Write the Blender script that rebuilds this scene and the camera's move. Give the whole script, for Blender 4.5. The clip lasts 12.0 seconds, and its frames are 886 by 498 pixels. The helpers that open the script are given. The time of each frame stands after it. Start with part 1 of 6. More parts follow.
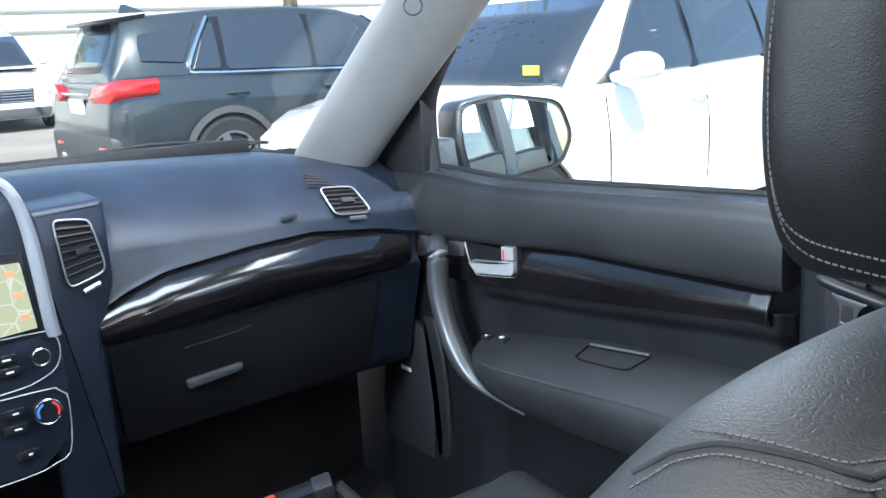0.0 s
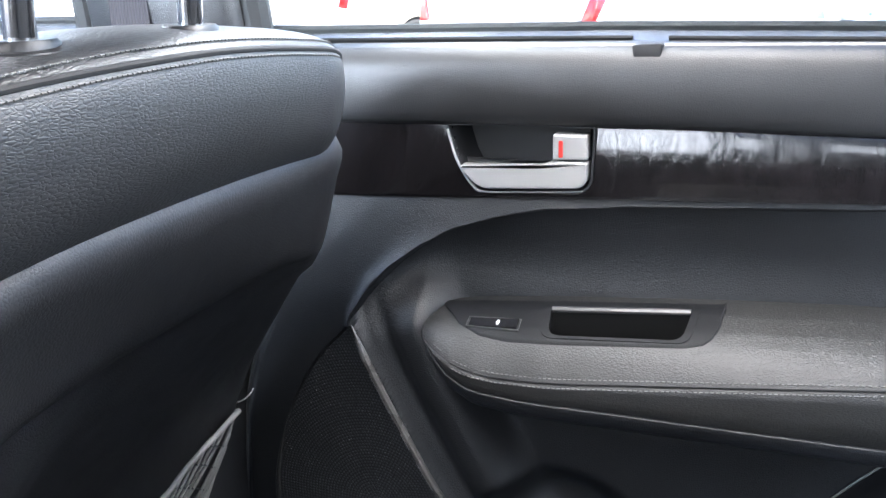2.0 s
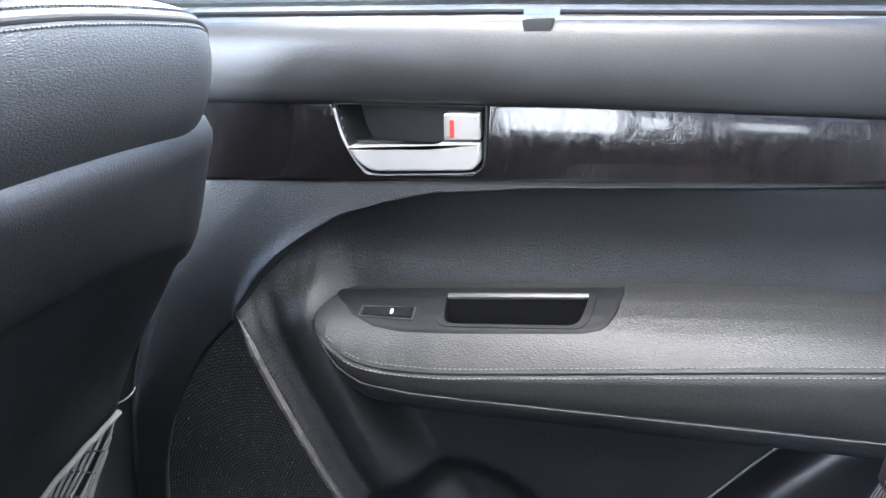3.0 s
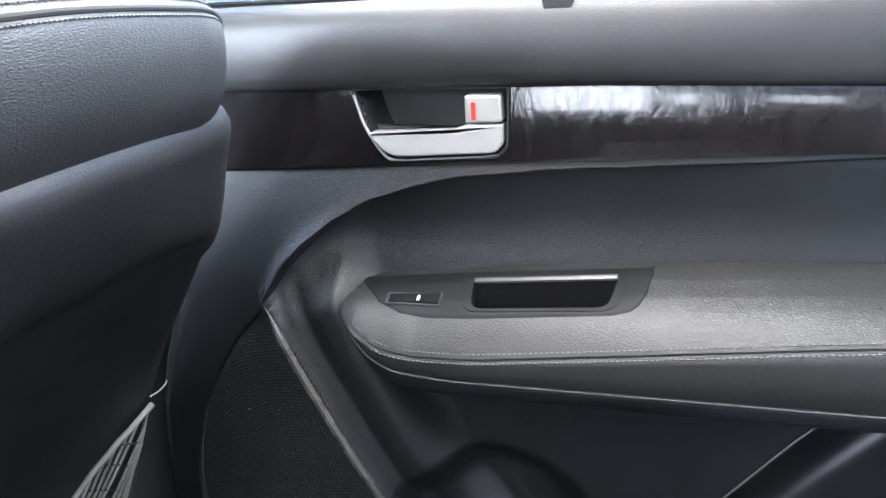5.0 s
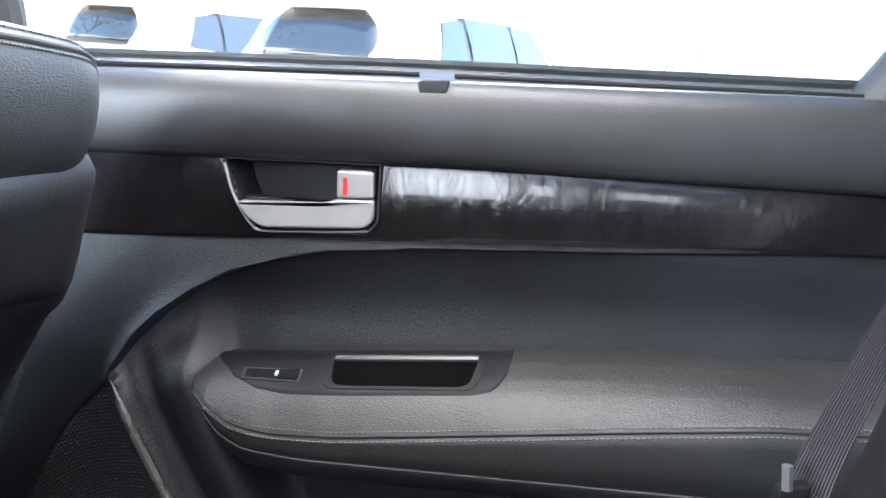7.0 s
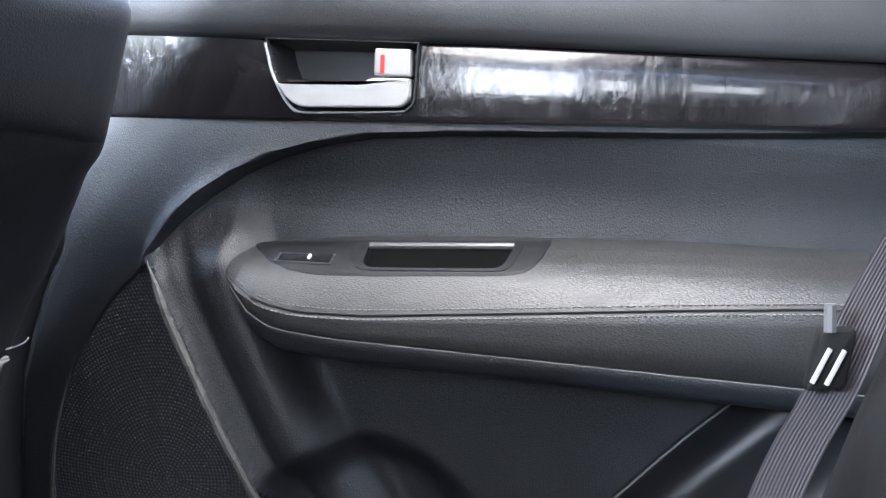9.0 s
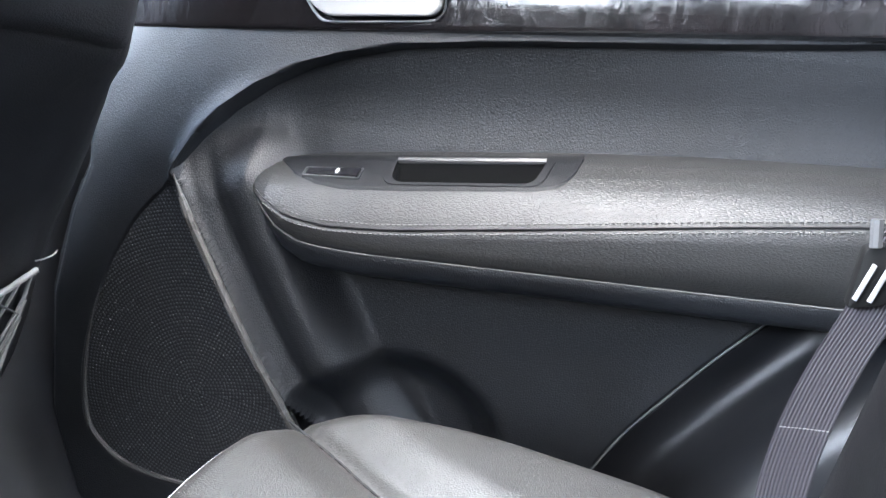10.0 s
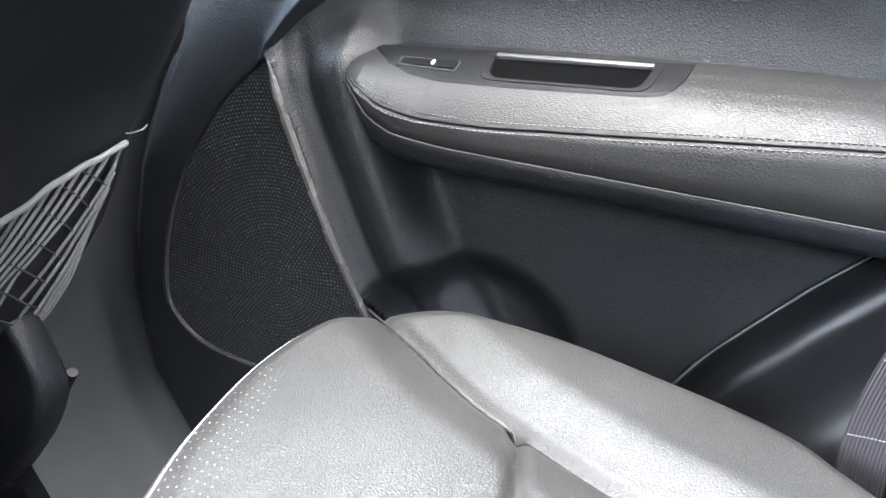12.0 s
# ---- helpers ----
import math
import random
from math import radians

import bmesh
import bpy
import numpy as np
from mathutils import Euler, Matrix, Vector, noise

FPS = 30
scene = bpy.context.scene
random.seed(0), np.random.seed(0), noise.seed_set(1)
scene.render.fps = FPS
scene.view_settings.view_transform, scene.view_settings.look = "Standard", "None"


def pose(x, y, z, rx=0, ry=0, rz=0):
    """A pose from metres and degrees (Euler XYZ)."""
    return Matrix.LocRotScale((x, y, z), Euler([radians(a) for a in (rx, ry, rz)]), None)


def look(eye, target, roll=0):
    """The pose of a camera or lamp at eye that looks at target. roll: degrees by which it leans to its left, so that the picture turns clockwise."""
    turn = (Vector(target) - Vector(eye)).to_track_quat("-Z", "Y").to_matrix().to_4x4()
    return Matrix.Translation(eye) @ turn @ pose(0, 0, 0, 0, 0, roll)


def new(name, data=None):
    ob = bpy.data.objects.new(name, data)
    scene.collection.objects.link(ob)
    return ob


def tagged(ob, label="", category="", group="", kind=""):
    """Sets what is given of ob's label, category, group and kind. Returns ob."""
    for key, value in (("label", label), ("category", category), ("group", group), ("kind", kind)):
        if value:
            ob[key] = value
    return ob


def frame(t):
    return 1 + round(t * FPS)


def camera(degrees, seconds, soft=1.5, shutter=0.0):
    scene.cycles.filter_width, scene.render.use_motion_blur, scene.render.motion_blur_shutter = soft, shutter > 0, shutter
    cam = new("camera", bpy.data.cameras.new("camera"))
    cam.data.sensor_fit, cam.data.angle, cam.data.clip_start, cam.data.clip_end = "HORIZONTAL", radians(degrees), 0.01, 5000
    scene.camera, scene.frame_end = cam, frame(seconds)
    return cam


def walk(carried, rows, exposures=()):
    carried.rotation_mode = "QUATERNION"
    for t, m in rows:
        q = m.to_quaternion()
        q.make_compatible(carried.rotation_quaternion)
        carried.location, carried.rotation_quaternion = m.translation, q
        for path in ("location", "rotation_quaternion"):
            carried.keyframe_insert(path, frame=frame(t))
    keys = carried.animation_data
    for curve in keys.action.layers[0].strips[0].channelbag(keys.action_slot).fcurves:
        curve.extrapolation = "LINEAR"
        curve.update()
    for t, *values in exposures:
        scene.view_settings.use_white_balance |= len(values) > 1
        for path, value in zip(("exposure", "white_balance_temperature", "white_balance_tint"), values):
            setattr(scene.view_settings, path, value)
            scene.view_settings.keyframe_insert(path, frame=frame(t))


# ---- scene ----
cam = camera(53.45, 12.0)
PATH = [
    (0, (-0.1797, -0.0545, 1.3028), (0.9761, 1.5107, 0.8396), -2.94),
    (0.5, (-0.1250, -0.0968, 1.2613), (1.2346, 1.2822, 0.7615), -3.85),
    (1, (-0.0970, -0.1215, 1.2243), (1.4702, 0.9969, 0.6832), -3.11),
    (1.5, (-0.0642, -0.1475, 1.1841), (1.6391, 0.7219, 0.5984), -2.16),
    (2, (-0.0224, -0.1650, 1.1512), (1.7745, 0.4750, 0.5497), 0.42),
    (2.5, (0.0014, -0.1778, 1.1436), (1.8302, 0.3505, 0.5302), 1.28),
    (3, (0.0209, -0.1822, 1.1400), (1.8594, 0.2897, 0.5096), 0.98),
    (5, (0.0311, -0.1880, 1.1365), (1.8383, 0.3571, 0.4755), -1.44),
    (5.5, (0.0411, -0.1801, 1.1148), (1.9007, 0.2417, 0.5115), 2.29),
    (6, (0.0265, -0.1755, 1.1116), (1.9233, 0.1816, 0.5876), 3.75),
    (6.5, (0.0218, -0.1717, 1.1252), (1.9603, 0.0393, 0.6806), 4.24),
    (8.5, (0.0032, -0.2160, 0.9874), (1.9489, 0.1711, 0.7336), 4.24),
    (9, (0.0165, -0.2209, 0.9739), (1.9476, 0.1861, 0.6496), 4.84),
    (9.5, (0.0239, -0.2210, 0.9626), (1.9371, 0.2089, 0.5693), 5.22),
    (10, (0.0258, -0.2153, 0.9596), (1.9156, 0.2244, 0.4745), 5.24),
    (10.5, (0.0305, -0.2079, 0.9488), (1.8903, 0.2364, 0.3623), 5.86),
    (11, (0.0310, -0.2048, 0.9443), (1.8676, 0.2546, 0.2993), 6.76),
    (11.5, (0.0294, -0.2037, 0.9445), (1.8579, 0.2703, 0.2871), 7.39),
    (12, (0.0355, -0.1968, 0.9390), (1.8349, 0.3497, 0.2580), 8.80),
]
EXPOSURES = [(0, 1.47, 6000, 8), (0.5, 1.9, 6300, 11), (1, 2.35, 6450, 12), (1.5, 2.48, 6450, 12), (2, 3.13, 6200, 13), (3, 3.56, 6150, 13), (5, 3.4, 6200, 13), (5.5, 3.45, 6150, 13), (6, 3.45, 6300, 13), (6.5, 2.95, 6300, 13), (8.5, 3.25, 6100, 13), (9, 3.55, 6150, 14), (9.5, 3.95, 6150, 14), (10, 3.9, 6150, 13), (10.5, 3.87, 6200, 12), (12, 4.07, 6350, 12)]
walk(cam, [(t, look(eye, target, roll)) for t, eye, target, roll in PATH], EXPOSURES)

# ---- world, sun, exposure ----
world = bpy.data.worlds.new("sky")
scene.world = world
world.use_nodes = True
wn, wl = world.node_tree.nodes, world.node_tree.links
sky = wn.new("ShaderNodeTexSky")
sky.sky_type = "NISHITA"
sky.sun_disc = False
sky.sun_elevation = radians(52)
sky.sun_rotation = radians(208)
wl.new(sky.outputs["Color"], wn["Background"].inputs["Color"])
wn["Background"].inputs["Strength"].default_value = 0.15

sun_data = bpy.data.lights.new("sun", "SUN")
sun_data.energy = 4.6
sun_data.angle = radians(0.5)
sun_data.color = (1.0, 0.95, 0.87)
sun = new("sun", sun_data)
sun.matrix_world = look((-3.5, -6.5, 9.5), (0, 0, 0))


def opening_light(name, w, h, watts, m, col=(0.93, 0.96, 1.0)):
    """An area lamp in the car: sky light through an opening, or added fill."""
    d = bpy.data.lights.new(name, "AREA")
    d.shape, d.size, d.size_y, d.energy, d.color = "RECTANGLE", w, h, watts, col
    ob = new(name, d)
    ob.matrix_world = m
    return ob


opening_light("glass_roof_light", 0.62, 0.86, 3.1, look((0.09, 0.09, 1.562), (0.16, 0.05, 0.7)), (1.0, 0.955, 0.90))
# high sky through the upper part of the near windows and the windscreen
opening_light("window_light", 0.70, 0.20, 1.75, look((0.703, 0.0, 1.43), (0.42, 0.16, 0.74)), (1.0, 0.97, 0.93))
opening_light("window_light", 0.34, 0.10, 1.0, look((0.685, 0.72, 1.47), (0.34, 0.72, 0.66)), (0.95, 0.97, 1.0))
opening_light("windscreen_light", 1.0, 0.16, 3.2, look((0.0, 0.98, 1.46), (0.1, 1.22, 1.0)), (0.80, 0.90, 1.0))
# the far side's windows, split into separate lamps to shape reflections on the wood
for y, w, z, h, watts in ((0.14, 0.36, 1.32, 0.38, 1.0), (-0.13, 0.06, 1.33, 0.16, 0.06), (-0.40, 0.16, 1.36, 0.12, 0.10)):
    opening_light("window_light", w, h, watts, look((-0.735, y, z), (0.3, y, 1.06)), (0.88, 0.94, 1.0))

opening_light("window_light", 0.62, 0.28, 18.0, look((-0.735, 1.02, 1.37), (0.25, 0.60, 1.0)), (0.80, 0.90, 1.0))
# unseen fill added behind the seats, off-centre, to brighten the front seat's back
opening_light("rear_fill_light", 0.7, 0.30, 5.0, look((0.35, -1.90, 1.40), (0.3, 0.1, 1.02)), (0.80, 0.90, 1.0))


# ---- materials ----
def material(name, base=(0.5, 0.5, 0.5), rough=0.5, metal=0.0, coat=0.0, spec=0.5):
    m = bpy.data.materials.new(name)
    m.use_nodes = True
    b = m.node_tree.nodes["Principled BSDF"]
    b.inputs["Base Color"].default_value = (*base, 1)
    b.inputs["Roughness"].default_value = rough
    b.inputs["Metallic"].default_value = metal
    b.inputs["Coat Weight"].default_value = coat
    b.inputs["Specular IOR Level"].default_value = spec
    return m


def nodes_of(m):
    nt = m.node_tree
    return nt.nodes, nt.links, nt.nodes["Principled BSDF"]


def coords(nt, scale=(1, 1, 1)):
    g = nt.nodes.new("ShaderNodeNewGeometry")
    mp = nt.nodes.new("ShaderNodeMapping")
    mp.inputs["Scale"].default_value = scale
    nt.links.new(g.outputs["Position"], mp.inputs["Vector"])
    return mp.outputs["Vector"]


def noise_tex(nt, vec, scale, detail=3.0, rough=0.55, dist=0.0):
    n = nt.nodes.new("ShaderNodeTexNoise")
    n.inputs["Scale"].default_value = scale
    n.inputs["Detail"].default_value = detail
    n.inputs["Roughness"].default_value = rough
    n.inputs["Distortion"].default_value = dist
    nt.links.new(vec, n.inputs["Vector"])
    return n.outputs["Fac"]


def ramp(nt, fac, stops):
    r = nt.nodes.new("ShaderNodeValToRGB")
    while len(r.color_ramp.elements) < len(stops):
        r.color_ramp.elements.new(0.5)
    for e, (p, c) in zip(r.color_ramp.elements, stops):
        e.position = p
        e.color = (*c, 1) if len(c) == 3 else c
    nt.links.new(fac, r.inputs["Fac"])
    return r.outputs["Color"]


def math_node(nt, op, a, b=None):
    n = nt.nodes.new("ShaderNodeMath")
    n.operation = op
    for i, v in enumerate((a, b)):
        if v is None:
            continue
        if isinstance(v, (int, float)):
            n.inputs[i].default_value = v
        else:
            nt.links.new(v, n.inputs[i])
    return n.outputs[0]


def bump(m, height, strength=0.3, distance=0.001):
    nt = m.node_tree
    b = nt.nodes.new("ShaderNodeBump")
    b.inputs["Strength"].default_value = strength
    b.inputs["Distance"].default_value = distance
    nt.links.new(height, b.inputs["Height"])
    nt.links.new(b.outputs["Normal"], nt.nodes["Principled BSDF"].inputs["Normal"])


def grained(name, base, rough, cell=330.0, strength=0.35, stretch=(1, 1, 1), distance=0.0008, mottled=0.25):
    """Leather or grained plastic: cells with creases, larger creases over them, and slight wear."""
    m = material(name, base, rough)
    nd, ln, b = nodes_of(m)
    nt = m.node_tree
    v = coords(nt, stretch)
    warp = nt.nodes.new("ShaderNodeTexNoise")
    warp.inputs["Scale"].default_value = cell * 0.35
    ln.new(v, warp.inputs["Vector"])
    mix = nt.nodes.new("ShaderNodeMixRGB")
    mix.blend_type = "ADD"
    mix.inputs["Fac"].default_value = 1.6 / cell
    ln.new(v, mix.inputs["Color1"])
    ln.new(warp.outputs["Color"], mix.inputs["Color2"])
    vor = nt.nodes.new("ShaderNodeTexVoronoi")
    vor.feature = "DISTANCE_TO_EDGE"
    vor.inputs["Scale"].default_value = cell
    ln.new(mix.outputs["Color"], vor.inputs["Vector"])
    crease = ramp(nt, vor.outputs["Distance"], [(0.0, (0, 0, 0)), (0.22, (0.75, 0.75, 0.75)), (0.5, (1, 1, 1))])
    big = noise_tex(nt, v, cell * 0.22, 3)
    h = math_node(nt, "ADD", math_node(nt, "MULTIPLY", crease, 0.7), math_node(nt, "MULTIPLY", big, 0.55))
    bump(m, h, strength, distance)
    blot = noise_tex(nt, v, 9.0, 4)
    lo = tuple(c * (1 - mottled) for c in base)
    hi = tuple(c * (1 + mottled) for c in base)
    ln.new(ramp(nt, blot, [(0.3, lo), (0.7, hi)]), b.inputs["Base Color"])
    rr = nt.nodes.new("ShaderNodeMapRange")
    rr.inputs["To Min"].default_value = rough - 0.06
    rr.inputs["To Max"].default_value = rough + 0.08
    ln.new(noise_tex(nt, v, 34.0, 3), rr.inputs["Value"])
    ln.new(rr.outputs["Result"], b.inputs["Roughness"])
    return m


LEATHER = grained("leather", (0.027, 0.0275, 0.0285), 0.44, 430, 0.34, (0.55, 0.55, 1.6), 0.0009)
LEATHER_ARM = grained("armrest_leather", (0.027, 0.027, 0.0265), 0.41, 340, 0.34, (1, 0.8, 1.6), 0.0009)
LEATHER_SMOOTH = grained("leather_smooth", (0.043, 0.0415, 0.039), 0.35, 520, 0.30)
# darker leather copy with shade in its colour, for headrest and rear backrest
LEATHER_SHADED = grained("leather_shaded", (0.0065, 0.0066, 0.0069), 0.44, 460, 0.20, (1, 1, 1.6))
PLASTIC = grained("door_plastic", (0.0135, 0.0148, 0.0172), 0.40, 420, 0.36, distance=0.0009)
PAD_VINYL = grained("pad_vinyl", (0.0200, 0.0200, 0.0208), 0.44, 480, 0.22, distance=0.0007)
PLATE_BLACK = grained("plate_black", (0.009, 0.0095, 0.011), 0.5, 700, 0.22)
for leather_like, gloss in ((LEATHER, 0.58), (LEATHER_SHADED, 0.22), (PLATE_BLACK, 0.25)):
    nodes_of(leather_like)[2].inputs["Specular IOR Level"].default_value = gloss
PLASTIC_SOFT = grained("soft_vinyl", (0.021, 0.0215, 0.0235), 0.46, 420, 0.30)
# the blue in this base stands for sky reflected on the dash
PLASTIC_DASH = grained("dash_plastic", (0.014, 0.019, 0.031), 0.34, 800, 0.14)
nodes_of(PLASTIC_DASH)[2].inputs["Specular IOR Level"].default_value = 0.4
PLASTIC_DARK = grained("dark_plastic", (0.013, 0.014, 0.015), 0.55, 900, 0.2)
PLASTIC_GREY = grained("grey_trim", (0.21, 0.21, 0.205), 0.6, 900, 0.15, mottled=0.08)
SATIN = material("satin_silver", (0.34, 0.34, 0.335), 0.40, 0.15)
CHROME = material("chrome", (0.75, 0.75, 0.76), 0.09, 1.0)
DARK_CHROME = material("dark_chrome", (0.32, 0.32, 0.33), 0.13, 1.0)
RED = material("red_mark", (0.65, 0.03, 0.02), 0.4)
BLACK_SATIN = material("black_satin", (0.010, 0.010, 0.011), 0.42)
SILL_GLOSS = grained("sill_gloss", (0.055, 0.058, 0.064), 0.20, 900, 0.05)
nodes_of(SILL_GLOSS)[2].inputs["Specular IOR Level"].default_value = 0.9
WHITE_MARK = material("white_mark", (0.75, 0.75, 0.75), 0.5)
BLACK = material("black_gloss", (0.012, 0.012, 0.014), 0.15)
RUBBER = material("rubber", (0.014, 0.014, 0.015), 0.75)
SEAM = material("seam_shadow", (0.012, 0.012, 0.013), 0.8)
THREAD = material("thread", (0.10, 0.10, 0.098), 0.8)
NET = material("net_cord", (0.30, 0.295, 0.28), 0.8)
CARPET = grained("carpet", (0.022, 0.022, 0.024), 0.95, 260, 0.9, distance=0.003)
HEADLINER = grained("headliner", (0.55, 0.54, 0.51), 0.9, 500, 0.4, mottled=0.05)


def wood_material(name, wavy):
    m = material(name, (0.03, 0.02, 0.016), 0.14, coat=0.5)
    nd, ln, b = nodes_of(m)
    nt = m.node_tree
    v = coords(nt, (3, 2.0, 0.9))
    f = noise_tex(nt, v, 26, 6, 0.62, 1.6)
    f2 = noise_tex(nt, v, 140, 4, 0.6, 0.6)
    mixf = math_node(nt, "ADD", math_node(nt, "MULTIPLY", f, 0.8), math_node(nt, "MULTIPLY", f2, 0.2))
    ln.new(ramp(nt, mixf, [(0.36, (0.005, 0.0045, 0.005)), (0.5, (0.007, 0.006, 0.0065)), (0.64, (0.012, 0.010, 0.011)), (0.78, (0.007, 0.006, 0.006))]), b.inputs["Base Color"])
    b.inputs["Coat Roughness"].default_value = 0.06
    ln.new(ramp(nt, mixf, [(0.36, (0.08, 0.08, 0.08)), (0.52, (0.14, 0.14, 0.14)), (0.66, (0.09, 0.09, 0.09))]), b.inputs["Roughness"])
    bump(m, noise_tex(nt, v, 34, 5, 0.62, 1.6), wavy, 0.004)
    return m


WOOD = wood_material("burl_wood", 0.15)
DASH_WOOD = wood_material("dash_wood", 0.035)


def glass_material(name, tint, rough=0.0):
    m = bpy.data.materials.new(name)
    m.use_nodes = True
    nt = m.node_tree
    nt.nodes.clear()
    out = nt.nodes.new("ShaderNodeOutputMaterial")
    tr = nt.nodes.new("ShaderNodeBsdfTransparent")
    tr.inputs["Color"].default_value = (*tint, 1)
    gl = nt.nodes.new("ShaderNodeBsdfGlossy")
    gl.inputs["Roughness"].default_value = rough
    lw = nt.nodes.new("ShaderNodeLayerWeight")
    lw.inputs["Blend"].default_value = 0.5
    edge = math_node(nt, "POWER", lw.outputs["Facing"], 4.0)
    gloss = math_node(nt, "ADD", math_node(nt, "MULTIPLY", edge, 0.5), 0.03)
    mx = nt.nodes.new("ShaderNodeMixShader")
    nt.links.new(gloss, mx.inputs[0])
    nt.links.new(tr.outputs[0], mx.inputs[1])
    nt.links.new(gl.outputs[0], mx.inputs[2])
    nt.links.new(mx.outputs[0], out.inputs["Surface"])
    return m


GLASS = glass_material("window_glass", (0.93, 0.96, 0.95))
TINTED = glass_material("tinted_glass", (0.16, 0.17, 0.17))
MIRROR = material("mirror_glass", (0.9, 0.92, 0.92), 0.01, 1.0)


# ---- geometry helpers ----
def make(name, verts, faces, mat, parent=None, label="", smooth=True, sharp=35):
    me = bpy.data.meshes.new(name)
    me.from_pydata([tuple(v) for v in verts], [], [tuple(f) for f in faces])
    bm = bmesh.new()
    bm.from_mesh(me)
    bmesh.ops.recalc_face_normals(bm, faces=bm.faces)
    if smooth:
        lim = radians(sharp)
        for f in bm.faces:
            f.smooth = True
        for e in bm.edges:
            if len(e.link_faces) == 2 and e.calc_face_angle(0) > lim:
                e.smooth = False
    bm.to_mesh(me)
    bm.free()
    me.materials.append(mat)
    ob = new(name, me)
    if parent is not None:
        ob.parent = parent
    if label:
        ob["label"] = label
    return ob


def part(name, bm, mat, parent=None, label="", smooth=True, sharp=35):
    me = bpy.data.meshes.new(name)
    bmesh.ops.recalc_face_normals(bm, faces=bm.faces)
    if smooth:
        lim = radians(sharp)
        for f in bm.faces:
            f.smooth = True
        for e in bm.edges:
            if len(e.link_faces) == 2 and e.calc_face_angle(0) > lim:
                e.smooth = False
    bm.to_mesh(me)
    bm.free()
    me.materials.append(mat)
    ob = new(name, me)
    if parent is not None:
        ob.parent = parent
    if label:
        ob["label"] = label
    return ob


def empty(name, label, category, group="", kind="", loc=(0, 0, 0)):
    ob = new(name)
    ob.location = loc
    return tagged(ob, label, category, group, kind)


def loft(rings, closed=True, cap=True):
    """Verts and faces of a skin over rings of equal length."""
    n = len(rings[0])
    verts = [v for r in rings for v in r]
    faces = []
    for i in range(len(rings) - 1):
        for j in range(n if closed else n - 1):
            k = (j + 1) % n
            faces.append((i * n + j, i * n + k, (i + 1) * n + k, (i + 1) * n + j))
    if closed and cap:
        faces.append(tuple(range(n)))
        faces.append(tuple((len(rings) - 1) * n + j for j in range(n)))
    return verts, faces


def spline(pts, n):
    """n points evenly along a smooth curve through pts (Catmull-Rom)."""
    p = [Vector(q) for q in pts]
    p = [p[0] * 2 - p[1]] + p + [p[-1] * 2 - p[-2]]
    dense = []
    for i in range(1, len(p) - 2):
        for k in range(24):
            t = k / 24
            a, b, c, d = p[i - 1], p[i], p[i + 1], p[i + 2]
            dense.append(0.5 * (2 * b + (c - a) * t + (2 * a - 5 * b + 4 * c - d) * t * t + (3 * b - a - 3 * c + d) * t ** 3))
    dense.append(p[-2])
    acc = [0.0]
    for a, b in zip(dense, dense[1:]):
        acc.append(acc[-1] + (b - a).length)
    out, k = [], 0
    for i in range(n):
        s = acc[-1] * i / (n - 1)
        while k < len(acc) - 2 and acc[k + 1] < s:
            k += 1
        seg = acc[k + 1] - acc[k]
        out.append(dense[k].lerp(dense[k + 1], 0 if seg < 1e-9 else (s - acc[k]) / seg))
    return out


def tube(pts, r, segs=8, n=0, flat=1.0):
    """Verts and faces of a round cord along pts; r may be a function of 0..1."""
    p = spline(pts, n) if n else [Vector(q) for q in pts]
    rings, up = [], Vector((0.13, 0.21, 0.97)).normalized()
    for i, c in enumerate(p):
        d = (p[min(i + 1, len(p) - 1)] - p[max(i - 1, 0)]).normalized()
        u = d.cross(up)
        u = u.normalized() if u.length > 1e-4 else Vector((1, 0, 0))
        w = u.cross(d).normalized()
        rr = r(i / (len(p) - 1)) if callable(r) else r
        rings.append([c + rr * (math.cos(2 * math.pi * k / segs) * u + flat * math.sin(2 * math.pi * k / segs) * w) for k in range(segs)])
    return loft(rings)


def join(*vfs):
    verts, faces = [], []
    for v, f in vfs:
        o = len(verts)
        verts += list(v)
        faces += [tuple(i + o for i in q) for q in f]
    return verts, faces


def backed(ob, thick):
    """Gives a sheet on the door its thickness, away from the cabin."""
    me = ob.data
    if sum(p.normal.x * p.area for p in me.polygons) > 0:
        me.flip_normals()
    s = ob.modifiers.new("thickness", "SOLIDIFY")
    s.thickness, s.offset = thick, -1.0


def box(lo, hi, bevel=0.0, segs=2):
    bm = bmesh.new()
    bmesh.ops.create_cube(bm, size=1)
    for v in bm.verts:
        for k in range(3):
            v.co[k] = lo[k] + (v.co[k] + 0.5) * (hi[k] - lo[k])
    if bevel:
        bmesh.ops.bevel(bm, geom=bm.edges[:], offset=bevel, segments=segs, affect="EDGES", profile=0.5)
    return bm


def prism(poly, axis, a, b, bevel=0.0, segs=2):
    """A plate: a polygon in the plane across axis, from a to b along it."""
    def at(q, w):
        return {"x": (w, q[0], q[1]), "y": (q[0], w, q[1]), "z": (q[0], q[1], w)}[axis]
    bm = bmesh.new()
    va = [bm.verts.new(at(q, a)) for q in poly]
    vb = [bm.verts.new(at(q, b)) for q in poly]
    n = len(poly)
    bm.faces.new(va)
    bm.faces.new(list(reversed(vb)))
    for i in range(n):
        bm.faces.new((va[i], va[(i + 1) % n], vb[(i + 1) % n], vb[i]))
    bmesh.ops.recalc_face_normals(bm, faces=bm.faces)
    if bevel:
        caps = [e for e in bm.edges if len({round(v.co["xyz".index(axis)], 6) for v in e.verts}) == 1]
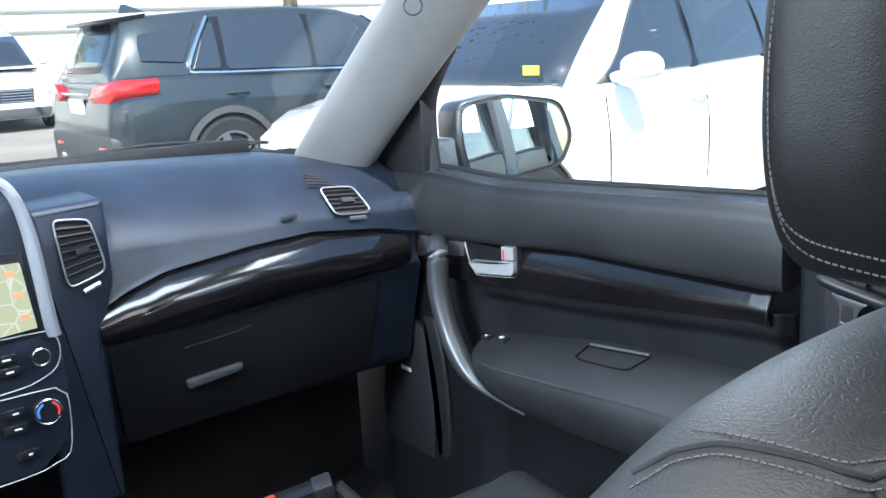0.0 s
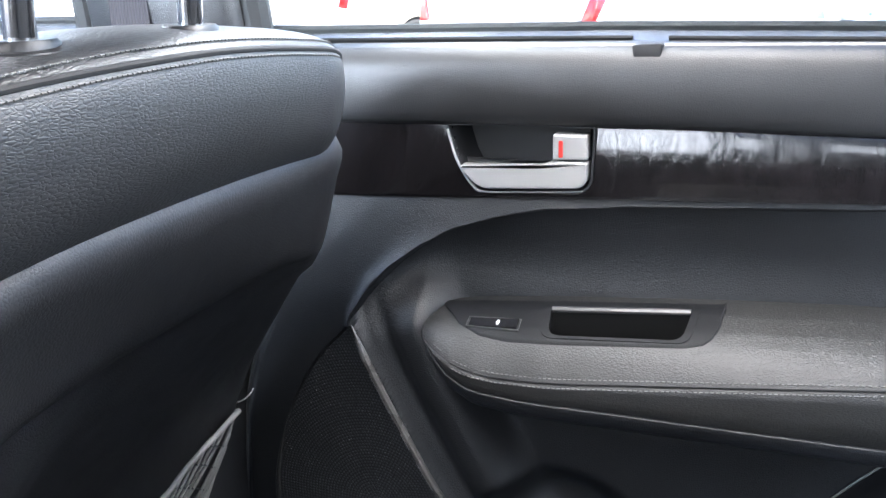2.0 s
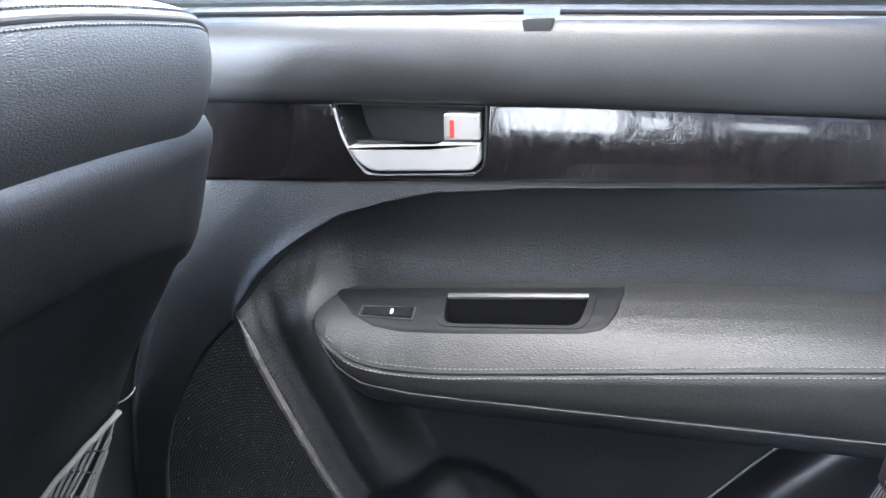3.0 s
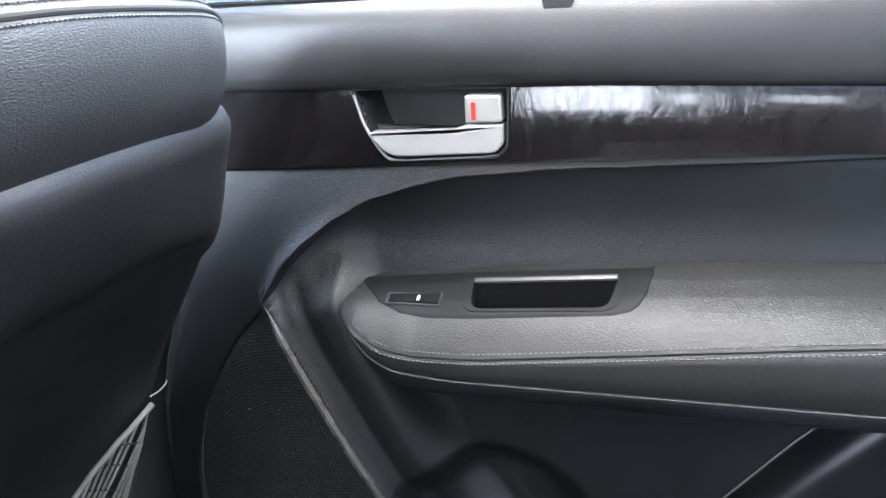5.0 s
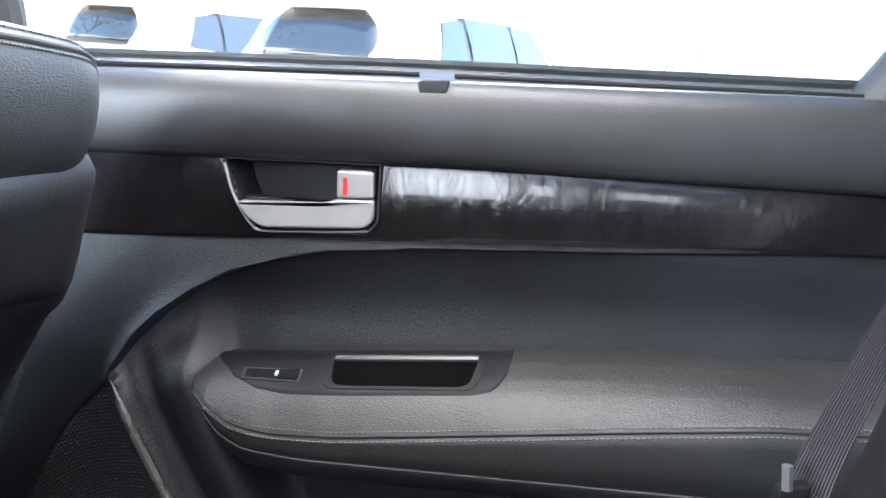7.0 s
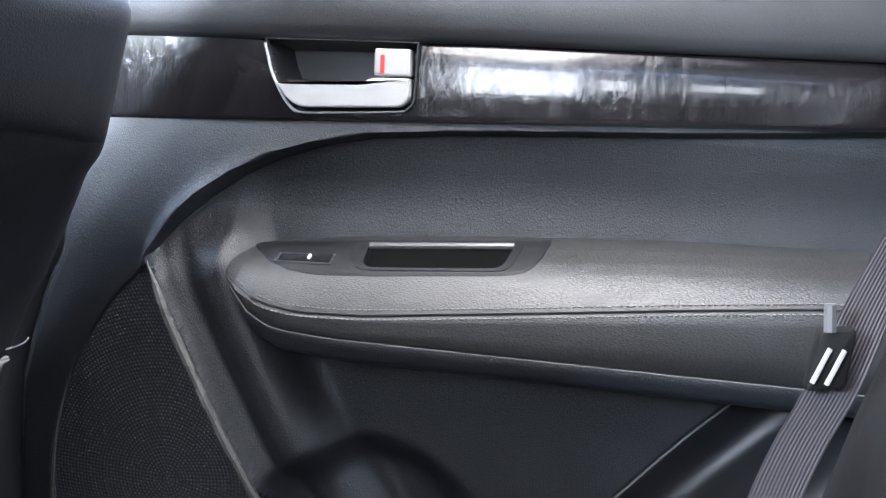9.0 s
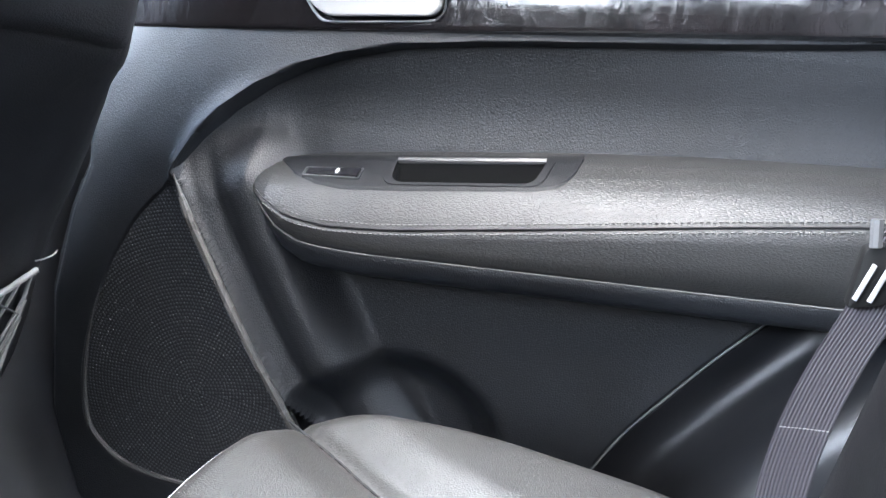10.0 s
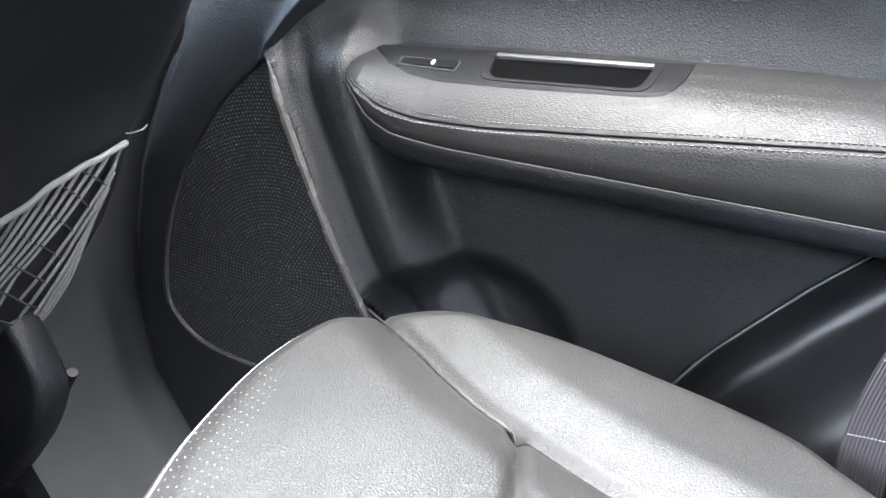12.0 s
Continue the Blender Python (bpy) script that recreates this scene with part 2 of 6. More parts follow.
        bmesh.ops.bevel(bm, geom=caps, offset=bevel, segments=segs, affect="EDGES", profile=0.5)
    return bm


def rounded(poly, r, n=5):
    """A polygon with rounded corners; r one number or one for each corner."""
    out = []
    m = len(poly)
    for i in range(m):
        rr = r[i] if isinstance(r, (list, tuple)) else r
        p, a, b = Vector(poly[i]), Vector(poly[i - 1]), Vector(poly[(i + 1) % m])
        if rr <= 0:
            out.append(tuple(p))
            continue
        da, db = (a - p), (b - p)
        q = min(rr, 0.48 * da.length, 0.48 * db.length)
        s, e = p + da.normalized() * q, p + db.normalized() * q
        for k in range(n + 1):
            t = k / n
            out.append(tuple(s * (1 - t) ** 2 + p * 2 * t * (1 - t) + e * t * t))
    return out


def lerp_table(rows, x):
    """Linear look-up in rows of (key, value), keys ascending."""
    if x <= rows[0][0]:
        return rows[0][1]
    for (a, p), (b, q) in zip(rows, rows[1:]):
        if x <= b:
            return p + (q - p) * (x - a) / (b - a)
    return rows[-1][1]


def step(a, b, x):
    t = min(max((x - a) / (b - a), 0.0), 1.0)
    return t * t * (3 - 2 * t)


def stitches(pts, n, length=0.0035, r=0.0006, gap=None):
    """A row of short raised stitches along a curve."""
    p = spline(pts, n)
    out = []
    for i in range(n - 1):
        d = (p[i + 1] - p[i])
        s = d.normalized() * min(length, d.length * 0.7) / 2
        c = (p[i] + p[i + 1]) / 2
        out.append(tube([c - s, c, c + s], r, 4))
    return join(*out)


# ---- the ground ----
def asphalt_material():
    m = material("asphalt", (0.2, 0.18, 0.16), 0.9)
    nt = m.node_tree
    v = coords(nt)
    big = noise_tex(nt, v, 0.6, 5)
    nt.links.new(ramp(nt, big, [(0.35, (0.20, 0.175, 0.15)), (0.65, (0.29, 0.25, 0.215))]), nt.nodes["Principled BSDF"].inputs["Base Color"])
    bump(m, noise_tex(nt, v, 160, 3), 0.4, 0.004)
    return m


ASPHALT = asphalt_material()
ground = make("ground", [(-300, -300, 0), (300, -300, 0), (300, 300, 0), (-300, 300, 0)], [(0, 1, 2, 3)], ASPHALT)
tagged(ground, "sunlit pale tan asphalt of a car park", "ground", kind="structure")

# ---- side of the cabin: heights along the length (y, z) ----
SILL = [(-0.62, 1.118), (-0.407, 1.113), (-0.04, 1.104), (0.29, 1.091), (0.56, 1.095), (0.87, 1.079), (1.06, 1.070), (1.22, 1.076), (1.46, 1.066)]
PAD_TOP = [(-0.62, 1.102), (-0.40, 1.097), (-0.065, 1.085), (0.235, 1.072), (0.557, 1.083), (0.872, 1.065), (1.056, 1.056), (1.214, 1.063), (1.46, 1.050)]
PAD_LOW = [(-0.62, 1.037), (-0.408, 1.033), (-0.097, 1.026), (0.232, 1.012), (0.508, 0.989), (0.874, 0.981), (1.156, 0.957), (1.46, 0.946)]
WOOD_LOW = [(-0.62, 0.992), (-0.447, 0.983), (-0.288, 0.973), (-0.002, 0.951), (0.248, 0.932), (0.561, 0.938), (0.891, 0.900), (1.18, 0.877), (1.46, 0.889)]


def span(a, b, d):
    n = max(2, int(round(abs(b - a) / d)) + 1)
    return [a + (b - a) * i / (n - 1) for i in range(n)]


def upper_pad(parent, y0, y1):
    rings = []
    for y in span(y0, y1, 0.02):
        lo, tp, sl = lerp_table(PAD_LOW, y), lerp_table(PAD_TOP, y), lerp_table(SILL, y)
        mid = (lo + tp) / 2
        prof = [(0.772, lo + 0.004), (0.750, lo - 0.001), (0.741, lo - 0.001), (0.736, lo + 0.004), (0.733, lo + 0.012), (0.7315, mid), (0.732, tp - 0.012),
                (0.734, tp - 0.004), (0.738, tp + 0.003), (0.745, tp + 0.008), (0.758, sl - 0.008), (0.775, sl - 0.002), (0.782, sl - 0.002), (0.79, sl - 0.03), (0.79, lo)]
        rings.append([(x, y, z) for x, z in prof])
    ledge = []
    for y in span(y0, y1, 0.03):
        tp, sl = lerp_table(PAD_TOP, y), lerp_table(SILL, y)
        ledge.append([(0.7445, y, tp + 0.0068), (0.7465, y, tp + 0.0096), (0.758, y, sl - 0.0068), (0.774, y, sl - 0.0005), (0.774, y, sl - 0.006), (0.757, y, sl - 0.014)])
    make("sill_ledge", *loft(ledge), SILL_GLOSS, parent, "shiny black ledge below the glass", sharp=40)
    return make("upper_pad", *loft(rings), PAD_VINYL, parent, "black grained vinyl top pad", sharp=50)


def hole_grid(name, ys, zs, fx, inside, mat, parent, label="", back=0.006):
    """A sheet x = fx(y, z) over a grid, open where inside(y, z), with a folded rim."""
    ny, nz = len(ys), len(zs)
    verts, faces = [], []
    for y in ys:
        for z in zs:
            zz = z(y) if callable(z) else z
            verts.append((fx(y, zz), y, zz))
    for i in range(ny - 1):
        for j in range(nz - 1):
            q = (i * nz + j, (i + 1) * nz + j, (i + 1) * nz + j + 1, i * nz + j + 1)
            cy = sum(verts[k][1] for k in q) / 4
            cz = sum(verts[k][2] for k in q) / 4
            if not inside(cy, cz):
                faces.append(q)
    ob = make(name, verts, faces, mat, parent, label, sharp=60)
    backed(ob, back)
    return ob


def inside_poly(poly):
    pts = list(poly)

    def test(y, z):
        c = False
        for (a, b), (d, e) in zip(pts, pts[1:] + pts[:1]):
            if (b > z) != (e > z) and y < (d - a) * (z - b) / (e - b) + a:
                c = not c
        return c
    return test


def edge_distance(poly, y, z):
    best = 9.0
    for (a, b), (d, e) in zip(poly, poly[1:] + poly[:1]):
        ly, lz = d - a, e - b
        t = max(0.0, min(1.0, ((y - a) * ly + (z - b) * lz) / (ly * ly + lz * lz + 1e-12)))
        best = min(best, math.hypot(y - a - t * ly, z - b - t * lz))
    return best


def wood_trim(parent, y0, y1, hole, tilt=0.0115):
    ys = span(y0, y1, 0.0025)
    n = 34
    zs = [(lambda y, k=k: lerp_table(WOOD_LOW, y) + (lerp_table(PAD_LOW, y) + 0.004 - lerp_table(WOOD_LOW, y)) * k / n) for k in range(n + 1)]

    def fx(y, z):
        t = (z - lerp_table(WOOD_LOW, y)) / (lerp_table(PAD_LOW, y) - lerp_table(WOOD_LOW, y))
        e = min(step(0, 0.07, t), 1)
        u = max(t - 0.28, 0.0)
        lean = tilt * (1 - 0.97 * step(0.085, 0.15, y)) if y < 0.31 else tilt
        return 0.7525 - 0.0115 * e + lean * u * u
    return hole_grid("wood_trim", ys, zs, fx, inside_poly(hole), WOOD, parent, "glossy dark burl wood trim strip")


CUP_GREY = grained("cup_grey", (0.024, 0.025, 0.027), 0.45, 800, 0.15)


def inner_handle(parent, dy, dz, slope):
    """The opening lever in its cup, with the lock tab; slope: rise of z along y."""
    def w(x, y, z):
        return (x, y + dy, z + dz + slope * y)
    cup = [(0.101, 1.016), (0.0930, 0.987), (0.0770, 0.9630), (0.066, 0.9570), (-0.024, 0.9650), (-0.0315, 0.973), (-0.0315, 1.021), (0.03, 1.019)]
    hole = rounded(cup, [0, 0.012, 0.010, 0.008, 0.006, 0.006, 0, 0], 4)
    world_hole = [w(0, 0.035 + (y - 0.035) * 1.016, 0.992 + (z - 0.992) * 1.028)[1:] for y, z in hole]
    handle = empty_part("door_handle", parent)
    # cup: rim to a floor set back
    r0 = [w(0.750, y, z) for y, z in hole]
    c = (0.035, 0.992)
    r1 = [w(0.762, c[0] + (y - c[0]) * 0.96, c[1] + (z - c[1]) * 0.93) for y, z in hole]
    r2 = [w(0.779, c[0] + (y - c[0]) * 0.86, c[1] + (z - c[1]) * 0.78) for y, z in hole]
    rim = [w(0.7395, c[0] + (y - c[0]) * 1.01, c[1] + (z - c[1]) * 1.02) for y, z in hole]
    rim1 = [w(0.7393, c[0] + (y - c[0]) * 1.032, c[1] + (z - c[1]) * 1.055) for y, z in hole]
    rim2 = [w(0.7500, c[0] + (y - c[0]) * 1.040, c[1] + (z - c[1]) * 1.07) for y, z in hole]
    v, f = loft([rim2, rim1, rim, r0, r1, r2], cap=False)
    f.append(tuple(range(5 * len(hole), 6 * len(hole))))
    make("cup", v, f, CUP_GREY, handle, "dark grey handle recess")
    # thin bright outline
    edge = [(0.1025, 1.013), (0.0985, 1.000), (0.0945, 0.988), (0.0860, 0.973), (0.0775, 0.9622), (0.0675, 0.9570), (0.03, 0.9596), (-0.01, 0.9632), (-0.0255, 0.9652)]
    make("cup_trim", *tube([w(0.7388, y, z) for y, z in edge], lambda t: 0.0013 if t < 0.42 else 0.0007, 8, 60), SATIN, handle, "thin bright metal outline")
    # lever
    poly = rounded([(0.0890, 0.9805), (0.012, 0.9852), (0.0035, 0.9905), (-0.0293, 0.9922), (-0.0300, 0.975), (-0.023, 0.9680), (0.0660, 0.9610), (0.0775, 0.967)], [0.0015, 0.008, 0.004, 0.002, 0.008, 0.006, 0.010, 0.006], 5)
    bm = prism([w(0, y, z)[1:] for y, z in poly], "x", 0.7325, 0.752, 0.0016, 2)
    part("lever", bm, SATIN, handle, "satin silver opening lever", smooth=False)
    tab = rounded([(0.0030, 1.0150), (-0.0275, 1.0160), (-0.0290, 0.9940), (0.0022, 0.9920)], 0.002, 3)
    part("lock_tab", prism([w(0, y, z)[1:] for y, z in tab], "x", 0.7345, 0.752, 0.0022, 3), SATIN, handle, "satin silver lock tab", smooth=False)
    part("red_mark", prism([w(0, y, z)[1:] for y, z in rounded([(-0.0030, 1.0100), (-0.0066, 1.0100), (-0.0072, 0.9950), (-0.0036, 0.9950)], 0.001, 2)], "x", 0.7336, 0.736), RED, handle, "red lock mark")
    return world_hole


def empty_part(name, parent, label=""):
    ob = new(name)
    ob.parent = parent
    if label:
        ob["label"] = label
    return ob


# ---- rear door ----
rear_door = empty("rear_door", "closed black car door trim with burl wood and padded armrest", "car door")

upper_pad(rear_door, -0.62, 0.305)
rear_hole = inner_handle(rear_door, 0.0, 0.0, 0.0)
wood_trim(rear_door, -0.62, 0.305, rear_hole)

FRONT_EDGE = [(0.33, 0.20), (0.397, 0.269), (0.471, 0.325), (0.557, 0.350), (0.679, 0.346), (0.76, 0.325), (0.808, 0.306), (0.86, 0.302), (1.0, 0.302)]
REAR_EDGE = [(0.33, -0.10), (0.50, -0.155), (0.616, -0.2165), (0.659, -0.2485), (0.707, -0.2875), (0.742, -0.3195), (0.772, -0.3475), (0.798, -0.3775), (0.83, -0.43), (0.87, -0.60), (1.0, -0.62)]
ARCH = [(-0.62, 0.996), (-0.417, 0.978), (-0.35, 0.971), (-0.25, 0.962), (-0.15, 0.9545), (-0.06, 0.9470), (0.008, 0.939), (0.055, 0.928), (0.094, 0.914), (0.127, 0.896), (0.158, 0.871), (0.182, 0.844), (0.197, 0.819), (0.212, 0.775), (0.25, 0.5)]
RIDGE = [(0.33, -0.105), (0.50, 0.008), (0.61, 0.081), (0.663, 0.116), (0.727, 0.153), (0.775, 0.179), (0.817, 0.197), (0.86, 0.215)]
GRILLE = spline([(0.2105, 0.806), (0.252, 0.757), (0.286, 0.689), (0.303, 0.615), (0.302, 0.553), (0.287, 0.527), (0.255, 0.507), (0.201, 0.499), (0.12, 0.500), (0.07, 0.515)], 60)
GRILLE = [(p[0], p[1]) for p in [(q.x, q.y) for q in [Vector((a.x, a.y, 0)) if len(a) > 2 else Vector((a[0], a[1], 0)) for a in GRILLE]]]
GRILLE += [(0.050, 0.545), (0.081, 0.596), (0.124, 0.661), (0.168, 0.742), (0.2045, 0.803)]

ARM_TOP = [(-0.62, 0.893), (-0.36, 0.879), (-0.255, 0.873), (-0.152, 0.864), (-0.006, 0.848), (0.070, 0.838), (0.109, 0.830), (0.133, 0.822), (0.14, 0.818)]


def door_skin(y, z):
    """Depth of the moulded door panel: band under the wood, recessed insert, front strip and lower panel."""
    d = lerp_table(RIDGE, z) - y
    a = lerp_table(ARCH, y) - z
    front = step(-0.02, 0.16, y)
    outer = 0.757 - 0.030 * (1 - (1 - min(max((0.985 - z) / 0.16, 0.0), 1.0)) ** 2) - 0.008 * front * math.exp(-(a / 0.016) ** 2) * step(0.94, 0.86, z) * step(0.795, 0.815, z)
    outer -= 0.008 * (1 - step(0.0, 0.009, -d)) * step(0.835, 0.80, z)
    # strip behind the ridge, with a shallow valley and a soft column under the armrest
    strip = 0.720 + 0.008 * step(0.0, 0.010, d) + 0.006 * math.exp(-((d - 0.027) / 0.011) ** 2)
    strip += 0.043 * step(0.060, 0.112, d)
    floor_z = lerp_table(ARM_TOP, y) - 0.014 * step(0.128, 0.165, y)
    w = step(floor_z - 0.012, floor_z + 0.062, z)
    deep = 0.746 + 0.023 * step(0.0, 0.11, d) + 0.16 * min(max(0.0, 0.96 - z), 0.09) * step(0.02, 0.14, d)
    inner = strip + (deep - strip) * w
    k = step(-0.001, 0.0045, a + 0.004) * (1.0 if d > 0.0 else 0.0)
    x = outer + (inner - outer) * k
    # bottle hollow low in the panel
    q = ((y + 0.012) / 0.104) ** 2 + ((z - 0.568) / 0.092) ** 2
    x += 0.036 * (1 - step(0.35, 1.18, q))
    # rolled front and rear edges
    fe, re = lerp_table(FRONT_EDGE, z) - y, y - lerp_table(REAR_EDGE, z)
    x += 0.024 * (1 - step(0.0, 0.022, fe)) + 0.004 * (1 - step(0.0, 0.004, re))
    return x


def rear_door_panel():
    """Rows run along the arch, so that its lip stays crisp."""
    low = span(0.33, 0.79, 0.0046)[:-1]
    below = [1 - (1 - k / 60) ** 1.6 for k in range(61)]
    above = [(k / 26) ** 1.5 for k in range(1, 27)]
    rows = [(z, None) for z in low] + [(0.79 + 0.15 * v, ("low", v)) for v in below] + [(0.94 + 0.045 * v, ("high", v)) for v in above]
    n = 400
    verts, faces = [], []
    for zn, kind in rows:
        a, b = lerp_table(FRONT_EDGE, zn), lerp_table(REAR_EDGE, zn)
        for k in range(n + 1):
            y = a + (b - a) * k / n
            z = zn
            if kind:
                lip = max(lerp_table(ARCH, y) + 0.0015, 0.812)
                z = 0.79 + (lip - 0.79) * kind[1] if kind[0] == "low" else lip + (max(0.985, lip + 0.006) - lip) * kind[1]
            x = door_skin(y, z)
            if IN_GRILLE(y, z):
                x += 0.006 * step(0.0, 0.003, edge_distance(GRILLE, y, z))
            verts.append((x, y, z))
    m = n + 1
    for i in range(len(rows) - 1):
        for k in range(n):
            faces.append((i * m + k, i * m + k + 1, (i + 1) * m + k + 1, (i + 1) * m + k))
    backed(make("inner_panel", verts, faces, PLASTIC, rear_door, "moulded black grained plastic panel", sharp=70), 0.004)


GRILLE = [(-0.206 + (y + 0.206) * 0.984, 0.95 + (z - 0.95) * 0.984) for y, z in GRILLE]
IN_GRILLE = inside_poly(GRILLE)
rear_door_panel()


def grille_material(cy, cz):
    m = material("speaker_grille", (0.036, 0.038, 0.042), 0.5)
    nt = m.node_tree
    ln = nt.links
    g = nt.nodes.new("ShaderNodeNewGeometry")
    sep = nt.nodes.new("ShaderNodeSeparateXYZ")
    ln.new(g.outputs["Position"], sep.inputs[0])
    dy = math_node(nt, "SUBTRACT", sep.outputs["Y"], cy)
    dz = math_node(nt, "SUBTRACT", sep.outputs["Z"], cz)
    r = math_node(nt, "SQRT", math_node(nt, "ADD", math_node(nt, "MULTIPLY", dy, dy), math_node(nt, "MULTIPLY", dz, dz)))
    rings = math_node(nt, "DIVIDE", r, 0.0035)
    ring = math_node(nt, "ROUND", rings)
    across = math_node(nt, "ABSOLUTE", math_node(nt, "SUBTRACT", rings, ring))
    ang = math_node(nt, "ARCTAN2", dz, dy)
    along = math_node(nt, "MULTIPLY", ang, ring)
    frac = math_node(nt, "ABSOLUTE", math_node(nt, "SUBTRACT", along, math_node(nt, "ROUND", along)))
    dist = math_node(nt, "SQRT", math_node(nt, "ADD", math_node(nt, "MULTIPLY", across, across), math_node(nt, "MULTIPLY", frac, frac)))
    hole = nt.nodes.new("ShaderNodeMapRange")
    hole.inputs["From Min"].default_value = 0.24
    hole.inputs["From Max"].default_value = 0.36
    ln.new(dist, hole.inputs["Value"])
    ln.new(ramp(nt, hole.outputs["Result"], [(0.0, (0.038, 0.040, 0.044)), (1.0, (0.011, 0.0118, 0.0135))]), nt.nodes["Principled BSDF"].inputs["Base Color"])
    bump(m, math_node(nt, "SUBTRACT", 1.0, hole.outputs["Result"]), 0.6, 0.0012)
    return m


GRILLE_MAT = grille_material(0.175, 0.605)


def speaker_grille(parent):
    poly = [(0.19 + (y - 0.19) * 0.985, 0.63 + (z - 0.63) * 0.985) for y, z in GRILLE]
    bm = bmesh.new()
    vs = [bm.verts.new((0.7285, y, z)) for y, z in poly]
    bm.faces.new(vs)
    bmesh.ops.triangulate(bm, faces=bm.faces)
    ex = bmesh.ops.extrude_face_region(bm, geom=bm.faces[:])
    for g in ex["geom"]:
        if isinstance(g, bmesh.types.BMVert):
            g.co.x += 0.004
    part("speaker_grille", bm, GRILLE_MAT, parent, "perforated black loudspeaker cover")
    # the rim takes the lighter leather colour to paint light on its edge
    make("grille_rim", *tube([(0.7275, y, z) for y, z in GRILLE[14:52]], lambda t: 0.0003 + 0.0026 * step(0.0, 0.4, t), 8, 80), LEATHER_ARM, parent, "raised rim of the loudspeaker cover")


speaker_grille(rear_door)
# lighter than the panel: the ridge's highlight is put into its colour
RIDGE_HIGHLIGHT = grained("ridge_highlight", (0.095, 0.093, 0.089), 0.26, 380, 0.2)
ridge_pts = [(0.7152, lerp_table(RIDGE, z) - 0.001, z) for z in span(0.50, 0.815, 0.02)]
make("panel_ridge", *tube(ridge_pts, lambda t: 0.0040 if t < 0.90 else 0.0040 * (1 - t) / 0.10 + 0.0003, 8, 60), RIDGE_HIGHLIGHT, rear_door, "raised moulded ridge")

# armrest: sections along y
ARM_OUT = [(-0.62, 0.680), (-0.20, 0.680), (0.0, 0.681), (0.06, 0.6855), (0.085, 0.692), (0.105, 0.705), (0.120, 0.721), (0.132, 0.742), (0.138, 0.758)]
ARM_STITCH = [(-0.62, 0.872), (-0.36, 0.851), (-0.27, 0.838), (-0.20, 0.827), (-0.12, 0.8145), (-0.07, 0.807), (-0.02, 0.7995), (0.04, 0.794), (0.075, 0.797), (0.105, 0.806), (0.128, 0.812), (0.138, 0.815)]
ARM_LEAN = [(-0.62, 0.0), (-0.35, 0.0), (-0.12, 0.003), (0.04, 0.004), (0.10, 0.002), (0.138, 0.0)]
ARM_LOW = [(-0.62, 0.80), (-0.332, 0.788), (-0.144, 0.781), (0.017, 0.775), (0.062, 0.776), (0.087, 0.784), (0.105, 0.795), (0.120, 0.802), (0.138, 0.811)]
TOP_K = [(0.0, 0.0), (0.3, 0.13), (0.55, 0.30), (0.72, 0.46), (0.84, 0.62), (0.93, 0.80), (0.98, 0.93), (1.0, 1.0)]


def arm_top(y, k, lift=0.0, dx=0.0, tabs=None):
    top, out, sti = tabs or (ARM_TOP, ARM_OUT, ARM_STITCH)
    xo, zt, zs = lerp_table(out, y), lerp_table(top, y), lerp_table(sti, y)
    if tabs is None:
        xo += lerp_table(ARM_LEAN, y)
    return (0.770 - (0.770 - xo) * k + dx, y, zt + 0.004 - (zt + 0.004 - zs) * lerp_table(TOP_K, k) + lift)


POCKET_RIM = [(y, q / 0.085) for y, q in rounded([(-0.132, 0.0230), (0.002, 0.0230), (-0.002, 0.0560), (-0.127, 0.0580)], [0.004, 0.004, 0.011, 0.011], 5)]
IN_RIM = inside_poly(POCKET_RIM)


def in_pocket(y, k):
    return IN_RIM(y, k)


ARM_THREAD = material("arm_thread", (0.085, 0.083, 0.080), 0.8)
SATIN_LIP = material("satin_lip", (0.12, 0.12, 0.122), 0.28, 0.3)
# stands for shade in the pockets and sill slot; also the belt clip's black
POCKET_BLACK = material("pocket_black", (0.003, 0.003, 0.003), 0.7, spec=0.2)


